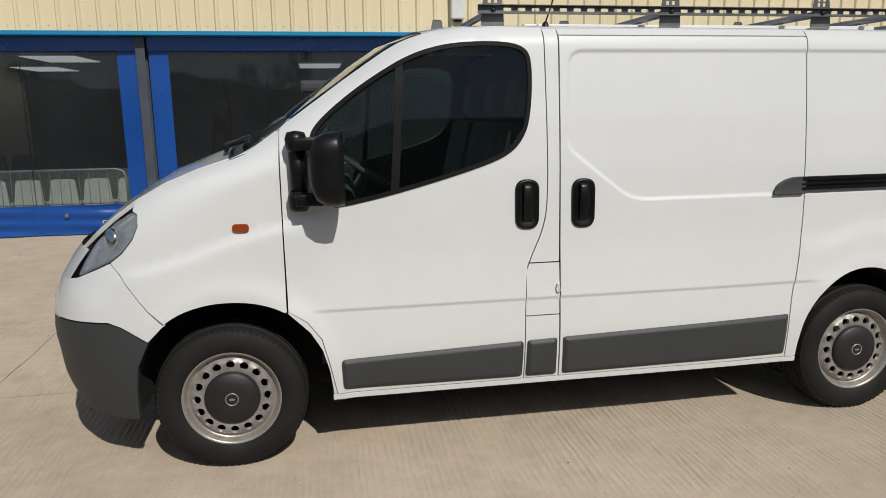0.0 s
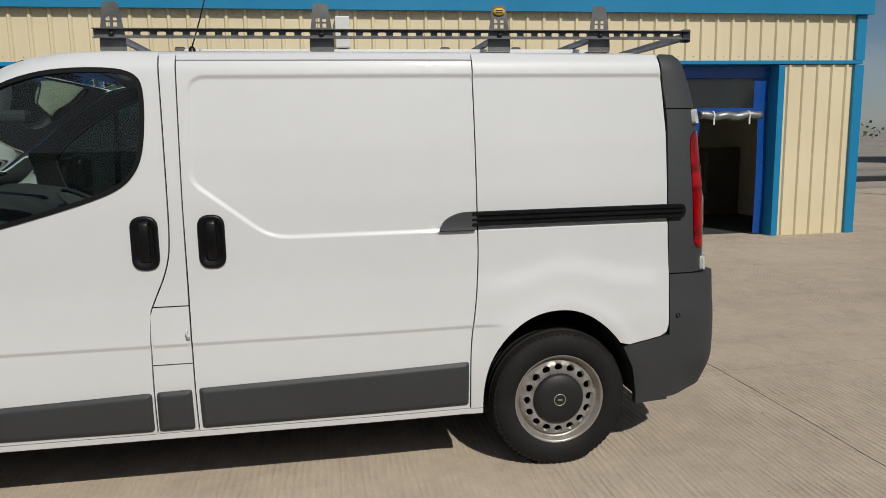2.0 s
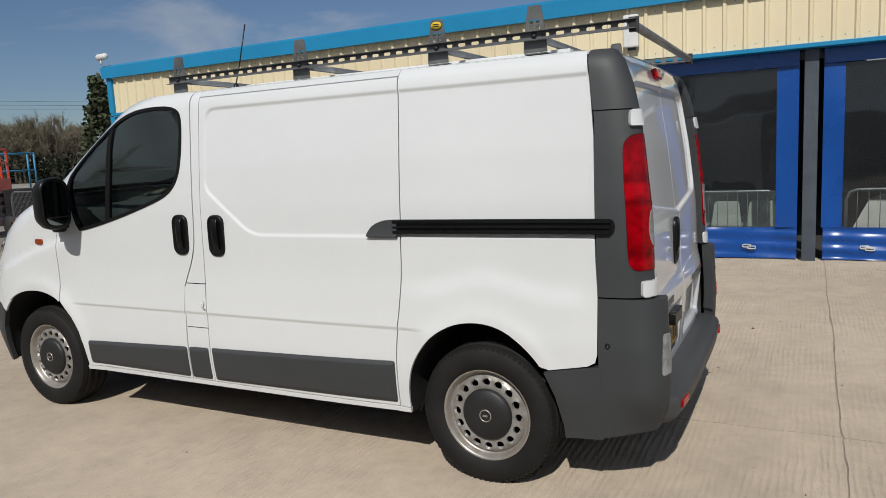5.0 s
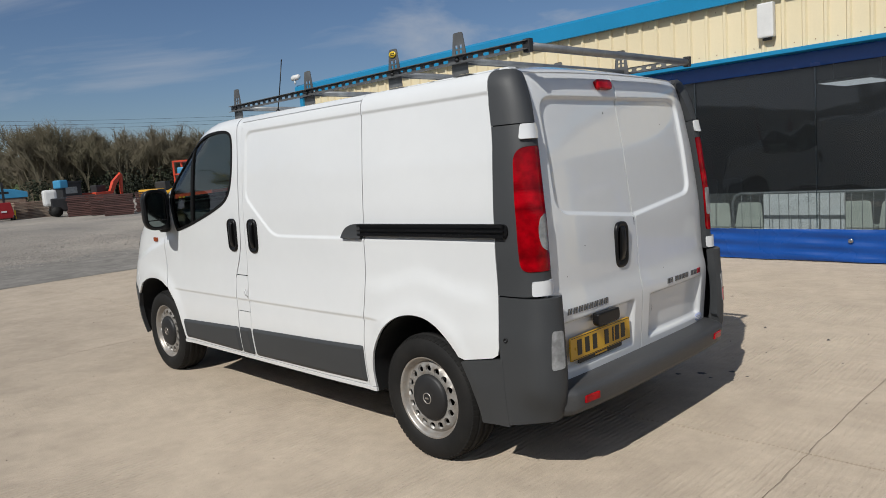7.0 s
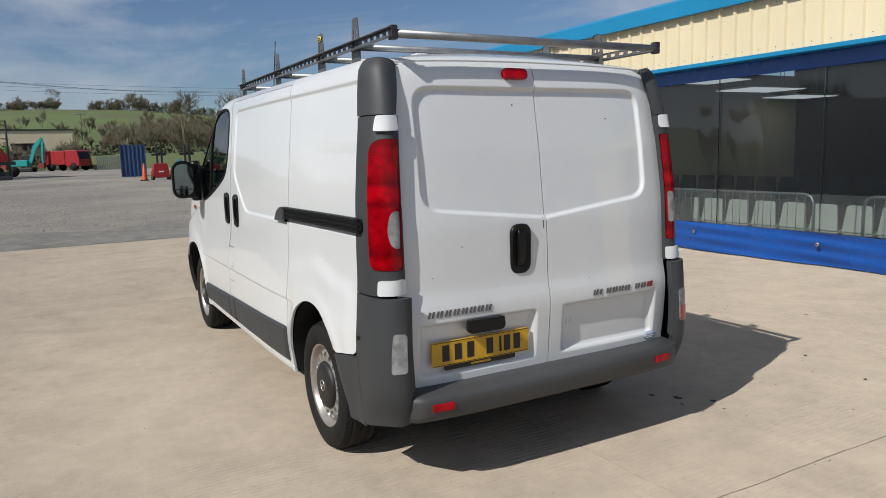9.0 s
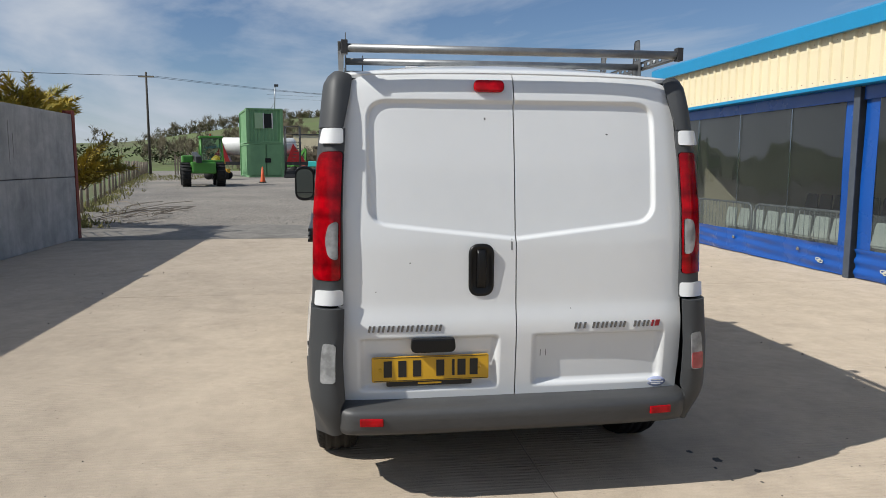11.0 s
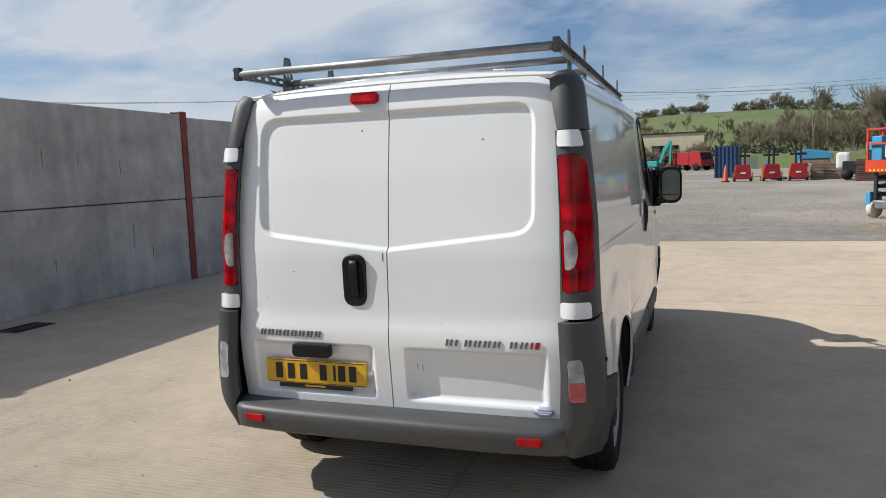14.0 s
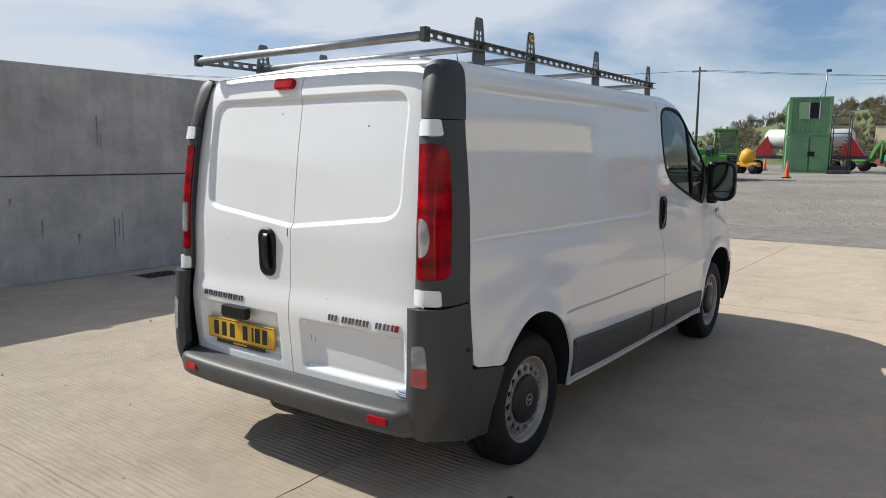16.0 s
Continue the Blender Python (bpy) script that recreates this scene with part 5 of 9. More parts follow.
def build_side(sgn):
    left = sgn < 0
    o = (0, sgn, 0)
    at = on_side(sgn)
    # front wing
    wing = [(-1.287, 0.718), *[p for p in ARCH_F if p[0] < -1.287 and p[1] > 0.68], (-1.79, 0.695), *BUMP_SEAM[1:], 
            (-1.948, 0.992), (-1.901, 1.049), (-1.877, 1.102), (-1.880, 1.147), (-1.905, 1.160), *rim_upto(-1.895, -1.288)]
    wing[-1] = (-1.288, 1.484)
    part("front_wing", skin(inset(wing, GAP), at, step=0.026, out=o, lines=CREST), M_WHITE, van)
    # front door
    door = [(-1.285, 0.722), (-1.288, 1.09), (-1.288, 1.484), *rim_upto(-1.27, -0.134)[1:], *reversed(REAR_SEAM[:-1]), (-1.09, 0.325), (-1.107, 0.412), (-1.121, 0.481), (-1.148, 0.589), (-1.205, 0.668)]
    fd = part("front_door", skin(inset(door, GAP), at, [inset(WINDOW, -0.004)], 0.028, out=o, lines=CREASE + CREST), M_WHITE, van, "white front door")
    part("window_seal", seal_loop(sgn, WINDOW, 0.004), M_SEAL, fd, "black rubber window seal")
    glass = part("window_pane", skin(inset(WINDOW, 0.012), on_side(sgn, -0.006), step=0.06, thick=0.004, out=o), M_GLASS, fd, "tinted window glass")
    glass.visible_shadow = False
    bar = [(-0.828, 1.205), (-0.792, 1.215), (-0.752, 1.77), (-0.785, 1.756)]
    part("window_bar", skin(bar, on_side(sgn, 0.002), step=0.05, thick=0.02, out=o), M_SEAL, fd)
    rub = [(-1.115, 0.345), *[(-0.240, 0.338), (-0.236, 0.515), (-1.06, 0.487), (-1.075, 0.470)]]
    rub = rounded([(-1.062, 0.345), (-0.242, 0.338), (-0.238, 0.515), (-1.068, 0.487)], 0.02, 4)
    part("rubbing_strip", rub_strip(sgn, rub), M_GREY, fd, "grey plastic lower door panel")
    hx = -0.222 if left else -0.17
    fr = Matrix.Translation((hx, sgn * (half(hx, 1.14) + 0.002), 1.141)) @ (Matrix.Rotation(0 if left else math.pi, 4, "Z"))
    grip(fd, fr)
    # sliver ahead of the door, behind the wheel
    bm = skin(inset([(-1.09, 0.325), (-1.107, 0.412), (-1.121, 0.481), (-1.148, 0.589), (-1.205, 0.668), (-1.28, 0.724), (-1.287, 0.714), (-1.195, 0.622), (-1.146, 0.537), (-1.119, 0.437), (-1.108, 0.35), (-1.105, 0.325)], 0.001), on_side(sgn, -0.004), step=0.03, out=o)
    part("arch_sill", bm, M_WHITE, van)
    # sill
    bm = skin([(-1.108, 0.300), (1.176, 0.300), (1.176, 0.322), (-1.108, 0.322)], on_side(sgn, 0.002), step=0.04, thick=0.05, out=o)
    part("sill", bm, M_WHITE, van)
    if left:
        low_part = [(-0.232, 0.325), (-0.229, 0.63), (-0.066, 0.63), (-0.064, 0.325)]
        flap = [(-0.229, 0.63), (-0.226, 0.838), (-0.213, 0.874), (-0.068, 0.874), (-0.066, 0.63)]
        high = [(-0.213, 0.874), *[p for p in REAR_SEAM if p[1] > 0.885], (-0.066, 1.905), (-0.068, 1.29), (-0.068, 0.874)]
        part("door_pillar", skin(inset(high, GAP), on_side(sgn, -0.002), step=0.03, out=o), M_WHITE, van)
        part("door_pillar", skin(inset(low_part, GAP), on_side(sgn, -0.002), step=0.03, out=o), M_WHITE, van)
        part("fuel_flap", skin(inset(flap, GAP * 0.9), on_side(sgn, -0.001), step=0.03, out=o, lines=CREASE), M_WHITE, van)
        bm = B()
        bent(bm, [(-0.078, -0.962, 0.785), (-0.082, -0.972, 0.770), (-0.078, -0.972, 0.752), (-0.072, -0.962, 0.742)], 0.004, 6)
        part("flap_catch", bm, M_WHITE, van)
        rub = rounded([(-0.224, 0.338), (-0.078, 0.338), (-0.078, 0.520), (-0.220, 0.516)], 0.014, 3)
        part("rubbing_strip", rub_strip(sgn, rub), M_GREY, van, "grey plastic lower panel")
        slide = [(-0.064, 0.325), *SLIDE_SEAM, (-0.066, 1.872), (-0.068, 1.29)]
        sd = part("sliding_door", skin(inset(slide, GAP), at, step=0.024, out=o, lines=CREASE + FIELD), M_WHITE, van, "white sliding side door")
        rub = rounded([(-0.048, 0.338), (1.108, 0.345), (1.110, 0.553), (-0.050, 0.522)], 0.014, 3)
        part("rubbing_strip", rub_strip(sgn, rub), M_GREY, sd, "grey plastic lower door panel")
        grip(sd, Matrix.Translation((0.040, sgn * (half(0.04, 1.14) + 0.002), 1.138)))
        # track with its hinge cover
        tr = rounded([(1.13, 1.158), (2.15, 1.158), (2.15, 1.222), (1.13, 1.222)], [0.004, 0.03, 0.03, 0.004], 5)
        track = part("slide_track", skin(tr, on_side(sgn, 0.020), step=0.05, thick=0.02, out=o), M_DARK, van, "black sliding door track")
        for z0, z1 in ((1.160, 1.172), (1.184, 1.192), (1.206, 1.220)):
            part("track_lip", skin([(1.135, z0), (2.135, z0), (2.135, z1), (1.135, z1)], on_side(sgn, 0.029), step=0.05, thick=0.012, out=o), M_DARK, track)
        cv = rounded([(0.985, 1.145), (1.155, 1.145), (1.155, 1.222), (1.085, 1.222), (1.02, 1.195)], [0.012, 0.01, 0.01, 0.05, 0.03], 5)
        part("hinge_cover", skin(cv, on_side(sgn, 0.026), step=0.03, thick=0.04, out=o), M_GREY, sd, "grey plastic hinge cover")
        quarter = [*SLIDE_SEAM[1:], (1.158, 1.905), (2.030, 1.902), *reversed(GREY_EDGE[:-1]), (2.076, 0.655), (2.066, 0.620), (2.035, 0.603), (1.872, 0.577), *reversed([p for p in ARCH_R if 0.31 < p[1] and p[0] < 1.84]), (1.176, 0.325), (1.118, 0.325)]
        part("rear_quarter_panel", skin(inset(quarter, GAP), at, step=0.024, out=o, lines=CREASE + FIELD + LEDGE), M_WHITE, van)
        part("roof_side_strip", skin(inset([(-0.066, 1.874), (1.158, 1.874), (1.158, 1.905), (-0.066, 1.905)], 0.0015), at, step=0.03, out=o), M_WHITE, van)
    else:
        quarter = [*REAR_SEAM[:-1], (-0.134, 1.905), (2.030, 1.902), *reversed(GREY_EDGE[:-1]), (2.076, 0.655), (2.066, 0.620), (2.035, 0.603), (1.872, 0.577), *reversed([p for p in ARCH_R if 0.31 < p[1] and p[0] < 1.84]), (1.176, 0.325)]
        part("side_panel", skin(inset(quarter, GAP), at, step=0.026, out=o, lines=CREASE + FIELD_RIGHT + LEDGE), M_WHITE, van, "plain white side panel")
        for a, b in ((-0.224, 0.02), (0.034, 1.166)):
            rub = rounded([(a, 0.338), (b, 0.345), (b, 0.553 if b > 1 else 0.522), (a, 0.518)], 0.014, 3)
            part("rubbing_strip", rub_strip(sgn, rub), M_GREY, van, "grey plastic lower panel")
    # dark lining behind the seams
    lining = [(-1.27, 0.73), (-1.28, 1.47), *rim_upto(-1.27, -0.134, 0.006)[1:], (2.0, 1.885), (2.03, 1.5), (2.05, 0.66), (1.87, 0.60), *reversed([p for p in inset(ARCH_R + [(1.5, 0.2)], -0.02)[:-1] if p[0] < 1.83 and p[1] > 0.33]), (1.15, 0.33), (-1.06, 0.33), (-1.10, 0.48), (-1.19, 0.66)]
    part("body_lining", skin(lining, on_side(sgn, -0.030), [inset(WINDOW, 0.004)], 0.08, 0, o), M_SEAM, van)
    part("window_lining", skin(inset(WINDOW, -0.045), on_side(sgn, -0.0145), [inset(WINDOW, 0.008)], 0.04, 0, o), M_INSIDE, van)
    # grey bumper corner at the rear
    def bx(x, z):
        return ux(x, z, bump_at)
    low = [(bx(2.079, 0.604), 0.606), (bx(2.0785, 0.66), 0.665), (bx(2.0785, 0.88), 0.893), (uy(0.757, 0.85), 0.893), (uy(0.757, 0.52), 0.50), (uy(0.785, 0.46), 0.455), (uy(0.785, 0.36), 0.345), (uy(0.86, 0.33), 0.325), (0.0, 0.285)]
    fog = rounded([(uy(0.863, 0.64), 0.573), (uy(0.794, 0.6), 0.578), (uy(0.790, 0.72), 0.746), (uy(0.850, 0.72), 0.752)], 0.02, 4)
    bc = part("rear_bumper_corner", skin(low, corner(sgn, 0.002, bump_at), [inset(fog, 0.0)], 0.03, 0.06, out=(0.6, sgn, 0)), M_GREY, van, "grey plastic bumper corner")
    fl = part("fog_lamp", skin(inset(fog, 0.0015), corner(sgn, 0.004, bump_at), step=0.03, thick=0.02, out=(1, sgn, 0)), M_CLEARLENS, bc, "clear ribbed rear lamp" if left else "clear and red rear fog lamp")
    part("fog_reflector", skin(inset(fog, -0.004), corner(sgn, -0.022, bump_at), step=0.04, thick=0, out=(1, sgn, 0)), M_SILVER, bc)
    if not left:
        half_fog = rounded([(uy(0.860, 0.64), 0.578), (uy(0.798, 0.6), 0.583), (uy(0.796, 0.63), 0.655), (uy(0.857, 0.63), 0.655)], 0.012, 4)
        part("red_filter", skin(half_fog, corner(sgn, 0.007, bump_at), step=0.03, thick=0.004, out=(1, sgn, 0)), M_FOGRED, bc, "red lower half of the fog lamp")
    blow = [(1.870, 0.574), (2.045, 0.600), (2.090, 0.606), (2.090, 0.55), (2.086, 0.280), (1.925, 0.272), (1.921, 0.33), (1.892, 0.465), (1.845, 0.565)]
    part("rear_bumper_side", skin(blow, on_side(sgn, 0.003), step=0.03, thick=0.04, out=o), M_GREY, van, "grey plastic bumper side")
    bm = B()
    lathe(bm, [(0.0, 0.011), (0.006, 0.010), (0.002, 0.006), (-0.004, 0.0)], corner(sgn, 0.002, bump_at)(bx(2.118, 0.70), 0.70), (0.15, sgn, 0), 14)
    part("towing_plug", bm, M_DARK, bc)
    # grey pillar with lamp, caps and hinges
    mid = [(ux(2.076, 0.9), 0.899), (uy(0.760, 0.9), 0.899), (uy(0.757, 1.2), 1.2), (uy(0.739, 1.65), 1.652), (ux(2.062, 1.65), 1.652), (ux(2.068, 1.25), 1.25)]
    lamp = rounded([(ux(2.204, 1.01), 1.008), (uy(0.766, 1.0), 1.006), (uy(0.762, 1.25), 1.25), (uy(0.748, 1.55), 1.556), (ux(2.176, 1.54), 1.554), (ux(2.186, 1.30), 1.30), (ux(2.196, 1.10), 1.10)], [0.05, 0.02, 0.0, 0.02, 0.07, 0.2, 0.1], 6)
    pl = part("rear_pillar_trim", skin(mid, corner(sgn, 0.001), [lamp], 0.03, 0.06, out=(0.6, sgn, 0)), M_GREY, van, "grey plastic rear pillar trim")
    lens_clear = rounded([(uy(0.774, 1.1), 1.092), (uy(0.770, 1.25), 1.262), (uy(0.812, 1.245), 1.252), (uy(0.830, 1.18), 1.178), (uy(0.815, 1.11), 1.106)], [0.02, 0.02, 0.05, 0.08, 0.05], 6)
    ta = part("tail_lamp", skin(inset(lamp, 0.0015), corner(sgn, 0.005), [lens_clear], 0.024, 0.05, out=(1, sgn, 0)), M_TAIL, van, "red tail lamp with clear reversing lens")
    part("reversing_lens", skin(inset(lens_clear, 0.001), corner(sgn, 0.008), step=0.024, thick=0.02, out=(1, sgn, 0)), M_CLEARLENS, ta, "clear ribbed lens")
    part("lamp_reflector", skin(inset(lamp, 0.02), corner(sgn, -0.022), step=0.05, thick=0, out=(1, sgn, 0)), M_SILVER, ta)
    cap = rounded([(ux(2.060, 1.66), 1.657), (uy(0.745, 1.66), 1.657), (uy(0.715, 1.80), 1.80), (uy(0.700, 1.87), 1.882), (uy(0.76, 1.90), 1.903), (ux(2.034, 1.90), 1.903), (ux(2.047, 1.75), 1.75)], [0, 0, 0, 0.04, 0.05, 0.02, 0.0], 5)
    part("upper_corner_cap", skin(cap, corner(sgn, 0.004), step=0.03, thick=0.06, out=(0.6, sgn, 0.2)), M_GREY, van, "dark grey upper corner cap")
    for z0, z1, x0 in ((1.588, 1.653, 2.202), (0.902, 0.967, 2.250)):
        inner = 0.738 if z0 > 1.2 else 0.750
        hb = rounded([(ux(x0, z0), z0), (uy(inner, z0), z0), (uy(inner, z1), z1), (ux(x0, z1), z1)], 0.012, 3)
        part("door_hinge", skin(hb, corner(sgn, 0.018), step=0.03, thick=0.045, out=(1, sgn, 0)), M_WHITE, van, "white hinge cover")
    # front bumper
    upper = [(-1.86, 0.622), (-1.79, 0.692), *BUMP_SEAM[1:], (-2.07, 0.920), (-2.158, 0.882), (-2.25, 0.86), (-2.30, 0.70), (-2.215, 0.702), (-2.021, 0.705), (-1.967, 0.686)]
    part("bumper_upper", skin(inset(upper, GAP), at, step=0.026, out=(-0.5, sgn, 0)), M_WHITE, van, "white upper bumper")
    lower = [(-1.862, 0.618), (-1.967, 0.682), (-2.021, 0.700), (-2.215, 0.697), (-2.30, 0.695), (-2.335, 0.60), (-2.32, 0.42), (-2.285, 0.285), (-2.12, 0.262), (-1.935, 0.268), (-1.928, 0.40), (-1.912, 0.515)]
    part("bumper_lower", skin(lower, on_side(sgn, 0.004), step=0.028, thick=0.03, out=(-0.5, sgn, 0)), M_GREY, van, "grey plastic lower bumper")
    hl = part("headlamp", skin(inset(rounded(HEADLAMP, 0.02, 3), 0.001), on_side(sgn, 0.004), step=0.03, thick=0.02, out=(-0.5, sgn, 0.3)), M_HEADGLASS, van, "clear headlamp with chrome reflector")
    part("reflector", skin(inset(HEADLAMP, 0.006), on_side(sgn, -0.035), step=0.04, thick=0, out=(-0.5, sgn, 0.3)), M_SILVER, hl)
    bm = B()
    c = on_side(sgn, -0.03)(-1.99, 1.04)
    lathe(bm, [(0, 0.045), (0.02, 0.05), (0.025, 0.04), (0.028, 0.0)], c, (-0.75, sgn * 0.65, 0.25), 20)
    part("bulb_housing", bm, M_CHROME, hl)
    ind = rounded([(-1.492, 1.072), (-1.425, 1.070), (-1.425, 1.103), (-1.492, 1.105)], 0.014, 4)
    part("side_indicator", skin(ind, on_side(sgn, 0.010), step=0.02, thick=0.012, out=o), M_AMBER, van, "small dark amber side indicator")
    # wheel housings
    for arch, cx, deep in ((ARCH_F, -1.525, 0.58), (ARCH_R, 1.549, 0.58)):
        bm = B()
        pts = [p for p in arch]
        ya = [sgn * (half(x, max(z, 0.3)) - 0.004) for x, z in pts]
        va = [bm.verts.new((x, y, z)) for (x, z), y in zip(pts, ya)]
        vb = [bm.verts.new((x, sgn * deep, z)) for x, z in pts]
        for i in range(len(pts) - 1):
            bm.faces.new((va[i], va[i + 1], vb[i + 1], vb[i]))
        bm.faces.new(vb)
        part("wheel_housing", bm, M_SEAM, van)
    # mirror
    mir = part("door_mirror", mirror_shell(sgn), M_DARK, van, "large black door mirror", smooth=True)
    bm = B()
    fr = Matrix.Translation((-1.037, sgn * 1.082, 1.332))
    ring = rounded([(-0.070, -0.124), (0.070, -0.124), (0.070, 0.124), (-0.070, 0.124)], 0.064, 8)
    bm.faces.new([bm.verts.new(fr @ Vector((0.004, x, z))) for x, z in ring])
    bmesh.ops.recalc_face_normals(bm, faces=bm.faces)
    part("mirror_glass", bm, M_MIRROR, mir, "mirror glass")
    bm = B()
    box(bm, -1.034, -1.0285, sgn * 1.082 - 0.068, sgn * 1.082 + 0.068, 1.252, 1.259)
    part("mirror_divider", bm, M_DARK, mir)
    part("mirror_arm", mirror_arm(sgn), M_DARK, mir, smooth=True)


def mirror_shell(sgn):
    """Mirror head, open to the rear."""
    bm = B()
    cy, cz = sgn * 1.082, 1.332
    ring = rounded([(-0.083, -0.146), (0.083, -0.146), (0.083, 0.146), (-0.083, 0.146)], 0.078, 9)
    n, levels = len(ring), []
    for k, x in ((0.88, -1.040), (1.0, -1.030), (1.03, -1.06), (1.0, -1.10), (0.86, -1.140), (0.55, -1.162), (0.2, -1.168)):
        levels.append([bm.verts.new((x, cy + a * k, cz + b * k)) for a, b in ring])
    for a, b in zip(levels, levels[1:]):
        for i in range(n):
            bm.faces.new((a[i], a[(i + 1) % n], b[(i + 1) % n], b[i]))
    bm.faces.new(levels[-1])
    bm.faces.new(levels[0])
    bmesh.ops.recalc_face_normals(bm, faces=bm.faces)
    return bm


def mirror_arm(sgn):
    """Upright arm with two rounded ends that reach to the mirror head."""
    bm = B()
    for z in (1.432, 1.205):
        lathe(bm, [(0, 0), (0.004, 0.034), (0.02, 0.043), (0.06, 0.045), (0.085, 0.036), (0.092, 0)], (-1.215, sgn * 0.958, z - (0.04 if z > 1.3 else 0.055)), (0, 0, 1), 18)
        box(bm, -1.225, -1.110, min(sgn * 0.96, sgn * 1.04), max(sgn * 0.96, sgn * 1.04), z - 0.025, z + 0.025, 0.008)
    lathe(bm, [(0, 0), (0.01, 0.036), (0.20, 0.038), (0.22, 0)], (-1.212, sgn * 0.955, 1.21), (0, 0, 1), 16)
    box(bm, -1.25, -1.18, min(sgn * 0.90, sgn * 0.945), max(sgn * 0.90, sgn * 0.945), 1.19, 1.44, 0.012)
    bmesh.ops.recalc_face_normals(bm, faces=bm.faces)
    return bm


for s in (-1, 1):
    build_side(s)


def across(name, edge, bulge, material, label="", steps=24, thick=0.015, parent=None, last=None):
    """A panel from one side's edge to the other's: edge gives (x, z) stations, bulge(i, k) the offset at k = y / half width."""
    bm = B()
    rows = []
    for i, (x, z) in enumerate(edge):
        h = half(x, z) + 0.002
        row = []
        for j in range(steps + 1):
            k = -1 + 2 * j / steps
            k = math.copysign(abs(k) ** 0.8, k)
            dx, dz = bulge(i / (len(edge) - 1), k, x, z)
            row.append(bm.verts.new((x + dx, k * h, z + dz)))
        rows.append(row)
    if last:
        for v, k in zip(rows[-1], np.linspace(-1, 1, steps + 1)):
            v.co = last(math.copysign(abs(k) ** 0.8, k))
    fs = []
    for a, b in zip(rows, rows[1:]):
        for j in range(steps):
            f = bm.faces.new((a[j], a[j + 1], b[j + 1], b[j]))
            f.smooth = True
            fs.append(f)
    bm.normal_update()
    if sum((f.normal for f in fs), Vector()).dot(Vector((-0.3, 0, 1))) < 0:
        bmesh.ops.reverse_faces(bm, faces=fs)
        bm.normal_update()
    rim = [e for e in bm.edges if len(e.link_faces) == 1]
    low = {v: bm.verts.new(v.co - v.normal * thick) for v in {v for e in rim for v in e.verts}}
    for e in rim:
        f = e.link_faces[0]
        a, b = next((l.vert, l.link_loop_next.vert) for l in f.loops if l.edge == e)
        bm.faces.new((b, a, low[a], low[b]))
    return part(name, bm, material, parent or van, label)


ROOF = [(-0.66, 1.888), (-0.523, 1.908), (-0.32, 1.912), (-0.1, 1.909), (0.3, 1.908), (0.8, 1.906), (1.3, 1.904), (1.8, 1.903), (1.95, 1.903), (2.04, 1.902), (2.10, 1.90)]
across("roof", ROOF, lambda t, k, x, z: (0.05 * (1 - k * k) if x > 2.05 else 0.0, (0.055 if x > -0.4 else 0.045) * (1 - abs(k) ** 2.6) * (1.0 if x < 2.0 else 0.55)), M_WHITE, "white roof with shallow ribs", last=lambda k: on_rear(0.006)(k * 0.72, 1.9035 - 0.016 * (abs(k)) ** 2))
for y in (-0.42, -0.14, 0.14, 0.42):
    bm = B()
    box(bm, -0.1, 1.85, y - 0.03, y + 0.03, 1.945, 1.966, 0.004)
    part("roof_rib", bm, M_WHITE, van)
SCREEN = [(-1.43, 1.392), (-1.288, 1.493), (-1.122, 1.612), (-0.923, 1.752), (-0.773, 1.848), (-0.67, 1.886)]
ws = across("windscreen", SCREEN, lambda t, k, x, z: (-0.06 * (1 - k * k), 0.015 * (1 - k * k)), M_GLASS, "tinted windscreen", thick=0.004)
ws.visible_shadow = False
BONNET = [(-2.16, 0.99), (-2.08, 1.06), (-2.0, 1.125), (-1.90, 1.195), (-1.77, 1.268), (-1.635, 1.322), (-1.50, 1.365)]
across("bonnet", BONNET, lambda t, k, x, z: (-0.05 * (1 - k * k), 0.018 * (1 - k * k)), M_WHITE, "white bonnet")
across("scuttle", [(-1.50, 1.362), (-1.43, 1.388)], lambda t, k, x, z: (-0.055 * (1 - k * k), 0.02 * (1 - k * k)), M_DARK, "black wiper tray")
for y0, y1 in ((-0.62, 0.0), (0.05, 0.66)):
    bm = B()
    bent(bm, [(-1.53, y0, 1.395), (-1.56, (y0 + y1) / 2, 1.405), (-1.53, y1, 1.41)], 0.012, 6)
    part("wiper", bm, M_DARK, van)
# nose between the two bumper sides
bm = B()
rows = []
for z in (0.30, 0.45, 0.60, 0.695, 0.76, 0.85, 0.93, 0.99):
    rows.append([bm.verts.new((front_at(z) + 0.85 * (1 - (1 - (abs(k) * 0.78) ** 3.5) ** (1 / 3.5)), k * 0.78 * side_at(z), z)) for k in np.linspace(-1, 1, 21)])
for i, (a, b) in enumerate(zip(rows, rows[1:])):
    for j in range(20):
        f = bm.faces.new((a[j], b[j], b[j + 1], a[j + 1]))
        f.smooth, f.material_index = True, 0 if i < 3 else 1
part("front_face", bm, [M_GREY, M_WHITE], van)

# rear doors
REAR_LINES = [lp + lp[:1] for lp in (inset(DOOR_FIELD, o) for o in (-0.010, -0.004, 0.003, 0.010, 0.016))]
for a, b in ((-0.70, -0.075), (0.075, 0.70)):
    REAR_LINES += [[(a, z), (b, z)] for z in (0.497, 0.505, 0.517, 0.53, 0.538, 0.728, 0.735, 0.742, 0.748, 0.756)] + [[(y, 0.505), (y, 0.73)] for y in (a - 0.008, a, a + 0.015, a + 0.03, a + 0.04, b - 0.04, b - 0.03, b - 0.015, b, b + 0.008)]


def rear_top(y):
    return 1.898 - 0.016 * (abs(y) / 0.70) ** 2


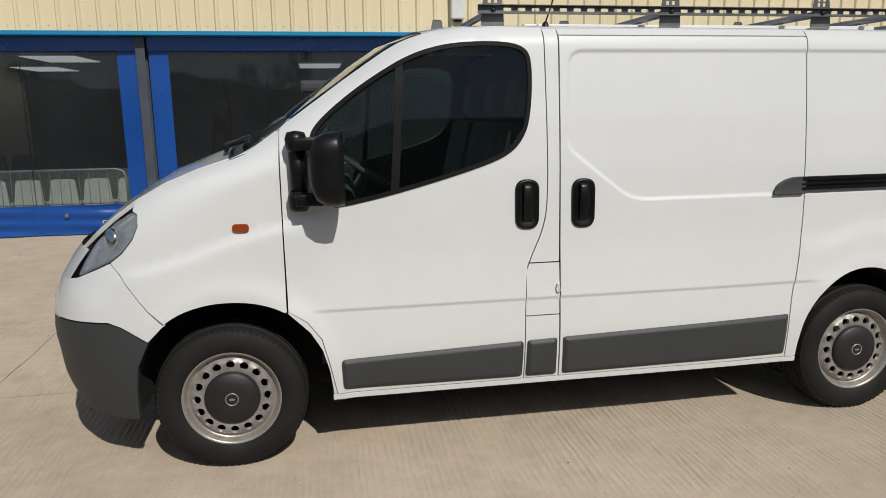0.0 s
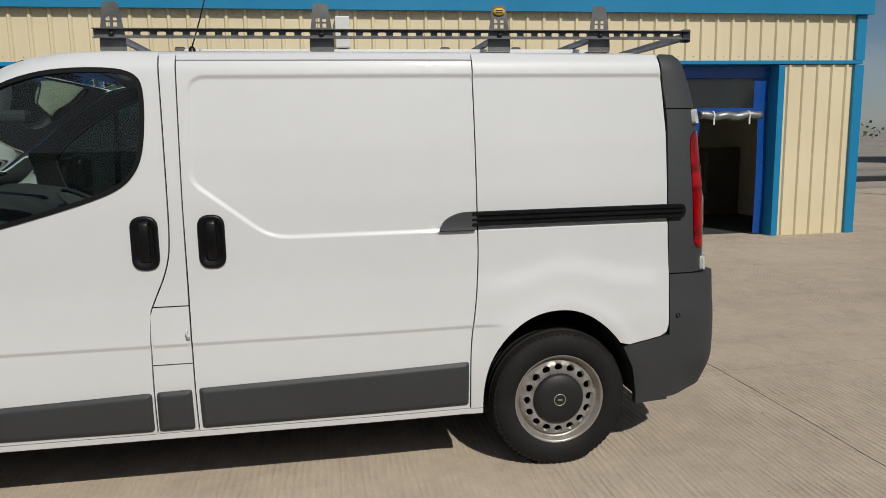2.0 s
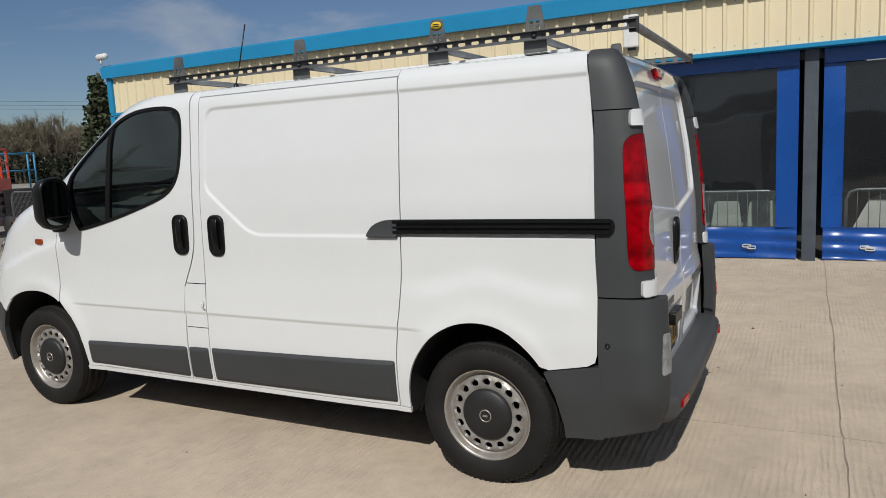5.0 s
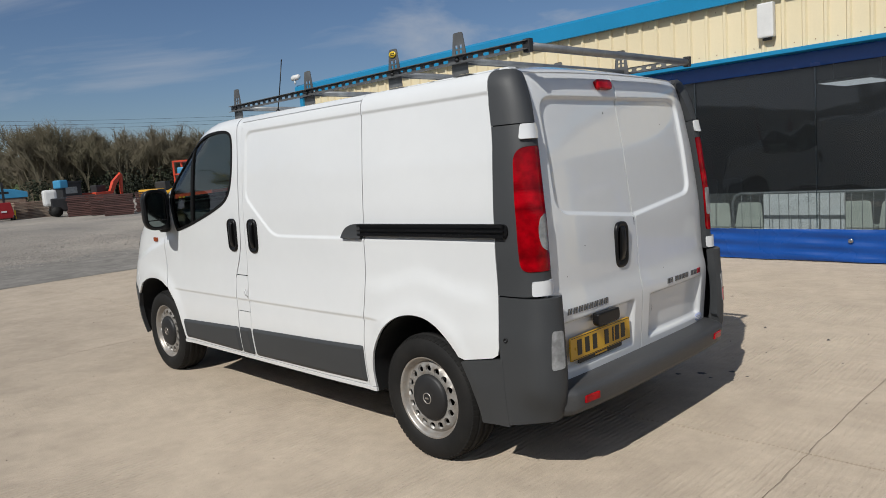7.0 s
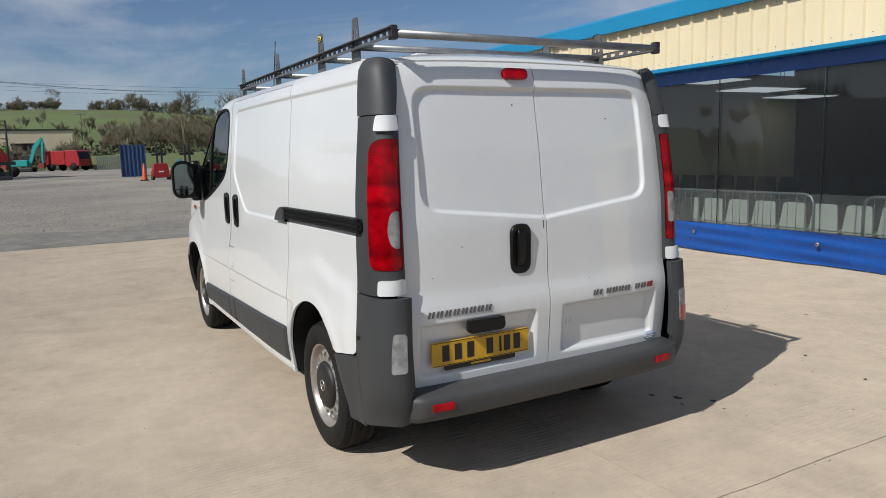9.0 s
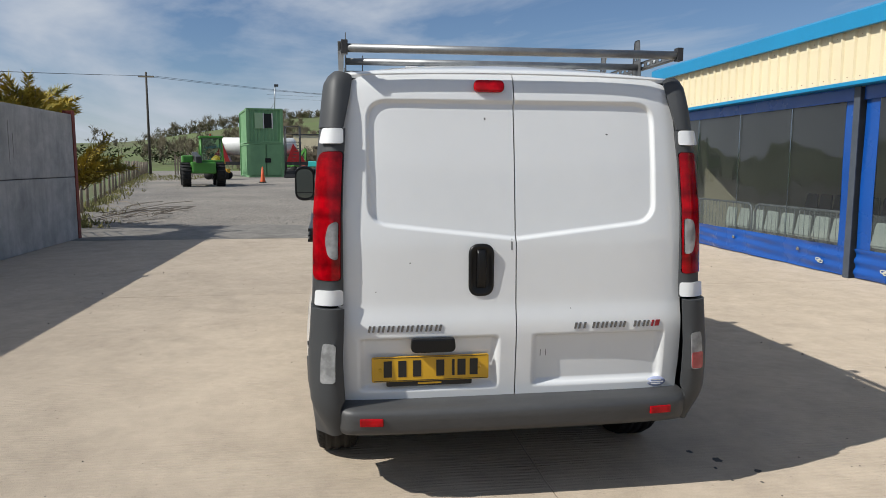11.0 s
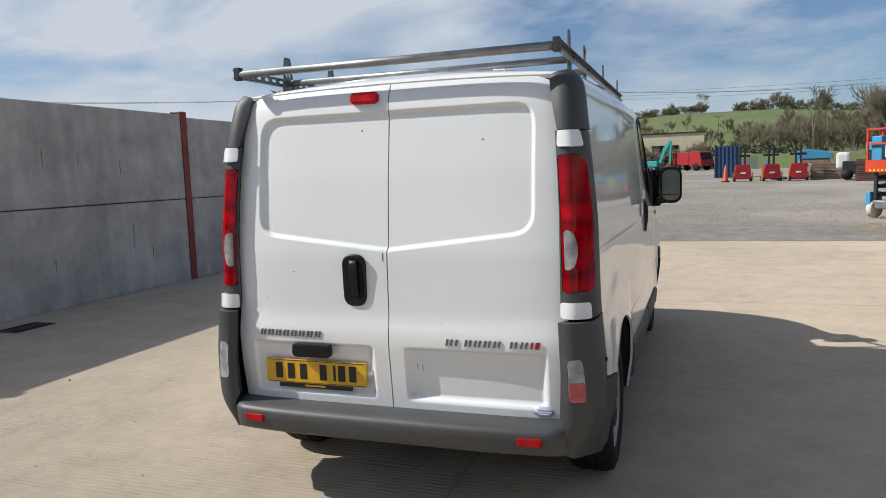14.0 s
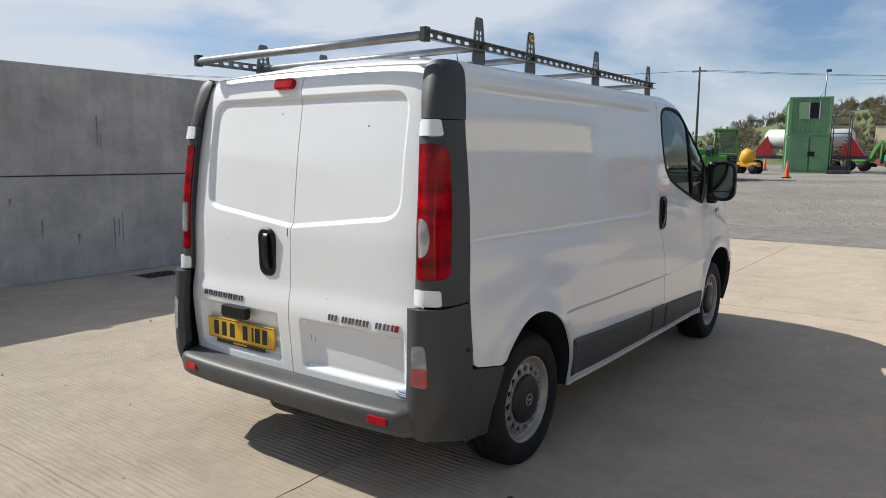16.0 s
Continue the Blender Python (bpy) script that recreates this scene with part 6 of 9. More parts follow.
for sgn in (-1, 1):
    inner = 0.0028
    out = [(sgn * inner, 0.452), (sgn * 0.776, 0.458), (sgn * 0.783, 0.60), (sgn * 0.781, 0.95), (sgn * 0.778, 1.25), (sgn * 0.762, 1.60), (sgn * 0.748, 1.75), (sgn * 0.716, 1.860), (sgn * 0.655, rear_top(0.65)), (sgn * 0.35, rear_top(0.35)), (sgn * inner, rear_top(0))]
    rd = part("rear_door", skin(out, on_rear(), step=0.024, thick=0.02, out=(1, 0, 0), lines=REAR_LINES), M_WHITE, van, "white rear door" if sgn > 0 else "white rear door with the number plate and handle")
    if sgn < 0:
        p0 = on_rear()(-0.158, 1.04)
        grip(rd, Matrix.Translation(p0 + Vector((0.001, 0, 0))) @ Matrix.Rotation(math.pi / 2, 4, "Z") @ Matrix.Rotation(0.03, 4, "X"), 0.112, 0.232)
        # pull handle over the plate
        bm = B()
        ring = rounded([(-0.101, -0.030), (0.101, -0.030), (0.094, 0.032), (-0.094, 0.032)], [0.04, 0.04, 0.01, 0.01], 5)
        fr = Matrix.Translation((2.283, -0.375, 0.717)) @ Matrix.Rotation(math.pi / 2, 4, "Z")
        prism(bm, ring, -0.034, fr, 0.008)
        bmesh.ops.recalc_face_normals(bm, faces=bm.faces)
        part("pull_handle", bm, M_DARK, rd, "black plastic pull handle")
        # number plate with bars for its writing
        bm = B()
        prism(bm, rounded([(-0.26, -0.056), (0.26, -0.056), (0.26, 0.056), (-0.26, 0.056)], 0.008, 3), -0.010, Matrix.Translation((2.262, -0.382, 0.607)) @ Matrix.Rotation(math.pi / 2, 4, "Z"), 0.002)
        bmesh.ops.recalc_face_normals(bm, faces=bm.faces)
        pl = part("number_plate", bm, M_PLATE, rd, "yellow number plate with black bars")
        for y in (-0.572, -0.508, -0.443, -0.340, -0.282, -0.245, -0.190):
            bm = B()
            w = 0.012 if abs(y + 0.282) < 0.001 else 0.036
            box(bm, 2.2720, 2.2735, y - w / 2, y + w / 2, 0.572, 0.645)
            part("plate_bar", bm, M_INK, pl)
        for y in (-0.605, -0.165):
            bm = B()
            lathe(bm, [(0, 0.008), (0.003, 0.006), (0.004, 0)], (2.2722, y, 0.607), (1, 0, 0), 12)
            part("plate_screw", bm, M_PLATE, pl)
        bm = B()
        for a, b, c, d in ((-0.634, -0.130, 0.657, 0.6595), (-0.634, -0.130, 0.5545, 0.557)):
            box(bm, 2.2720, 2.2732, a, b, c, d)
        part("plate_border", bm, M_INK, pl)
        bm = B()
        prism(bm, rounded([(-0.19, -0.012), (0.19, -0.012), (0.19, 0.012), (-0.19, 0.012)], 0.006, 3), -0.006, Matrix.Translation((2.262, -0.388, 0.541)) @ Matrix.Rotation(math.pi / 2, 4, "Z"))
        bmesh.ops.recalc_face_normals(bm, faces=bm.faces)
        hold = part("plate_holder", bm, M_INK, rd, "black plate holder with a yellow bar")
        bm = B()
        box(bm, 2.2680, 2.2690, -0.44, -0.335, 0.537, 0.545)
        part("printed_bar", bm, M_PLATE, hold)
        badges = [(-0.655 + i * 0.0415, 0.030, M_BADGE) for i in range(8)]
    else:
        badges = [(0.268 + i * 0.042, 0.031 if i != 1 else 0.010, M_BADGE) for i in range(6)] + [(0.548, 0.032, M_BADGE), (0.592, 0.032, M_BADGE), (0.634, 0.030, M_BADGE_RED), (0.662, 0.010, M_BADGE_RED)]
        bm = B()
        lathe(bm, [(0, 0.046), (0.0015, 0.046), (0.0015, 0)], (on_rear(0.001)(0.676, 0.497)), (1, 0, 0), 24)
        for v in bm.verts:
            v.co.z = 0.499 + (v.co.z - 0.497) * 0.5
        st = part("round_sticker", bm, M_STICKER, rd, "small oval blue and white sticker")
        for dz, w in ((0.008, 0.05), (-0.003, 0.07), (-0.012, 0.045)):
            bm = B()
            q = on_rear(0.003)(0.676, 0.499 + dz)
            box(bm, q.x, q.x + 0.0008, 0.676 - w / 2, 0.676 + w / 2, 0.497 + dz, 0.501 + dz)
            part("printed_bar", bm, M_PLASTIC_WHITE, st)
    for y, w, mt in badges:
        # slim raised bars in place of the lettering
        z = 0.792 if sgn < 0 else 0.783
        for k in ((0.0, 0.62) if w > 0.02 else (0.0,)):
            bm = B()
            yb, wb = y + k * w, min(w, 0.0095)
            q = on_rear(0.0)(yb + wb / 2, z)
            prism(bm, [(yb - 0.003, z - 0.015), (yb + wb - 0.003, z - 0.015), (yb + wb + 0.003, z + 0.013), (yb + 0.003, z + 0.013)], -0.007, Matrix.Translation((q.x - 0.002, 0, 0)) @ Matrix.Rotation(math.pi / 2, 4, "Z"), 0.0015)
            bmesh.ops.recalc_face_normals(bm, faces=bm.faces)
            part("badge_bar", bm, mt, rd)
for y, z, w, h in ((-0.47, 1.075, 0.008, 0.004), (-0.13, 1.70, 0.007, 0.010), (0.43, 1.635, 0.010, 0.006), (-0.02, 1.15, 0.006, 0.05), (-0.62, 0.95, 0.005, 0.005), (0.25, 0.86, 0.005, 0.004), (0.12, 0.655, 0.003, 0.03), (0.145, 0.655, 0.003, 0.03)):
    ol = rounded([(y - w / 2, z - h / 2), (y + w / 2, z - h / 2), (y + w / 2, z + h / 2), (y - w / 2, z + h / 2)], 0.0012, 2)
    part("paint_chip", skin(ol, on_rear(0.0008), step=0.02, thick=0, out=(1, 0, 0)), M_RACK, van)
part("door_seal", skin([(-0.02, 0.47), (0.02, 0.47), (0.02, 1.89), (-0.02, 1.89)], on_rear(-0.028), step=0.06, thick=0.01, out=(1, 0, 0)), M_SEAM, van)
part("rear_lining", skin([(-0.80, 0.45), (0.80, 0.45), (0.80, 1.6), (0.74, 1.87), (-0.74, 1.87), (-0.80, 1.6)], on_rear(-0.060), step=0.1, thick=0, out=(1, 0, 0)), M_SEAM, van)
# high brake lamp
bm = B()
q = on_rear(0.0)(-0.112, 1.838)
ring = rounded([(-0.068, -0.026), (0.068, -0.026), (0.068, 0.026), (-0.068, 0.026)], 0.024, 5)
prism(bm, ring, -0.026, Matrix.Translation((q.x - 0.004, q.y, q.z)) @ Matrix.Rotation(-0.25, 4, "Y") @ Matrix.Rotation(math.pi / 2, 4, "Z"), 0.007)
bmesh.ops.recalc_face_normals(bm, faces=bm.faces)
part("high_brake_lamp", bm, M_RED, van, "small red high brake lamp", smooth=True)
# rear step bumper
bm = B()
prof = [(2.20, 0.470), (2.30, 0.469), (2.355, 0.465), (2.380, 0.459), (2.393, 0.449), (2.398, 0.436), (2.396, 0.410), (2.388, 0.372), (2.382, 0.357), (2.366, 0.344), (2.345, 0.338), (2.20, 0.332)]
rows = []
for k in np.linspace(-1, 1, 33):
    y = 0.792 * math.copysign(abs(k) ** 0.75, k)
    pull = -0.034 * abs(k) ** 3 - 0.05 * max(abs(k) - 0.93, 0) / 0.07
    rows.append([bm.verts.new((x + (pull if x > 2.25 else 0), y, z)) for x, z in prof])
for a, b in zip(rows, rows[1:]):
    for i in range(len(prof) - 1):
        bm.faces.new((a[i], a[i + 1], b[i + 1], b[i])).smooth = True
    bm.edges.get((a[7], b[7])).smooth = False
bm.faces.new(rows[0])
bm.faces.new(rows[-1])
bmesh.ops.recalc_face_normals(bm, faces=bm.faces)
rb = part("rear_bumper", bm, M_STEP, van, "scuffed grey plastic step bumper with a worn top")
for y in (-0.648, 0.642):
    bm = B()
    box(bm, -0.04, 0.001, -0.05, 0.05, 0.393, 0.427, 0.004, Matrix.Translation((2.3945 - 0.034 * (abs(y) / 0.792) ** 4, y, 0)) @ Matrix.Rotation(math.copysign(0.095, y), 4, "Z") @ Matrix.Rotation(0.02, 4, "Y"))
    part("reflector", bm, M_RED, rb, "small red reflector")

# wheels
def wheel(x, sgn):
    w = part("wheel", tyre_mesh(x, sgn), M_TYRE, van, "black tyre on a silver steel wheel")
    yf = sgn * 0.897
    bm = B()
    d = (0, sgn, 0)
    c = (x, 0, 0.322)
    lathe(bm, [(0.80, 0.203), (0.875, 0.213), (0.892, 0.218), (0.895, 0.212), (0.886, 0.203), (0.868, 0.196), (0.852, 0.186), (0.862, 0.180)], c, d, 48)
    rim = part("rim", bm, M_STEEL, w, "worn silver steel rim")
    # disc with sixteen holes
    loops = [[(math.cos(t) * 0.183, math.sin(t) * 0.183) for t in (2 * math.pi * k / 64 for k in range(64))]]
    holes = []
    for i in range(16):
        a = 2 * math.pi * i / 16
        holes.append([(math.cos(a) * 0.153 + 0.0192 * math.cos(t), math.sin(a) * 0.153 + 0.0192 * math.sin(t)) for t in (2 * math.pi * k / 12 for k in range(12))])
    def dish(u, v):
        r = math.hypot(u, v)
        return Vector((x + u, sgn * (0.860 + 0.018 * (1 - smooth(0.165, 0.184, r)) - 0.006 * (1 - smooth(0.115, 0.135, r))), 0.322 + v))
    part("wheel_disc", skin(loops[0], dish, holes, 0.016, 0.012, d), M_DISC, w, "silver steel disc with round holes")
    bm = B()
    lathe(bm, [(0.868, 0.121), (0.884, 0.120), (0.895, 0.109), (0.901, 0.055), (0.902, 0)], c, d, 40)
    cap = part("hub_cap", bm, M_CAP, w, "black plastic hub cap")
    bm = B()
    lathe(bm, [(0.899, 0.030), (0.9045, 0.029), (0.9045, 0.0255), (0.9005, 0.0245)], c, d, 24)
    box(bm, x - 0.011, x + 0.011, min(yf * 1.002, yf * 1.01), max(yf * 1.002, yf * 1.01), 0.318, 0.326)
    part("hub_emblem", bm, M_STEEL, cap, "small round chrome emblem")
    bm = B()
    lathe(bm, [(0.70, 0.20), (0.70, 0.0)], c, d, 32)
    lathe(bm, [(0.72, 0.135), (0.74, 0.135), (0.74, 0)], c, d, 32)
    # near-black ring close behind the holes, standing in for shade inside the wheel
    lathe(bm, [(0.825, 0.183), (0.825, 0.10)], c, d, 32)
    part("drum_and_hole_shade", bm, M_SEAM, w)


def tyre_mesh(x, sgn):
    bm = B()
    prof = [(0.700, 0.205), (0.690, 0.24), (0.694, 0.285), (0.708, 0.313), (0.724, 0.3225), (0.80, 0.327), (0.876, 0.3225), (0.892, 0.314), (0.905, 0.288), (0.910, 0.255), (0.903, 0.228), (0.893, 0.212), (0.88, 0.205)]
    lathe(bm, prof, (x, 0, 0.322), (0, sgn, 0), 72)
    # tread blocks at the shoulders and three ribs
    for a in range(72):
        t0, t1 = 2 * math.pi * a / 72, 2 * math.pi * (a + 0.62) / 72
        for y0, y1, r0, r1 in ((0.868, 0.895, 0.3262, 0.3155), (0.705, 0.732, 0.3155, 0.3262)):
            vs = []
            for t in (t0, t1):
                for yy, r in ((y0, r0), (y1, r1)):
                    for q in (r - 0.008, r):
                        vs.append(bm.verts.new((x + q * math.cos(t), sgn * yy, 0.322 + q * math.sin(t))))
            for q in ((1, 3, 7, 5), (0, 1, 5, 4), (2, 6, 7, 3), (0, 2, 3, 1), (4, 5, 7, 6)):
                bm.faces.new([vs[i] for i in q])
    for y in (0.755, 0.80, 0.845):
        lathe(bm, [(y - 0.015, 0.322), (y - 0.015, 0.3305), (y + 0.015, 0.3305), (y + 0.015, 0.322)], (x, 0, 0.322), (0, sgn, 0), 72)
    # stands flat where it meets the ground
    for v in bm.verts:
        v.co.z = max(v.co.z, 0.001)
    bmesh.ops.recalc_face_normals(bm, faces=bm.faces)
    return bm


for x in (-1.549, 1.549):
    for s in (-1, 1):
        wheel(x, s)

# underside
bm = B()
box(bm, -1.12, 1.18, -0.84, 0.84, 0.27, 0.33, 0.02)
box(bm, -2.2, -1.95, -0.7, 0.7, 0.24, 0.32, 0.02)
box(bm, -2.0, -1.1, -0.56, 0.56, 0.24, 0.9, 0.02)
box(bm, 1.15, 1.95, -0.56, 0.56, 0.38, 0.44, 0.02)
box(bm, 1.93, 2.21, -0.80, 0.80, 0.36, 0.47, 0.02)
part("underbody", bm, M_SEAM, van)
bm = B()
tube(bm, (1.549, -0.72, 0.322), (1.549, 0.72, 0.322), 0.045, 10)
tube(bm, (-1.549, -0.72, 0.322), (-1.549, 0.72, 0.322), 0.04, 10)
part("axle", bm, M_SEAM, van)
bm = B()
lathe(bm, [(0, 0), (0, 0.085), (0.5, 0.085), (0.5, 0)], (0.35, -0.35, 0.27), (1, 0, 0), 16)
bent(bm, [(0.85, -0.35, 0.27), (1.1, -0.4, 0.27), (1.18, -0.52, 0.25), (1.2, -0.70, 0.24)], 0.025, 8)
part("exhaust", bm, M_DARKMETAL, van)

# inside of the cab
bm = B()
box(bm, -0.12, -0.09, -0.84, 0.84, 0.33, 1.86)
part("bulkhead", bm, M_INSIDE, van)
bm = B()
box(bm, -1.15, -0.12, -0.86, 0.86, 0.44, 0.52)
part("cab_floor", bm, M_INSIDE, van)
bm = B()
rows = []
for x, z in ((-1.42, 1.30), (-1.30, 1.30), (-1.10, 1.27), (-0.98, 1.20), (-0.93, 1.08), (-0.98, 0.95), (-1.10, 0.60)):
    rows.append([bm.verts.new((x + 0.02 * math.cos(y * 5), y, z + 0.015 * math.cos(y * 7))) for y in np.linspace(-0.84, 0.84, 13)])
for a, b in zip(rows, rows[1:]):
    for i in range(12):
        bm.faces.new((a[i], a[i + 1], b[i + 1], b[i])).smooth = True
bmesh.ops.recalc_face_normals(bm, faces=bm.faces)
part("dashboard", bm, M_INSIDE, van, "dark grey dashboard")
bm = B()
n = 28
ax = Vector((0.55, 0, 0.83)).normalized()
side = Vector((0, 1, 0))
up = ax.cross(side)
c = Vector((-0.83, 0.42, 1.19))
bent(bm, [c + 0.185 * (math.cos(t) * side + math.sin(t) * up) for t in (2 * math.pi * k / n for k in range(n + 1))], 0.015, 8)
for t in (0.3, math.pi - 0.3, 1.5 * math.pi):
    tube(bm, c - ax * 0.02, c + 0.18 * (math.cos(t) * side + math.sin(t) * up), 0.016, 6)
tube(bm, c - ax * 0.22, c, 0.04, 10)
lathe(bm, [(0, 0.06), (0.015, 0.055), (0.02, 0)], c - ax * 0.015, ax, 16)
part("steering_wheel", bm, M_INSIDE, van)


def seat(y, w):
    bm = B()
    box(bm, -0.78, -0.30, y - w / 2, y + w / 2, 0.78, 0.92, 0.04)
    m = Matrix.Translation((-0.30, y, 0.88)) @ Matrix.Rotation(radians(12), 4, "Y")
    box(bm, -0.08, 0.06, -w / 2, w / 2, 0.0, 0.62, 0.045, m)
    st = part("seat", bm, M_SEAT, van, "dark grey cloth seat")
    for hy in ((-w / 4, w / 4) if w > 0.7 else (0,)):
        bm = B()
        m = Matrix.Translation((-0.17, y + hy, 1.50)) @ Matrix.Rotation(radians(8), 4, "Y")
        box(bm, -0.05, 0.045, -0.13, 0.13, 0.02, 0.20, 0.04, m)
        part("headrest", bm, M_SEAT, st)
    bm = B()
    box(bm, -0.74, -0.34, y - w / 2 + 0.05, y + w / 2 - 0.05, 0.52, 0.78)
    part("seat_base", bm, M_INSIDE, st)


seat(0.42, 0.50)
seat(-0.36, 0.86)
bm = B()
box(bm, -1.2, -0.95, -0.06, 0.03, 1.66, 1.72, 0.02)
part("inner_mirror", bm, M_INSIDE, van)

# ---- roof rack ----
rack = thing("roof_rack", "grey steel roof rack with slotted rails and a rear roller", "roof rack", at=(0, 0, 0))
RACK_Y, POST_X = 0.745, (-0.33, 0.523, 1.31, 1.782)
for sgn in (-1, 1):
    y = sgn * RACK_Y
    slots, x = [], -0.33
    while x < 2.17:
        if all(abs(x - p) > 0.035 for p in POST_X):
            slots.append(rounded([(x - 0.0185, 1.986), (x + 0.0185, 1.986), (x + 0.0185, 2.001), (x - 0.0185, 2.001)], 0.007, 3))
        x += 0.0655
    bm = skin([(-0.40, 1.974), (2.215, 1.974), (2.215, 2.012), (-0.40, 2.012)], lambda u, v: Vector((u, y, v)), slots, 0.05, 0.0035, (0, sgn, 0))
    rail = part("side_rail", bm, M_RACK, rack, "slotted steel side rail")
    for z in (1.9735, 2.0095):
        bm = B()
        box(bm, -0.40, 2.215, min(y, y + sgn * 0.022), max(y, y + sgn * 0.022), z, z + 0.003)
        part("rail_flange", bm, M_RACK, rail)
    for i, px in enumerate(POST_X):
        quads = []
        for r in range(3):
            for cidx in (-1, 1):
                hx, hz = px + cidx * 0.014, 2.055 - r * 0.024
                if i == 2 and r == 0:
                    pass
                quads.append([(hx - 0.008, hz - 0.0085), (hx + 0.008, hz - 0.0085), (hx + 0.008, hz + 0.0085), (hx - 0.008, hz + 0.0085)])
        ol = rounded([(px - 0.053, 1.925), (px + 0.053, 1.925), (px + 0.050, 1.985), (px + 0.030, 2.122), (px - 0.030, 2.122), (px - 0.050, 1.985)], [0.002, 0.002, 0.01, 0.012, 0.012, 0.01], 3)
        post = part("load_stop", skin(ol, lambda u, v: Vector((u, y - sgn * 0.012, v)), quads[:4], 0.04, 0.004, (0, sgn, 0)), M_RACK, rack, "tapered steel load stop with square holes")
        bm = B()
        box(bm, px - 0.05, px + 0.05, min(y - sgn * 0.012, y - sgn * 0.075), max(y - sgn * 0.012, y - sgn * 0.075), 1.918, 1.9235)
        tube(bm, (px, y - sgn * 0.045, 1.90), (px, y - sgn * 0.045, 1.919), 0.03, 10)
        part("roof_foot", bm, M_RACK, post)
        bm = B()
        lathe(bm, [(0, 0.012), (0.008, 0.011), (0.010, 0)], (px, y + sgn * 0.001, 1.993), (0, sgn, 0), 6)
        part("bolt", bm, M_DARKMETAL, post)
        if i == 2:
            bm = B()
            lathe(bm, [(0, 0.027), (0.0012, 0.027), (0.0012, 0)], (px, y - sgn * 0.0075, 2.096), (0, sgn, 0), 24)
            for v in bm.verts:
                v.co.z = 2.094 + (v.co.z - 2.096) * 0.62
            lb = part("oval_label", bm, M_LABEL, post, "yellow oval label with dark bars")
            for dz in (0.005, -0.004):
                bm = B()
                box(bm, px - 0.016, px + 0.016, min(y - sgn * 0.0058, y - sgn * 0.005), max(y - sgn * 0.0058, y - sgn * 0.005), 2.092 + dz, 2.096 + dz)
                part("printed_bar", bm, M_INK, lb)
    bm = B()
    box(bm, 2.185, 2.222, min(y - 0.008, y + 0.02), max(y - 0.008, y + 0.02), 1.962, 2.020, 0.003)
    part("roller_bracket", bm, M_DARKMETAL, rack)
for px in POST_X:
    bm = B()
    tube(bm, (px, -RACK_Y + 0.01, 1.990), (px, RACK_Y - 0.01, 1.990), 0.0165, 12)
    part("cross_bar", bm, M_GALV, rack, "galvanised cross bar")
bm = B()
tube(bm, (2.203, -RACK_Y + 0.01, 1.988), (2.203, RACK_Y - 0.01, 1.988), 0.0185, 14)
part("rear_roller", bm, M_GALV, rack, "galvanised rear roller tube")
aerial = thing("aerial", "thin black whip aerial on the van roof", "aerial", at=(-0.04, -0.60, 1.93))
bm = B()
lathe(bm, [(0, 0.018), (0.02, 0.014), (0.03, 0.006), (0.03, 0)], (0, 0, 0), (0, 0, 1), 12)
part("base", bm, M_DARK, aerial)
bm = B()
bent(bm, [(0, 0, 0.025), (0.04, 0, 0.14), (0.10, 0, 0.34)], 0.0035, 6)
part("rod", bm, M_DARK, aerial)

# ---- the yard beyond: hill, woods, fences ----
def hill_height(az, d):
    """Land behind the yard: az in degrees from -x towards +y."""
    crest = float(np.interp(az, (-60, -30, -22, -15, -11, -5, 0, 6, 12, 18, 24, 32, 60), (3, 6, 8, 9.6, 13, 19, 20.3, 20, 17, 11, 7, 5, 3)))
    ramp = float(np.interp(d, (116, 124, 150, 210, 300, 420), (0, 0.07, 0.14, 0.45, 1.0, 1.05)))
    return 0.45 + crest * ramp


bm = B()
rows = []
azs = np.arange(-62, 63, 2.0)
for d in (112, 122, 135, 150, 170, 195, 220, 250, 280, 300, 330, 380, 460):
    row = []
    for az in azs:
        a = radians(az)
        h = hill_height(az, d) + 0.5 * noise.noise(Vector((d * 0.02, az * 0.2, 3))) * (d > 130) - (0.6 if d < 115 else 0)
        row.append(bm.verts.new((5 - d * math.cos(a), d * math.sin(a), h)))
    rows.append(row)
for r0, r1 in zip(rows, rows[1:]):
    for i in range(len(azs) - 1):
        bm.faces.new((r0[i], r0[i + 1], r1[i + 1], r1[i])).smooth = True
bmesh.ops.recalc_face_normals(bm, faces=bm.faces)
single("hillside", bm, M_GRASS, "rounded green hillside behind the yard", "hill", kind="structure")
# the field beyond the post fence
bm = B()
fx = [-11.5, -20, -35, -55, -80, -115]
rows = []
for i, x in enumerate(fx):
    edge_y = -7.4 + (x + 12) * 0.225
    rows.append([bm.verts.new((x, edge_y - o, rise(x) + 0.03 + 0.012 * o * (1 if x < -30 else 0.3))) for o in (0, 3, 8, 20, 45, 90)])
for r0, r1 in zip(rows, rows[1:]):
    for i in range(5):
        bm.faces.new((r0[i], r0[i + 1], r1[i + 1], r1[i])).smooth = True
bmesh.ops.recalc_face_normals(bm, faces=bm.faces)
single("field", bm, M_GRASS, "green grass field behind the post fence", "field", kind="structure")


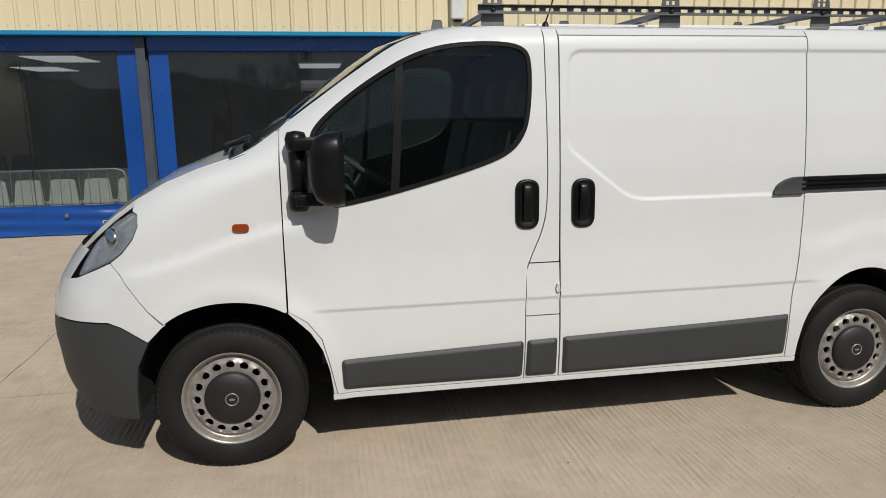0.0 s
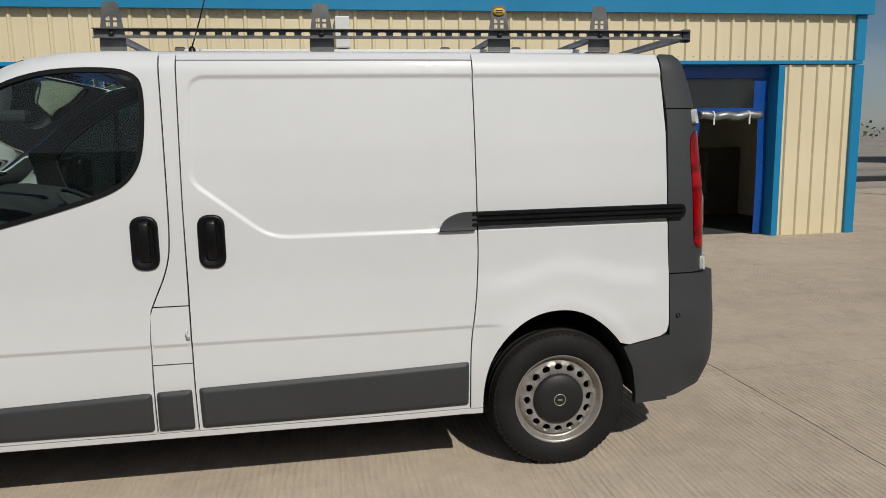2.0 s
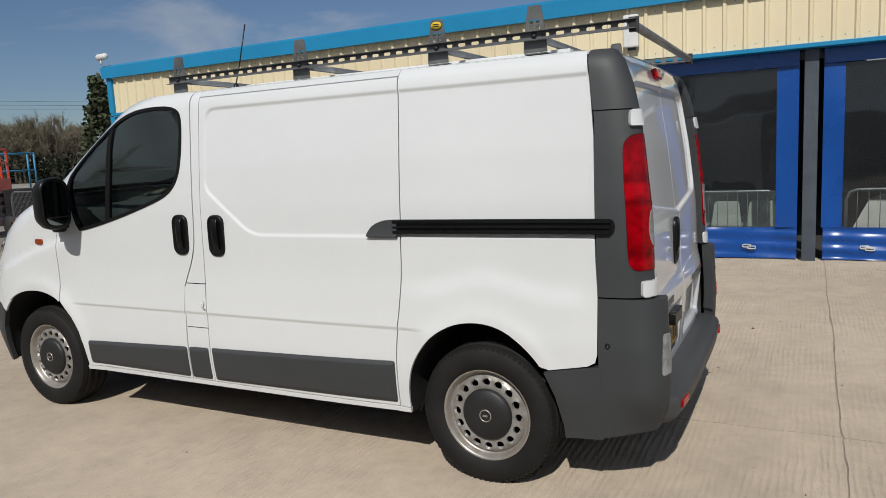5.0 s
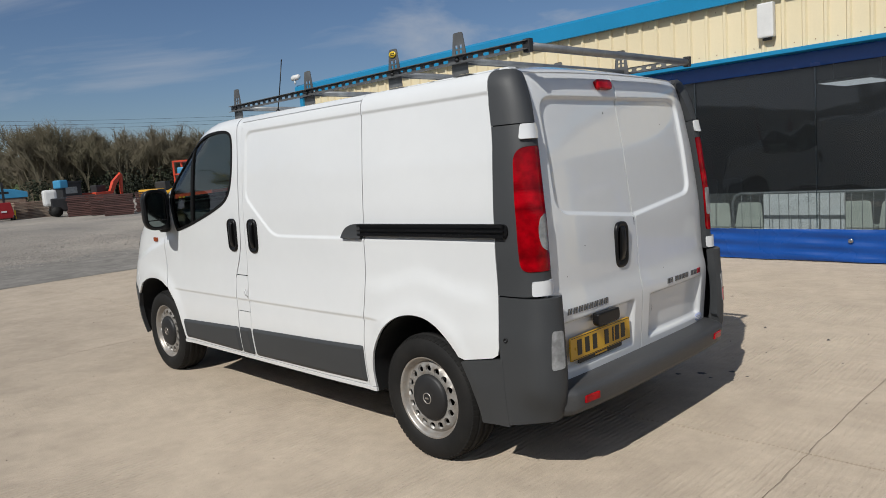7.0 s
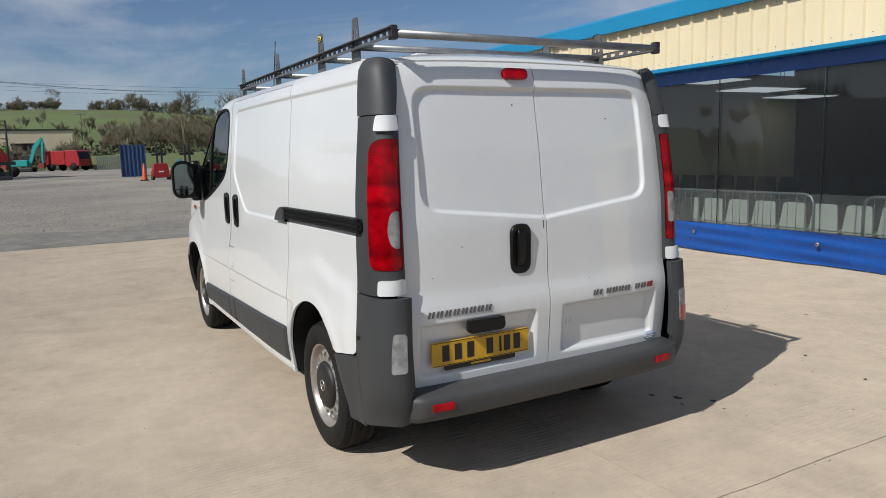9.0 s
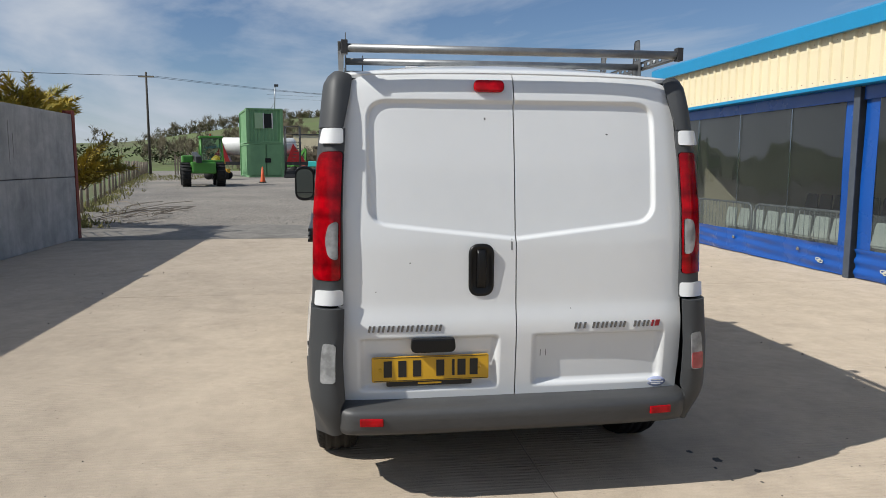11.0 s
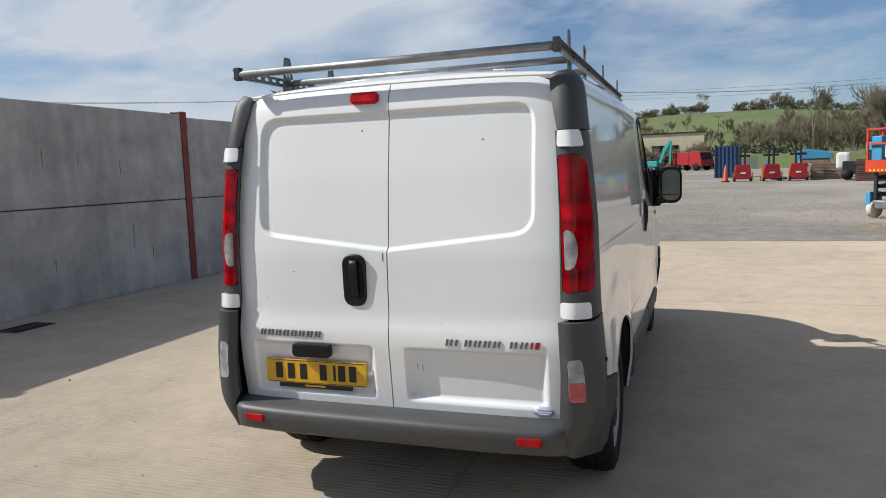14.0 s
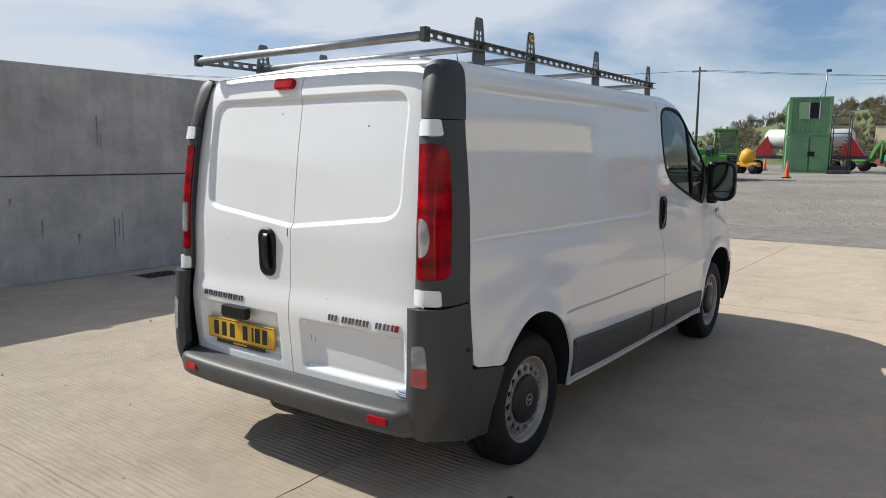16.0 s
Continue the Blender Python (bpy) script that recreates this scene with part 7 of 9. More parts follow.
def tree_lines(seed, height, spread=0.5, levels=4, lean=0.0):
    """Limbs of a bare tree, as (start, end, radius, radius) from the foot up."""
    rng = random.Random(seed)
    out = []

    def grow(p, d, length, r, level):
        q = p + d * length
        out.append((p.copy(), q.copy(), r, r * 0.62, level))
        if level >= levels:
            return
        n = 3 if level < 2 else rng.choice((3, 4))
        for i in range(n):
            ang = rng.uniform(0, 2 * math.pi)
            tilt = rng.uniform(0.3, 0.85) * (spread + 0.5)
            side = d.orthogonal().normalized()
            side = Matrix.Rotation(ang, 3, d) @ side
            nd = (d * math.cos(tilt) + side * math.sin(tilt) + Vector((0, 0, 0.22))).normalized()
            grow(p + d * length * rng.uniform(0.55, 1.0), nd, length * rng.uniform(0.52, 0.78), r * 0.5, level + 1)

    grow(Vector((0, 0, 0)), Vector((lean, 0, 1)).normalized(), height * 0.36, height * 0.012, 0)
    return out


def limb_mesh(vs, fs, lines, m, twig=1.0, rng=None):
    """Three-sided tapered limbs into plain lists."""
    for p, q, r0, r1, level in lines:
        p, q = m @ p, m @ q
        d = (q - p)
        if d.length < 1e-4:
            continue
        d.normalize()
        a = d.orthogonal().normalized()
        b = d.cross(a)
        k = len(vs)
        for c, r in ((p, r0), (q, r1)):
            for t in (0, 2.1, 4.2):
                vs.append(c + max(r, 0.012 * twig) * (math.cos(t) * a + math.sin(t) * b))
        fs += [(k, k + 1, k + 4, k + 3), (k + 1, k + 2, k + 5, k + 4), (k + 2, k, k + 3, k + 5)]


def clump(vs, fs, c, r, rng, n=26, leaf=0.16):
    """Small leaf blades strewn in a ball."""
    for _ in range(n):
        d = Vector((rng.gauss(0, 1), rng.gauss(0, 1), rng.gauss(0, 0.8)))
        d = d.normalized() * r * rng.uniform(0.35, 1.05)
        a = Vector((rng.uniform(-1, 1), rng.uniform(-1, 1), rng.uniform(-1, 1))).normalized() * leaf
        b = a.orthogonal().normalized() * leaf * 0.6
        k = len(vs)
        p = Vector(c) + d
        vs += [p - a, p + b, p + a, p - b]
        fs.append((k, k + 1, k + 2, k + 3))


def from_lists(name, vs, fs, material):
    me = bpy.data.meshes.new(name)
    me.from_pydata([tuple(v) for v in vs], [], fs)
    me.materials.append(material)
    me.update()
    return me


WOODS = [tree_lines(s, 9.0, 0.16, 4) for s in range(7)]


def woods(name, spots, material, label, twig=2.4, bury=False):
    """Many bare trees in one mesh: (x, y, z, height)."""
    rng = random.Random(len(spots))
    vs, fs = [], []
    for x, y, z, h in spots:
        if bury:
            z, h = z - 0.42 * h, 1.4 * h
        k = h / 9.0
        m = Matrix.Translation((x, y, z - 0.2)) @ Matrix.Rotation(rng.uniform(0, 6.3), 4, "Z") @ Matrix.Diagonal((k * 1.1, k * 1.1, k, 1))
        lines = rng.choice(WOODS)
        limb_mesh(vs, fs, lines, m, twig)
        # sprays of fine twigs from the ends of the limbs
        for p, q, r0, r1, level in lines:
            if level < 3:
                continue
            q = m @ q
            for _ in range(3 if level == 3 else 5):
                d = Vector((rng.gauss(0, 0.45), rng.gauss(0, 0.45), rng.uniform(0.1, 1.1))) * 0.9 * k
                b = d.orthogonal().normalized() * 0.007 * twig
                j = len(vs)
                vs += [q - b, q + b, q + d]
                fs.append((j, j + 1, j + 2))
    ob = tagged(new(name, from_lists(name, vs, fs, material)), label, "woods", kind="stuff")
    return ob


rng = random.Random(11)


def polar(az, d):
    a = radians(az)
    return 5 - d * math.cos(a), d * math.sin(a)


spots = []
for i in range(330):                      # belt of tall trees at the end of the yard
    az = rng.uniform(12.5, 34)
    d = rng.uniform(84, 108)
    x, y = polar(az, d)
    spots.append((x, y, 0.45, float(np.interp(az, (9, 13, 17, 24, 34), (6.5, 9.3, 8.2, 7.4, 7))) * rng.uniform(0.72, 1.15)))
woods("woodland", spots, M_TWIG, "belt of tall bare brown trees beyond the yard", 2.0)
spots = []
for i in range(130):                      # scrub on the slope
    az = 16 - 14 * rng.random() ** 1.4
    d = rng.uniform(122, 190)
    x, y = polar(az, d)
    spots.append((x, y, hill_height(az, d), rng.uniform(4.0, 7.5) * (0.6 if az < 4 else 1)))
for i in range(70):
    az = rng.uniform(-9, 1)
    d = rng.uniform(112, 135)
    x, y = polar(az, d)
    spots.append((x, y, 0.45, rng.uniform(3, 5.5)))
for i in range(120):                      # trees along the ridge
    az = rng.uniform(-13, 9)
    if 0.9 < az < 3.0:
        continue
    x, y = polar(az, 302 + rng.uniform(-6, 6))
    spots.append((x, y, hill_height(az, 302) - 0.3, rng.uniform(3.5, 6.5) * (1.25 if az < -6 or az > 5 else 1)))
for i in range(90):                      # brushwood on the left slope and under the woods
    az = rng.choice((rng.uniform(-9, -3), rng.uniform(8, 16)))
    d = rng.uniform(150, 290)
    x, y = polar(az, d)
    spots.append((x, y, hill_height(az, d), rng.uniform(3, 5.5)))
for i in range(170):                     # brown scrub over the lower slopes
    az = rng.uniform(-15, 12)
    if -2.0 < az < 5.5 and rng.random() < 0.7:
        continue
    d = rng.uniform(128, 235)
    x, y = polar(az, d)
    spots.append((x, y, hill_height(az, d), rng.uniform(3.0, 6.0)))
for i in range(46):                      # brambles before the far shed
    x, y = -124.5 + rng.uniform(-1.5, 1.5), rng.uniform(-10, 3.5)
    spots.append((x, y, 0.45, rng.uniform(2.0, 4.6)))
woods("hillside_scrub", spots, M_TWIG, "bare brown scrub and trees on the slope", 2.6, True)
# hedges and evergreen bushes: many small blades
vs, fs = [], []
for i in range(520):
    az = rng.uniform(-14, 13)
    x, y = polar(az, 303 + rng.uniform(-5, 6))
    if 0.9 < az < 2.9 or (-1.5 < az < 0.9 and rng.random() < 0.4):
        continue
    clump(vs, fs, (x, y, hill_height(az, 303) + rng.uniform(0.0, 2.4) * (1.4 if az < -6 else 1)), rng.uniform(0.6, 1.7), rng, 46, 0.24)
tagged(new("ridge_hedge", from_lists("ridge_hedge", vs, fs, M_HEDGE)), "brown green hedge along the top of the hill", "hedge", kind="stuff")
vs, fs = [], []
for i in range(60):
    az = rng.uniform(-4, 10)
    d = rng.uniform(116, 140)
    x, y = polar(az, d)
    clump(vs, fs, (x, y, hill_height(az, d) + rng.uniform(0.2, 1.2)), rng.uniform(0.8, 1.8), rng, 30, 0.3)
tagged(new("hedge", from_lists("hedge", vs, fs, M_EVER)), "dark green hedges and bushes along the slope", "hedge", kind="stuff")
vs, fs = [], []
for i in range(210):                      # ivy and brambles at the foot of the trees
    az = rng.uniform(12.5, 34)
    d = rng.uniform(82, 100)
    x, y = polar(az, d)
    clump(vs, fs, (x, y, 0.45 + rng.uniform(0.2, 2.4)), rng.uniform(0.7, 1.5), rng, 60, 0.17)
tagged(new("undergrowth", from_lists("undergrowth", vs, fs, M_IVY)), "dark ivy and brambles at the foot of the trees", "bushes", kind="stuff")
vs, fs = [], []
for i in range(60):                       # far hedge beyond the field
    x, y = -118 + rng.uniform(-4, 4), -22 - i * 1.5
    clump(vs, fs, (x, y, 2.2 + rng.uniform(0.2, 1.4)), rng.uniform(0.8, 1.6), rng, 26, 0.3)
tagged(new("field_hedge", from_lists("field_hedge", vs, fs, M_EVER)), "dark hedge at the far side of the field", "hedge", kind="stuff")


# low grassy bank behind the row of lifts
bm = B()
rows = []
for i in range(31):
    y = 3.6 + i * 1.5
    rows.append([bm.verts.new((x + 1.2 * noise.noise(Vector((y * 0.11, 0, 5))), y, 0.42 + z * (1 + 0.25 * noise.noise(Vector((y * 0.3, x, 1)))))) for x, z in ((-94, -0.1), (-97, 0.6), (-101, 1.5), (-105, 1.9), (-110, 1.9), (-119, 0.2))])
for r0, r1 in zip(rows, rows[1:]):
    for j in range(5):
        bm.faces.new((r0[j], r0[j + 1], r1[j + 1], r1[j])).smooth = True
bmesh.ops.recalc_face_normals(bm, faces=bm.faces)
single("grass_bank", bm, M_GRASS, "low green grassy bank behind the yard", "bank", kind="structure")


def lone_tree(x, y, z, h, seed, label="bare branching tree against the sky"):
    t = thing("tree", label, "tree", "lone bare trees", (x, y, z))
    lines = tree_lines(seed, h, 0.55, 5)
    vs, fs = [], []
    limb_mesh(vs, fs, [l for l in lines if l[4] < 1], Matrix(), 1)
    trunk = new("trunk", from_lists("trunk", vs, fs, M_BARK))
    trunk.parent = t
    vs, fs = [], []
    limb_mesh(vs, fs, [l for l in lines if l[4] >= 1], Matrix(), 1.6)
    crown = new("crown", from_lists("crown", vs, fs, M_TWIG))
    crown.parent = t


x, y = polar(-18.4, 150)
lone_tree(x, y, 2.6, 7.0, 31)
lone_tree(x - 5, y + 4, 2.4, 5.5, 32)
for az, d, h, s in ((8.5, 118, 13.0, 41), (11.0, 116, 12.0, 42), (0.7, 300, 10, 43), (13.6, 92, 11, 44), (-12, 62, 5, 45)):
    x, y = polar(az, d)
    lone_tree(x, y, hill_height(az, d) if d > 112 else 0.45, h, s)
lone_tree(-2.6, -16.5, 0.0, 4.6, 46)
# dark spruce over the shed's far end
vs, fs = [], []
for i in range(40):
    z = 1.5 + i * 0.14
    r = 1.5 * (1 - i / 44)
    for k in range(5):
        a = rng.uniform(0, 6.28)
        clump(vs, fs, (r * math.cos(a) * 0.8, r * math.sin(a) * 0.8, z), 0.4, rng, 8, 0.2)
spruce = thing("conifer_tree", "dark green conifer behind the shed", "tree", "", (-38, 28, 0.3))
ob = new("crown", from_lists("crown", vs, fs, M_EVER))
ob.parent = spruce
bm = B()
tube(bm, (0, 0, 0), (0, 0, 6.5), 0.14, 8, 0.03)
part("trunk", bm, M_BARK, spruce)

# golden conifer over the end of the wall
bush = thing("golden_conifer", "golden green conifer spreading over the wall", "shrub", "", (-9.7, -6.75, 0))
vs, fs = [], []
rng = random.Random(5)
bm = B()
for i in range(64):
    a = rng.choice((0.0, math.pi)) + rng.gauss(0, 0.5)
    reach = rng.uniform(0.5, 1.9)
    out = Vector((math.cos(a) * reach, abs(math.sin(a)) * 0.45 * rng.choice((-1, 1, 1)), 0))
    p0 = Vector((out.x * 0.15 + rng.uniform(-0.3, 0.3), rng.uniform(-0.2, 0.2), 2.05))
    top = 2.62 + (0.72 * rng.random() ** 2.2 if out.x > 0.7 else 0.42 * rng.random() ** 1.5) - 0.05 * reach
    p2 = Vector((out.x, out.y, top))
    p1 = (p0 + p2) / 2 + Vector((0, 0, 0.16))
    bent(bm, [p0, p1, p2], 0.011, 5)
    for t in np.linspace(0.25, 1.1, 16):
        c = p0 * (1 - t) ** 2 + p1 * 2 * t * (1 - t) + p2 * t * t
        ahead = (p2 - p1).normalized()
        w = 0.15 * (1.25 - t)
        for k in range(10):
            d = Vector((rng.gauss(0, 1), rng.gauss(0, 1), rng.gauss(0.1, 0.45))).normalized()
            along = (ahead * 1.1 + d).normalized() * rng.uniform(0.08, 0.19)
            b = along.orthogonal().normalized() * 0.017
            q = c + d * w * rng.uniform(0.05, 1)
            j = len(vs)
            vs += [q - b, q + b, q + along]
            fs.append((j, j + 1, j + 2))
part("branches", bm, M_BARK, bush)
ob = new("sprays", from_lists("sprays", vs, fs, M_CONIFER))
ob.parent = bush
bm = B()
tube(bm, (0, 0, 0), (0, 0, 2.1), 0.09, 8, 0.05)
part("trunk", bm, M_BARK, bush)
low_bush = copy_thing(bush, pose(-12.3, -7.1, -1.15, 0, 0, 60))
low_bush["label"] = "low golden green conifer beside the wall end"

# post fence along the field
fence = thing("post_fence", "weathered wooden posts with wire along the field", "fence")
start, way = Vector((-12.2, -7.25, 0)), Vector((-1.0, -0.225, 0)).normalized()
for i in range(34):
    p = start + way * (i * 2.0 + (0.4 if i % 3 else 0))
    p.z = rise(p.x)
    bm = B()
    tilt = rng.uniform(-0.05, 0.05)
    tube(bm, p, p + Vector((tilt, rng.uniform(-0.03, 0.03), 1.22 + rng.uniform(-0.06, 0.08))), 0.05, 7, 0.045)
    part("post", bm, M_TIMBER, fence)
for z in (0.35, 0.75, 1.1):
    bm = B()
    tube(bm, start + Vector((0, 0, z)), start + way * 66 + Vector((0, 0, z + 0.45)), 0.005, 4)
    part("wire", bm, M_GALV, fence)
gate = thing("field_gate", "leaning wooden posts and a grey wire gate by the wall", "gate", "", (-11.0, -6.75, 0))
for dx, dy, lean_x, h in ((0.0, 0.0, 0.0, 1.75), (-0.55, -0.25, -0.3, 1.35), (-0.9, -0.3, 0.05, 1.3), (-1.1, -0.38, 0.02, 1.25)):
    bm = B()
    tube(bm, (dx, dy, 0), (dx + lean_x, dy, h), 0.055, 8, 0.05)
    part("gate_post", bm, M_TIMBER, gate)
bm = B()
for z in (0.1, 0.3, 0.5, 0.72, 0.95):
    tube(bm, (0.9, 0.45, z), (0, 0.02, z), 0.012, 6)
for k in range(5):
    tube(bm, (0.9 - k * 0.22, 0.45 - k * 0.108, 0.1), (0.9 - k * 0.22, 0.45 - k * 0.108, 0.95), 0.008, 6)
part("gate_frame", bm, M_GALV, gate)
heap = thing("brushwood", "grey brushwood lying by the fence", "branches", "", (-14.0, -6.6, 0))
for i in range(30):
    bm = B()
    p = Vector((rng.uniform(-2.5, 1.5), rng.uniform(-0.7, 0.9), 0.03 + 0.01 * i))
    d = Vector((rng.gauss(-1, 0.4), rng.gauss(0.2, 0.4), rng.uniform(0, 0.06)))
    bent(bm, [p, p + d * 0.7 + Vector((0, 0.1, 0.05)), p + d * 1.5], 0.009, 5)
    part("branch", bm, M_TIMBER, heap)

# rough grass along the fence and the foot of the wall
vs, fs = [], []
for i in range(5200):
    u = rng.random()
    if u < 0.8:
        p = start + way * (rng.random() ** 1.5 * 62)
        p += Vector((0, abs(rng.gauss(0, 0.55)) - 0.25, 0))
        if noise.noise(p * 0.8) < -0.05:
            continue
    else:
        p = Vector((rng.uniform(-60, -44), rng.uniform(-16, -11), 0))
    p.z = rise(p.x) - 0.01
    h = rng.uniform(0.06, 0.22)
    a = rng.uniform(0, 6.28)
    b = Vector((math.cos(a), math.sin(a), 0)) * rng.uniform(0.012, 0.03)
    j = len(vs)
    vs += [p - b, p + b, p + Vector((rng.gauss(0, 0.06), rng.gauss(0, 0.06), h))]
    fs.append((j, j + 1, j + 2))
tagged(new("rough_grass", from_lists("rough_grass", vs, fs, M_DRYGRASS)), "yellow green rough grass along the fence", "grass", kind="stuff")
pales = thing("pale_fence", "rough brown upright boards behind the mixer", "fence", "", (-68, -15.4, 0.45), 98)
for i in range(14):
    bm = B()
    h = rng.uniform(1.7, 2.3)
    box(bm, -1.6 + i * 0.24, -1.45 + i * 0.24, -0.03, 0.03, 0, h)
    part("pale", bm, M_TIMBER, pales)

# ---- loose stones on the yard ----
rng = random.Random(21)
vs, fs = [], []
for i in range(24000):
    u = rng.random()
    x = -12.6 - 26 * u ** 1.6
    y = rng.uniform(-7.0, 6.0) + 0.12 * (x + 12.6)
    if x > -14.2 + 0.6 * math.sin(y * 1.3) and rng.random() < 0.7:
        continue
    if y > 2.6 and x > -16.5 and rng.random() < 0.85:
        continue
    s = rng.uniform(0.012, 0.036) * (1.6 if rng.random() < 0.1 else 1)
    k = len(vs)
    c = Vector((x, y, rise(x) - 0.006))
    a = rng.uniform(0, 6.28)
    for dx, dy, dz in ((1, 0, 0.1), (0.2, 0.8, 0), (-0.9, 0.3, 0.1), (-0.3, -0.8, 0), (0.1, 0.05, 0.6)):
        vs.append(c + Vector((s * (dx * math.cos(a) - dy * math.sin(a)), s * (dx * math.sin(a) + dy * math.cos(a)), s * dz * rng.uniform(0.7, 1.2))))
    fs += [(k, k + 1, k + 4), (k + 1, k + 2, k + 4), (k + 2, k + 3, k + 4), (k + 3, k, k + 4)]
tagged(new("loose_stones", from_lists("loose_stones", vs, fs, M_STONE)), "spread of loose crushed stones", "gravel", kind="stuff")
# crumbs and grit on the slabs
vs, fs = [], []
for i in range(800):
    x, y = rng.uniform(-6, 8), rng.uniform(-5.8, 5.6)
    if abs(y) < 1.1 and abs(x) < 2.4:
        continue
    s = rng.uniform(0.002, 0.007) if rng.random() < 0.97 else rng.uniform(0.009, 0.018)
    k = len(vs)
    a = rng.uniform(0, 6.28)
    for dx, dy, dz in ((1, 0, 0.1), (-0.5, 0.8, 0), (-0.4, -0.8, 0), (0, 0, 0.8)):
        vs.append(Vector((x + s * (dx * math.cos(a) - dy * math.sin(a)), y + s * (dx * math.sin(a) + dy * math.cos(a)), s * dz)))
    fs += [(k, k + 1, k + 3), (k + 1, k + 2, k + 3), (k + 2, k, k + 3)]
tagged(new("grit", from_lists("grit", vs, fs, M_STAIN)), "small dark crumbs scattered on the concrete", "grit", kind="stuff")

# ---- machines and stacks at the end of the yard ----
def Z(x):
    return rise(x)


def cone(x, y, h=0.95, label="orange traffic cone with a black base"):
    c = thing("traffic_cone", label, "traffic cone", "traffic cones", (x, y, Z(x)))
    bm = B()
    box(bm, -0.22, 0.22, -0.22, 0.22, 0, 0.05, 0.01)
    part("base", bm, M_DARK, c)
    bm = B()
    lathe(bm, [(0.05, 0.16), (h * 0.45, 0.105), (h, 0.03), (h, 0)], (0, 0, 0), (0, 0, 1), 16)
    part("body", bm, M_CONE, c)
    return c


cone(-37.8, 2.85)
cone(-39.3, -5.55)
cone(-58.0, -10.7, 1.0, "faded orange traffic cone with a black base")


def corrugated(bm, w, h, pitch=0.25, deep=0.04, m=Matrix()):
    n = int(w / pitch)
    cut = []
    for i in range(n):
        x = -w / 2 + i * w / n
        q = w / n
        cut += [(x, 0), (x + q * 0.3, 0), (x + q * 0.45, deep), (x + q * 0.85, deep)]
    cut.append((w / 2, 0))
    lo = [bm.verts.new(m @ Vector((x, y, 0))) for x, y in cut]
    hi = [bm.verts.new(m @ Vector((x, y, h))) for x, y in cut]
    for i in range(len(cut) - 1):
        bm.faces.new((lo[i], lo[i + 1], hi[i + 1], hi[i]))


def container(at, rz, w, deep, h, material, label, window):
    """A site container; its front faces -y in its own axes."""
    c = thing("site_container", label, "container", "stacked green containers", at, rz)
    bm = B()
    corrugated(bm, w - 0.2, h - 0.24, m=Matrix.Translation((0, -deep / 2, 0.12)))
    corrugated(bm, w - 0.2, h - 0.24, m=Matrix.Translation((0, deep / 2, 0.12)) @ Matrix.Rotation(math.pi, 4, "Z"))
    for s in (-1, 1):
        corrugated(bm, deep - 0.2, h - 0.24, m=Matrix.Translation((s * w / 2, 0, 0.12)) @ Matrix.Rotation(s * math.pi / 2, 4, "Z"))
    part("panel", bm, material, c)
    bm = B()
    for sx in (-1, 1):
        for sy in (-1, 1):
            box(bm, sx * w / 2 - 0.1, sx * w / 2 + 0.1, sy * deep / 2 - 0.1, sy * deep / 2 + 0.1, 0, h)
    for z in (0, h - 0.12):
        for sy in (-1, 1):
            box(bm, -w / 2 + 0.1, w / 2 - 0.1, sy * deep / 2 - 0.06, sy * deep / 2 + 0.06, z, z + 0.12)
        for sx in (-1, 1):
            box(bm, sx * w / 2 - 0.06, sx * w / 2 + 0.06, -deep / 2 + 0.1, deep / 2 - 0.1, z, z + 0.12)
    part("frame", bm, material, c)
    bm = B()
    box(bm, -w / 2 + 0.1, w / 2 - 0.1, -deep / 2 + 0.1, deep / 2 - 0.1, h - 0.06, h - 0.01)
    part("top", bm, material, c)
    if window:
        bm = B()
        box(bm, -0.05, 0.55, -deep / 2 - 0.05, -deep / 2 - 0.02, 1.15, 2.25)
        win = part("window", bm, M_DARK, c)
        bm = B()
        for a, b, e, f in ((-0.12, -0.05, 1.1, 2.3), (0.55, 0.62, 1.1, 2.3)):
            box(bm, a, b, -deep / 2 - 0.08, -deep / 2 - 0.02, e, f)
        part("window_frame", bm, M_PLASTIC_WHITE, win)
        bm = B()
        box(bm, -0.75, -0.14, -deep / 2 - 0.09, -deep / 2 - 0.05, 1.1, 2.3)
        part("shutter", bm, M_GREENSHUT, c, "pale green open shutter")
    else:
        bm = B()
        box(bm, -1.5, -0.05, -deep / 2 - 0.08, -deep / 2 - 0.03, 0.15, h - 0.15)
        box(bm, 0.05, 1.5, -deep / 2 - 0.08, -deep / 2 - 0.03, 0.15, h - 0.15)
        part("door", bm, material, c)
        bm = B()
        box(bm, -0.1, 0.35, -deep / 2 - 0.13, -deep / 2 - 0.08, 1.15, 1.5)
        part("lock_box", bm, M_DARK, c)
    return c


M_GREENSHUT = surface("pale_green_paint", (0.30, 0.44, 0.26), 0.6, 0, 0.08, 2, 30, 0)
CX, CY = -55.7, -7.4
container((CX, CY, Z(CX)), 90 + 13.7, 2.5, 6.1, 2.68, M_GREENC, "green steel container on the ground, doors shut", False)
container((CX, CY, Z(CX) + 2.7), 90 + 12.5, 2.62, 6.1, 2.66, M_GREENC, "green steel cabin stacked on another, with a window", True)
lamp_post = thing("floodlight", "slim floodlight mast on the green cabin", "floodlight", "", (-53.0, -5.95, Z(CX) + 5.34))
bm = B()
tube(bm, (0, 0, 0), (0, 0.06, 1.75), 0.035, 8)
tube(bm, (0, -0.3, 0), (0, 0.0, 0.5), 0.02, 6)
part("mast", bm, M_GALV, lamp_post)
bm = B()
box(bm, -0.1, 0.15, 0.0, 0.32, 1.72, 1.9, 0.03)
part("lamp_head", bm, M_DARKMETAL, lamp_post)
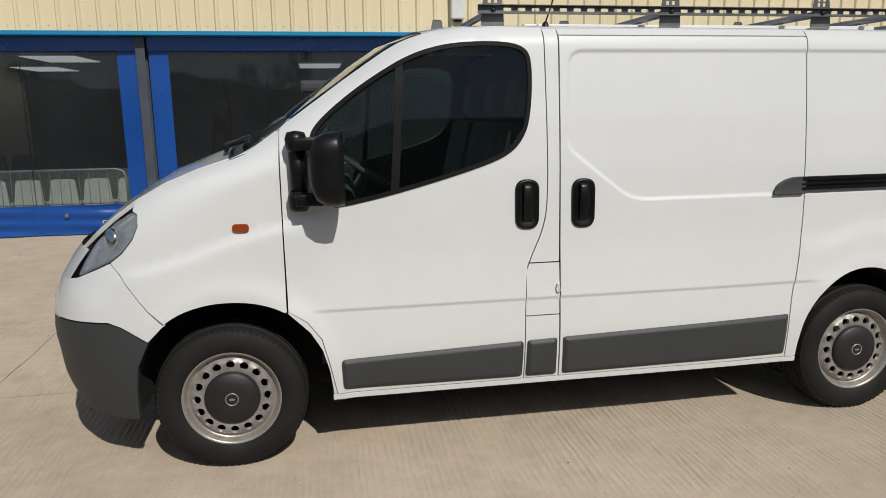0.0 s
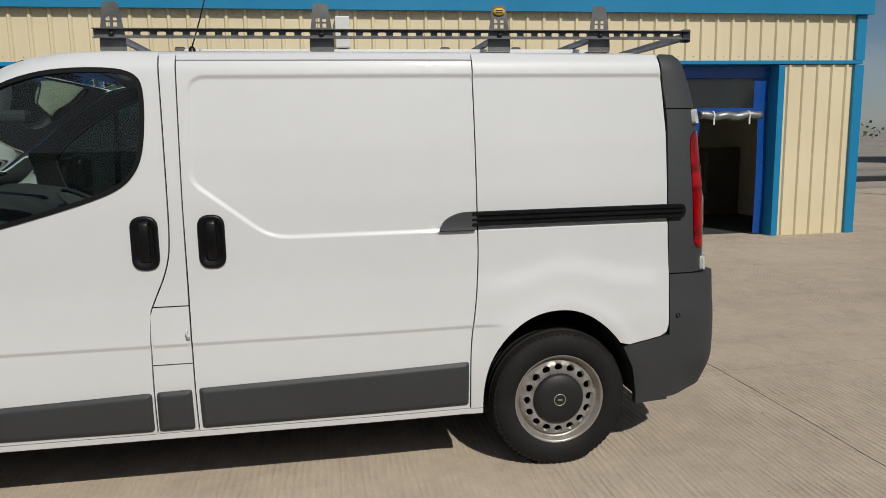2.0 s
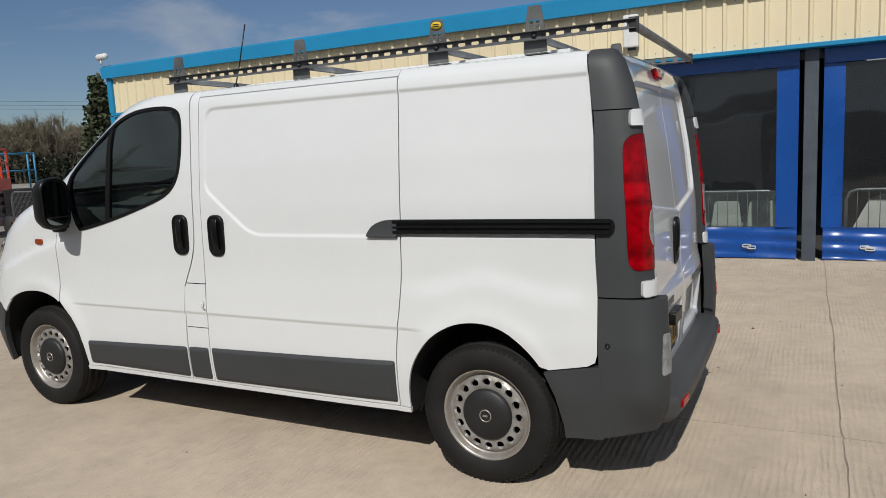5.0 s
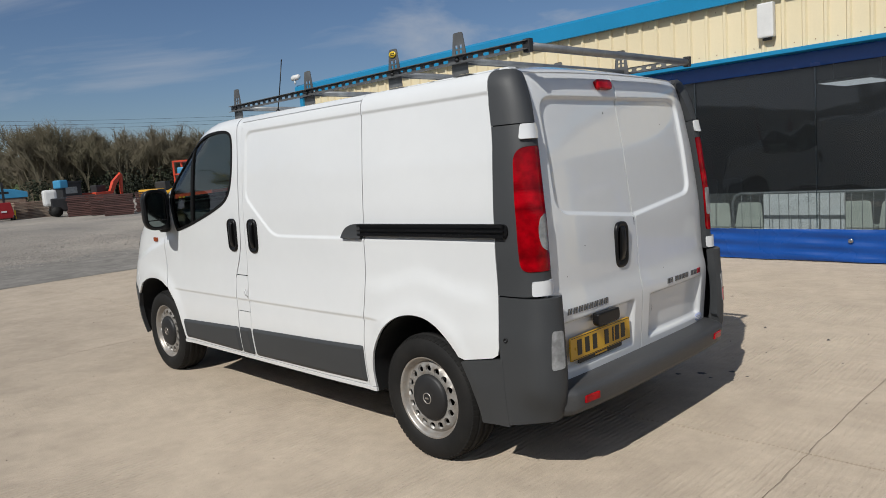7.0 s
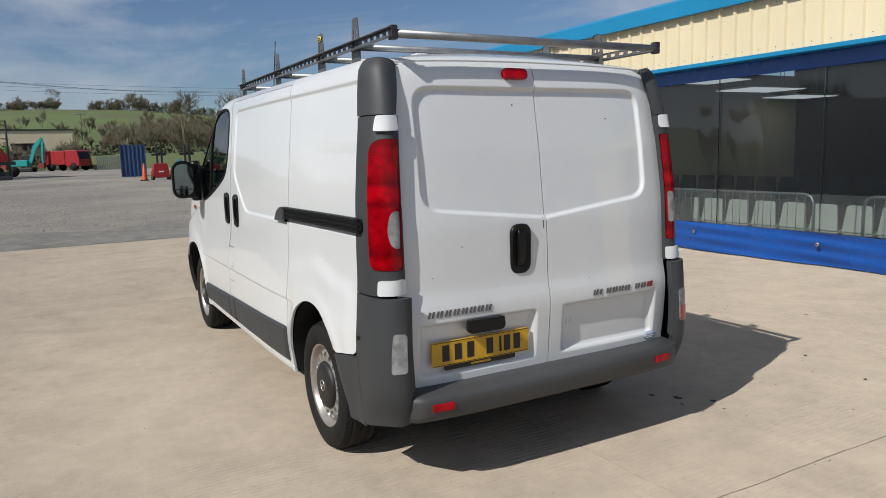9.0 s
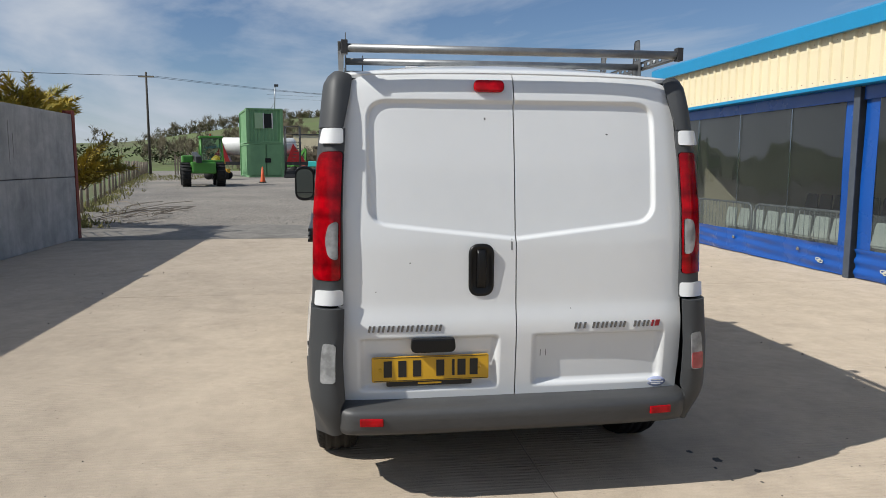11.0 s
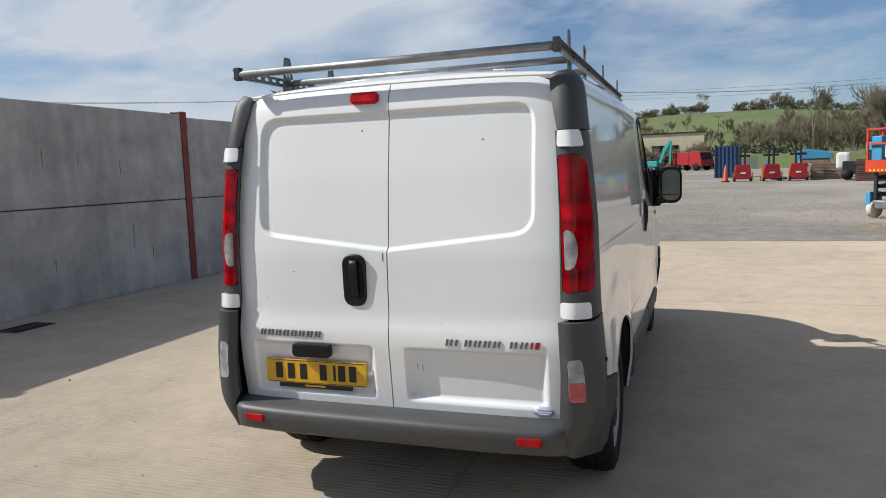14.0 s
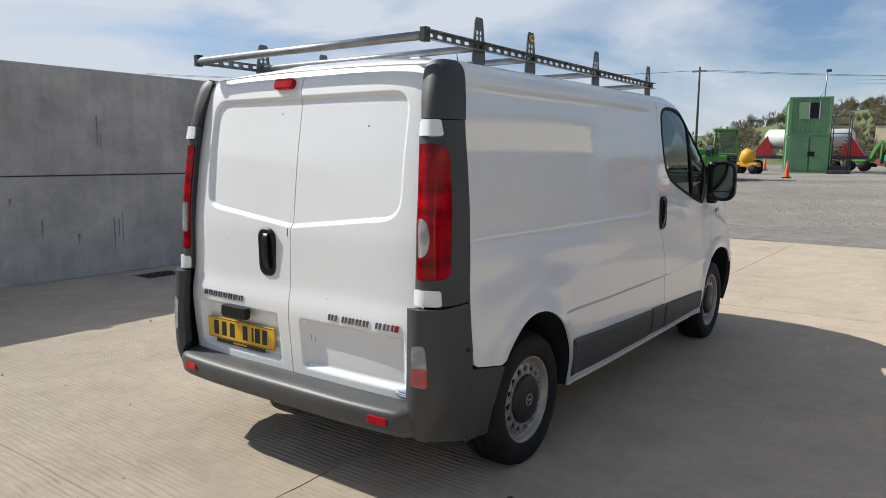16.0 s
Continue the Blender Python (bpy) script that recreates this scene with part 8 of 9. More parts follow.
stair = thing("steel_stair", "dark steel stair tower beside the green cabins", "stairs", "", (-51.0, -4.55, Z(-51)))
for a, b in ((-0.6, -0.5), (0.6, -0.5), (-0.6, 0.6), (0.6, 0.6)):
    bm = B()
    tube(bm, (a, b, 0), (a, b, 3.9), 0.045, 6)
    part("upright", bm, M_DARKMETAL, stair)
for z in (2.7, 3.3, 3.85):
    bm = B()
    for p, q in (((-0.6, -0.5), (0.6, -0.5)), ((-0.6, 0.6), (0.6, 0.6)), ((0.6, -0.5), (0.6, 0.6))):
        tube(bm, (*p, z), (*q, z), 0.03, 6)
    part("rail", bm, M_DARKMETAL, stair)
for i in range(12):
    bm = B()
    box(bm, -0.5, 0.5, -0.6 + i * 0.1, -0.4 + i * 0.1, 0.22 * (i + 1), 0.22 * (i + 1) + 0.04)
    part("tread", bm, M_DARKMETAL, stair)
for k in range(5):
    bm = B()
    box(bm, -0.9 + 0.35 * k, -0.62 + 0.35 * k, -0.6, 0.7, 0.0, 0.25 + 0.3 * (k % 2), 0.03)
    part("stacked_frame", bm, M_DARKMETAL, stair)

# white tanker behind the cabins
tank = thing("tank_trailer", "white tank on a red and black trailer", "tanker", "", (-62.4, -8.3, 0.45), 92)
bm = B()
lathe(bm, [(-3.4, 0), (-3.35, 0.45), (-3.1, 0.78), (3.1, 0.78), (3.35, 0.45), (3.4, 0)], (0, 0, 2.65), (1, 0, 0), 24)
part("tank", bm, M_PLASTIC_WHITE, tank)
for s in (-1, 1):
    bm = B()
    prism(bm, [(s * 2.5, 1.25), (s * 4.2, 1.25), (s * 3.1, 2.9)], 1.6, Matrix.Translation((0, -0.8, 0)))
    bmesh.ops.recalc_face_normals(bm, faces=bm.faces)
    part("end_hopper", bm, M_REDM, tank, "dull red sloping end")
bm = B()
box(bm, -4.4, 4.4, -0.9, 0.9, 0.95, 1.24)
part("chassis", bm, M_DARKMETAL, tank)
for wx in (2.0, 3.1, 4.2, -4.0):
    for sy in (-1, 1):
        bm = B()
        lathe(bm, [(-0.15, 0), (-0.15, 0.42), (0.15, 0.42), (0.15, 0)], (wx, sy * 0.85, 0.42), (0, 1, 0), 18)
        part("wheel", bm, M_TYRE, tank)


def big_wheel(bm_parent, name, x, y, z, r, w, hub=M_GREENM):
    bm = B()
    lathe(bm, [(-w / 2, r * 0.55), (-w / 2, r * 0.9), (-w * 0.35, r), (w * 0.35, r), (w / 2, r * 0.9), (w / 2, r * 0.55)], (x, y, z), (0, 1, 0), 24)
    for i in range(18):
        a = 2 * math.pi * i / 18
        m = Matrix.Translation((x, y, z)) @ Matrix.Rotation(a, 4, "Y")
        box(bm, r * 0.97, r * 1.05, -w / 2, w / 2, -0.03, 0.03, 0, m)
    wh = part(name, bm, M_TYRE, bm_parent)
    bm = B()
    lathe(bm, [(-w * 0.4, 0), (-w * 0.42, r * 0.5), (w * 0.42, r * 0.55), (w * 0.4, 0)], (x, y, z), (0, 1, 0), 16)
    part("rim", bm, hub, wh)


def telehandler(at, rz):
    t = thing("telehandler", "green telehandler with a glazed cab", "telehandler", "", at, rz)
    for x in (-1.1, 1.1):
        for y in (-0.85, 0.85):
            big_wheel(t, "wheel", x, y, 0.6, 0.6, 0.42)
    bm = B()
    box(bm, -1.9, 1.7, -0.6, 0.6, 0.65, 1.25, 0.08)
    box(bm, -1.6, 0.2, -1.0, -0.45, 1.2, 1.6, 0.08)
    part("body", bm, M_GREENM, t)
    cab = B()
    for x, y, x2, y2 in ((-0.7, 1.05, -0.6, 1.0), (0.65, 1.05, 0.35, 1.0), (-0.7, -0.10, -0.6, -0.02), (0.65, -0.10, 0.35, -0.02)):
        tube(cab, (x, y, 1.2), (x2, y2, 2.55), 0.05, 6)
    box(cab, -0.75, 0.6, -0.12, 1.08, 2.5, 2.62, 0.04)
    box(cab, -0.75, 0.7, -0.12, 1.08, 0.9, 1.35, 0.04)
    cb = part("cab", cab, M_GREENM, t)
    bm = B()
    box(bm, -0.66, 0.46, -0.04, 1.0, 1.36, 2.5)
    part("cab_glass", bm, M_GLASS, cb).visible_shadow = False
    bm = B()
    lathe(bm, [(0, 0.06), (0.14, 0.05), (0.14, 0)], (-0.4, 0.5, 2.62), (0, 0, 1), 10)
    part("beacon", bm, M_AMBER, cb)
    bm = B()
    box(bm, -2.0, 2.2, -0.42, -0.14, 1.35, 1.68, 0.03, Matrix.Rotation(radians(4), 4, "Y"))
    part("boom", bm, M_DARKMETAL, t)
    return t


telehandler((-34.6, -8.2, Z(-35)), 14)
mixer = thing("site_mixer", "yellow wheeled site mixer", "mixer", "", (-46.6, -9.4, Z(-46)), 82)
bm = B()
lathe(bm, [(-0.5, 0.18), (-0.35, 0.42), (0.2, 0.5), (0.5, 0.35), (0.5, 0)], (0, 0, 1.1), (0.4, 0, 0.9), 18)
part("drum", bm, M_YELLOW, mixer)
bm = B()
box(bm, -0.7, 0.8, -0.35, 0.35, 0.45, 0.75, 0.05)
part("frame", bm, M_YELLOW, mixer)
for x in (-0.5, 0.6):
    for y in (-0.45, 0.45):
        bm = B()
        lathe(bm, [(-0.08, 0), (-0.08, 0.3), (0.08, 0.3), (0.08, 0)], (x, y, 0.3), (0, 1, 0), 16)
        part("wheel", bm, M_TYRE, mixer)

# white shed far off, excavators and lorry before it
far_shed = thing("far_shed", "long pale industrial shed at the foot of the hill", "building", "", (-127, -3.5, 0.45))
bm = B()
box(bm, -6, 0, -5.9, 6.2, 0, 6.2)
part("wall", bm, M_CREAM, far_shed)
bm = B()
box(bm, -6.1, 0.15, -6.05, 6.35, 6.2, 6.4)
part("roof", bm, M_DARKMETAL, far_shed)
bm = B()
box(bm, 0.0, 0.05, -2.5, 2.0, 0, 4.2)
part("doorway", bm, M_DARK, far_shed)


def excavator(at, rz, material, label, up=1.0, group="excavators", size=1.0):
    e = thing("excavator", label, "excavator", group, at, rz)
    e.matrix_world = pose(*at, 0, 0, rz) @ Matrix.Scale(size, 4)
    for y in (-0.95, 0.95):
        bm = B()
        box(bm, -1.7, 1.7, y - 0.25, y + 0.25, 0.0, 0.75, 0.2)
        part("track", bm, M_DARKMETAL, e)
    bm = B()
    box(bm, -1.8, 1.0, -1.2, 1.2, 0.95, 2.0, 0.12)
    part("body", bm, material, e)
    bm = B()
    box(bm, -0.3, 1.2, 0.15, 1.15, 1.6, 2.85, 0.1)
    part("cab", bm, M_DARKMETAL, e)
    bm = B()
    arm = [(1.0, 1.6), (1.9, 3.4 * up), (3.2, 4.4 * up), (3.4, 4.15 * up), (2.3, 2.9 * up), (1.4, 1.4)]
    prism(bm, arm, 0.4, Matrix.Translation((0, -0.5, 0)))
    bmesh.ops.recalc_face_normals(bm, faces=bm.faces)
    part("boom", bm, material, e)
    bm = B()
    prism(bm, [(3.2, 4.5 * up), (3.55, 4.2 * up), (3.3, 1.4), (3.05, 1.4)], 0.3, Matrix.Translation((0, -0.45, 0)))
    bmesh.ops.recalc_face_normals(bm, faces=bm.faces)
    part("dipper", bm, material, e)
    bm = B()
    prism(bm, [(2.7, 1.5), (3.5, 1.5), (3.4, 0.6), (2.6, 0.5), (2.3, 0.9)], 0.9, Matrix.Translation((0, -0.75, 0)))
    bmesh.ops.recalc_face_normals(bm, faces=bm.faces)
    part("bucket", bm, M_RUST, e)
    return e


excavator((-97, -4.0, 0.45), 70, M_TEAL, "teal tracked excavator with raised arm", 1.3, size=0.72)
excavator((-98, -7.6, 0.45), 60, M_GREENM, "yellow green excavator with lowered arm", 1.1, size=0.66)
excavator((-44, 13.6, 0.42), 115, M_ORANGE, "small orange excavator with its arm raised", 0.95, size=0.52)
excavator((-40, 15.6, 0.40), 30, M_YELLOW, "small yellow digger behind the stacks", 0.5, size=0.5)

lorry = thing("lorry", "dark red lorry with a tall cab", "lorry", "", (-96, 0.75, 0.45), 50)
bm = B()
prism(bm, [(0.6, 0.55), (2.5, 0.55), (2.55, 1.3), (2.3, 2.35), (2.1, 2.5), (0.6, 2.5)], 2.3, Matrix.Translation((0, -1.15, 0)), 0.06)
bmesh.ops.recalc_face_normals(bm, faces=bm.faces)
part("cab", bm, M_REDM, lorry)
bm = B()
prism(bm, [(2.545, 1.42), (2.565, 1.42), (2.35, 2.28), (2.33, 2.28)], 1.9, Matrix.Translation((0, -0.95, 0)))
bmesh.ops.recalc_face_normals(bm, faces=bm.faces)
part("windscreen", bm, M_DARK, lorry)
bm = B()
box(bm, -2.2, 0.5, -1.1, 1.1, 0.75, 2.45, 0.06)
part("load_body", bm, M_REDM, lorry)
for x in (1.7, -1.5):
    for y in (-1.0, 1.0):
        bm = B()
        lathe(bm, [(-0.15, 0), (-0.15, 0.5), (0.15, 0.5), (0.15, 0)], (x, y, 0.5), (0, 1, 0), 16)
        part("wheel", bm, M_TYRE, lorry)

pal = thing("palisade_fence", "grey palisade fence panels leaning together", "fence", "", (-92, 6.2, 0.45), 90)
for i in range(22):
    bm = B()
    prism(bm, [(-2.4 + i * 0.22, 0), (-2.27 + i * 0.22, 0), (-2.27 + i * 0.22, 1.6), (-2.335 + i * 0.22, 1.75), (-2.4 + i * 0.22, 1.6)], 0.03)
    bmesh.ops.recalc_face_normals(bm, faces=bm.faces)
    part("pale", bm, M_GALV, pal)
for z in (0.4, 1.3):
    bm = B()
    box(bm, -2.45, 2.45, 0.03, 0.08, z, z + 0.06)
    part("rail", bm, M_GALV, pal)

skip = thing("steel_bin", "tall dark blue steel bin with ribbed sides", "bin", "", (-47.6, 3.35, Z(-47)), 84)
bm = B()
corrugated(bm, 1.5, 2.05, 0.22, 0.05, Matrix.Translation((0, -0.8, 0.05)))
for s in (-1, 1):
    corrugated(bm, 1.6, 2.05, 0.22, 0.05, Matrix.Translation((s * 0.75, 0, 0.05)) @ Matrix.Rotation(s * math.pi / 2, 4, "Z"))
part("panel", bm, M_BLUE, skip)
bm = B()
box(bm, -0.8, 0.8, -0.85, 0.85, 0.0, 0.06)
for x in (-0.78, 0.72):
    for y in (-0.84, 0.78):
        box(bm, x, x + 0.06, y, y + 0.06, 0.06, 2.14)
part("frame", bm, M_BLUE, skip)


def mini_lift(at, rz, first_label):
    f = thing("mast_lift", first_label, "mast lift", "small red lifts in a row", at, rz)
    bm = B()
    prism(bm, [(-0.45, 0.12), (0.45, 0.12), (0.42, 0.5), (0.34, 0.92), (-0.34, 0.92), (-0.42, 0.5)], 0.72, Matrix.Translation((0.36, 0, 0)) @ Matrix.Rotation(math.pi / 2, 4, "Z"), 0.03)
    bmesh.ops.recalc_face_normals(bm, faces=bm.faces)
    part("body", bm, M_REDM, f, "red rounded cover")
    for y in (-0.12, 0.12):
        bm = B()
        box(bm, -0.05, 0.07, y - 0.05, y + 0.05, 0.8, 1.95)
        part("mast", bm, M_DARKMETAL, f)
    bm = B()
    box(bm, -0.12, -0.06, -0.40, 0.40, 1.35, 1.47)
    part("carriage", bm, M_DARKMETAL, f)
    bm = B()
    box(bm, 0.362, 0.38, -0.13, 0.13, 0.42, 0.50)
    part("plate", bm, M_PLASTIC_WHITE, f, "small white plate")
    for x in (-0.35, 0.3):
        for y in (-0.42, 0.42):
            bm = B()
            lathe(bm, [(-0.05, 0), (-0.05, 0.13), (0.05, 0.13), (0.05, 0)], (x, y, 0.13), (0, 1, 0), 14)
            part("wheel", bm, M_DARK, f)
    for y in (-0.5, 0.5):
        bm = B()
        box(bm, 0.2, 0.26, y - 0.03, y + 0.03, 0.05, 0.5)
        part("striped_leg", bm, M_LABEL, f)
    return f


one = mini_lift((-38.2, 3.75, Z(-38)), 0, "small red mast lift with a black mast")
copy_thing(one, pose(-37.6, 5.15, Z(-37.6), 0, 0, 4))
copy_thing(one, pose(-37.4, 6.45, Z(-37.4), 0, 0, -3))
tub = thing("steel_tub", "open blue steel tub between the lifts", "tub", "", (-40.2, 6.0, Z(-40)))
bm = B()
prism(bm, [(-0.7, 0.1), (0.7, 0.1), (0.95, 1.1), (0.9, 1.1), (0.66, 0.15), (-0.66, 0.15), (-0.9, 1.1), (-0.95, 1.1)], 1.0, Matrix.Translation((0.5, 0, 0)) @ Matrix.Rotation(math.pi / 2, 4, "Z"))
bmesh.ops.recalc_face_normals(bm, faces=bm.faces)
part("shell", bm, M_LIFTBLUE, tub)
bm = B()
box(bm, -0.4, 0.4, -0.6, 0.6, 0.0, 0.1)
part("skid", bm, M_DARKMETAL, tub)


def board_stack(at, rz, w, h, deep, material, label, layers):
    s = thing("board_stack", label, "stack", "stacked boards and panels", at, rz)
    lr = random.Random(int(abs(at[1]) * 100))
    for i in range(layers):
        bm = B()
        o = lr.uniform(-0.05, 0.05)
        q = h / layers
        box(bm, -w / 2 + o, w / 2 + o, -deep / 2, deep / 2, i * q, i * q + q * 0.78)
        part("board", bm, material, s)
    return s


board_stack((-38.4, 8.0, Z(-38)), 90, 1.75, 0.88, 1.1, M_PALLET, "neat stack of pale boards", 11)
board_stack((-40.0, 7.2, Z(-40)), 90, 1.3, 0.9, 1.0, M_DKRED, "stack of dull red boards", 9)
board_stack((-34.8, 9.4, Z(-35)), 72, 1.3, 1.05, 1.1, M_DKRED, "tall stack of reddish brown panels", 12)
board_stack((-33.6, 10.05, Z(-34)), 70, 1.2, 1.02, 1.1, M_DKRED, "tall stack of reddish brown panels", 12)
board_stack((-31.8, 10.15, Z(-32)), 70, 1.3, 1.0, 1.1, M_DKRED, "tall stack of brown panels", 12)
board_stack((-33.0, 12.2, Z(-33)), 70, 1.4, 1.0, 1.1, M_DKRED, "tall stack of brown panels", 12)
cabin = thing("machine_cab", "dark machine cab with a small blue cover on top", "cabin", "", (-43.7, 11.6, Z(-43)), 8)
bm = B()
box(bm, -0.6, 0.6, -0.58, 0.58, 0.05, 1.75, 0.03)
part("body", bm, M_DARKMETAL, cabin)
bm = B()
box(bm, -0.66, 0.66, -0.2, 0.64, 1.75, 1.85, 0.02)
part("roof", bm, M_DARKMETAL, cabin)
bm = B()
box(bm, -0.3, 0.64, -0.72, -0.22, 1.45, 1.95, 0.08)
part("cover", bm, M_LIFTBLUE, cabin, "small blue cover")
bm = B()
box(bm, 0.602, 0.62, -0.4, 0.3, 1.1, 1.5)
part("door_panel", bm, M_GALV, cabin)
tarp = thing("wrapped_pallet", "pallet load under a bright blue tarpaulin", "pallet load", "", (-41.5, 7.8, Z(-41)), 80)
bm = B()
box(bm, -0.8, 0.8, -0.6, 0.6, 0.0, 1.1, 0.04)
part("load", bm, M_PALLET, tarp)
bm = B()
prism(bm, [(-0.9, 1.1), (-0.86, 1.55), (-0.4, 1.66), (0.3, 1.58), (0.9, 1.4), (0.92, 1.1)], 1.3, Matrix.Translation((0, -0.65, 0)), 0.03)
bmesh.ops.recalc_face_normals(bm, faces=bm.faces)
part("tarpaulin", bm, M_LIFTBLUE, tarp)
fork = thing("yard_tractor", "low dark tractor with a white bonnet", "tractor", "", (-36.0, 9.32, Z(-36)), 80)
fork.matrix_world = fork.matrix_world @ Matrix.Scale(1.12, 4)
bm = B()
box(bm, -0.9, 0.5, -0.5, 0.5, 0.25, 0.85, 0.06)
part("body", bm, M_DARKMETAL, fork)
bm = B()
box(bm, -1.15, -0.6, -0.4, 0.4, 0.5, 1.25, 0.12)
part("bonnet", bm, M_PLASTIC_WHITE, fork)
for x in (-0.7, 0.4):
    for y in (-0.5, 0.5):
        bm = B()
        lathe(bm, [(-0.08, 0), (-0.08, 0.24), (0.08, 0.24), (0.08, 0)], (x, y, 0.24), (0, 1, 0), 14)
        part("wheel", bm, M_TYRE, fork)

# ---- scissor lift and mesh panel by the shed corner ----
lift = thing("scissor_lift", "red scissor lift with grey folded arms", "scissor lift", "", (-14.57, 6.18, Z(-14.5)), -48)
L2, W2 = 1.06, 0.5
bm = B()
box(bm, -0.98, 0.98, -0.36, 0.36, 0.22, 0.42, 0.03)
part("chassis", bm, M_GALV, lift)
for x in (-0.85, 0.85):
    for y in (-0.4, 0.4):
        bm = B()
        lathe(bm, [(-0.07, 0), (-0.07, 0.2), (-0.05, 0.215), (0.05, 0.215), (0.07, 0.2), (0.07, 0.1), (0.05, 0.08), (0.05, 0)], (x, y, 0.215), (0, 1 if y > 0 else -1, 0), 24)
        w = part("wheel", bm, M_BLOCK, lift, "pale solid rubber wheel")
        bm = B()
        lathe(bm, [(0.05, 0.07), (0.075, 0.05), (0.075, 0)], (x, y, 0.215), (0, 1 if y > 0 else -1, 0), 12)
        part("hub", bm, M_RUST, w)
for i in range(6):
    for y in (-0.3, 0.3):
        bm = B()
        z0 = 0.45 + i * 0.1
        a = 1 if i % 2 else -1
        box(bm, -0.95, 0.95, y - 0.03, y + 0.03, -0.035, 0.035, 0.008, Matrix.Translation((0, 0, z0 + 0.05)) @ Matrix.Rotation(a * 0.045, 4, "Y"))
        part("scissor_arm", bm, M_RACK if (i + (y > 0)) % 3 == 0 else M_DARKMETAL, lift)
bm = B()
box(bm, 0.62, 1.04, -0.50, -0.37, 0.30, 0.62, 0.03)
part("battery_box", bm, M_LIFTBLUE, lift, "light blue battery box")
bm = B()
box(bm, -0.90, 0.60, -0.44, -0.37, 0.24, 0.40, 0.02)
part("side_cover", bm, M_GALV, lift)
for x in (-0.95, 0.95):
    bm = B()
    for y in (-0.30, 0.30):
        box(bm, x - 0.03, x + 0.03, y - 0.04, y + 0.04, 0.43, 1.07, 0.008)
    part("end_frame", bm, M_DARKMETAL, lift)
bm = B()
box(bm, 0.70, 0.98, -0.42, -0.16, 1.145, 1.92, 0.03)
part("control_cabinet", bm, M_LIFTBLUE, lift, "blue cabinet on the platform")
for x in (-0.62, -0.40, -0.12):
    bm = B()
    box(bm, x - 0.05, x + 0.05, 0.12, 0.2, 1.145, 1.88, 0.02)
    part("rolled_post", bm, M_LIFTBLUE, lift)
deck = B()
box(deck, -L2, L2, -W2, W2, 1.08, 1.14)
for x0, x1, y0, y1 in ((-L2, L2, -W2, -W2 + 0.02), (-L2, L2, W2 - 0.02, W2), (-L2, -L2 + 0.02, -W2 + 0.02, W2 - 0.02), (L2 - 0.02, L2, -W2 + 0.02, W2 - 0.02)):
    box(deck, x0, x1, y0, y1, 1.14, 1.36)
part("deck", deck, M_ORANGE, lift, "orange red deck with toe boards")
for i, x in enumerate(np.linspace(-L2 + 0.03, L2 - 0.03, 5)):
    for y in (-W2 + 0.03, W2 - 0.03):
        bm = B()
        box(bm, x - 0.022, x + 0.022, y - 0.022, y + 0.022, 1.36, 2.06)
        part("rail_post", bm, M_ORANGE, lift)
for z in (1.72, 2.06):
    bm = B()
    for y in (-W2 + 0.03, W2 - 0.03):
        box(bm, -L2, L2, y - 0.022, y + 0.022, z, z + 0.04)
    for x in (-L2 + 0.02, L2 - 0.02):
        box(bm, x - 0.02, x + 0.02, -W2 + 0.052, W2 - 0.052, z, z + 0.04)
    part("guard_rail", bm, M_ORANGE, lift)
for a, b in ((0.0, 0.34), (0.06, 0.40)):
    bm = B()
    box(bm, L2 - 0.01, L2 + 0.02, a, b, 1.42 if a < 0.03 else 1.74, 1.70 if a < 0.03 else 2.04)
    part("notice_board", bm, M_PLASTIC_WHITE, lift, "pale notice board")
bm = B()
for k in range(8):
    box(bm, L2 + 0.001, L2 + 0.004, -0.4 + k * 0.1, -0.35 + k * 0.1, 1.10, 1.15)
part("hazard_stripe", bm, M_LABEL, lift)
second = thing("scissor_lift", "light blue scissor lift standing behind the red one", "scissor lift", "", (-17.5, 8.3, Z(-17)), 70)
bm = B()
box(bm, -1.1, 1.1, -0.38, 0.38, 0.2, 1.0, 0.04)
part("base", bm, M_DARKMETAL, second)
for x in (-1.1, -0.4, 0.4, 1.1):
    for y in (-0.36, 0.36):
        bm = B()
        tube(bm, (x, y, 1.0), (x, y, 2.0), 0.025, 6)
        part("rail_post", bm, M_LIFTBLUE, second)
for z in (1.5, 1.98):
    bm = B()
    for y in (-0.36, 0.36):
        tube(bm, (-1.1, y, z), (1.1, y, z), 0.025, 6)
    part("guard_rail", bm, M_LIFTBLUE, second)


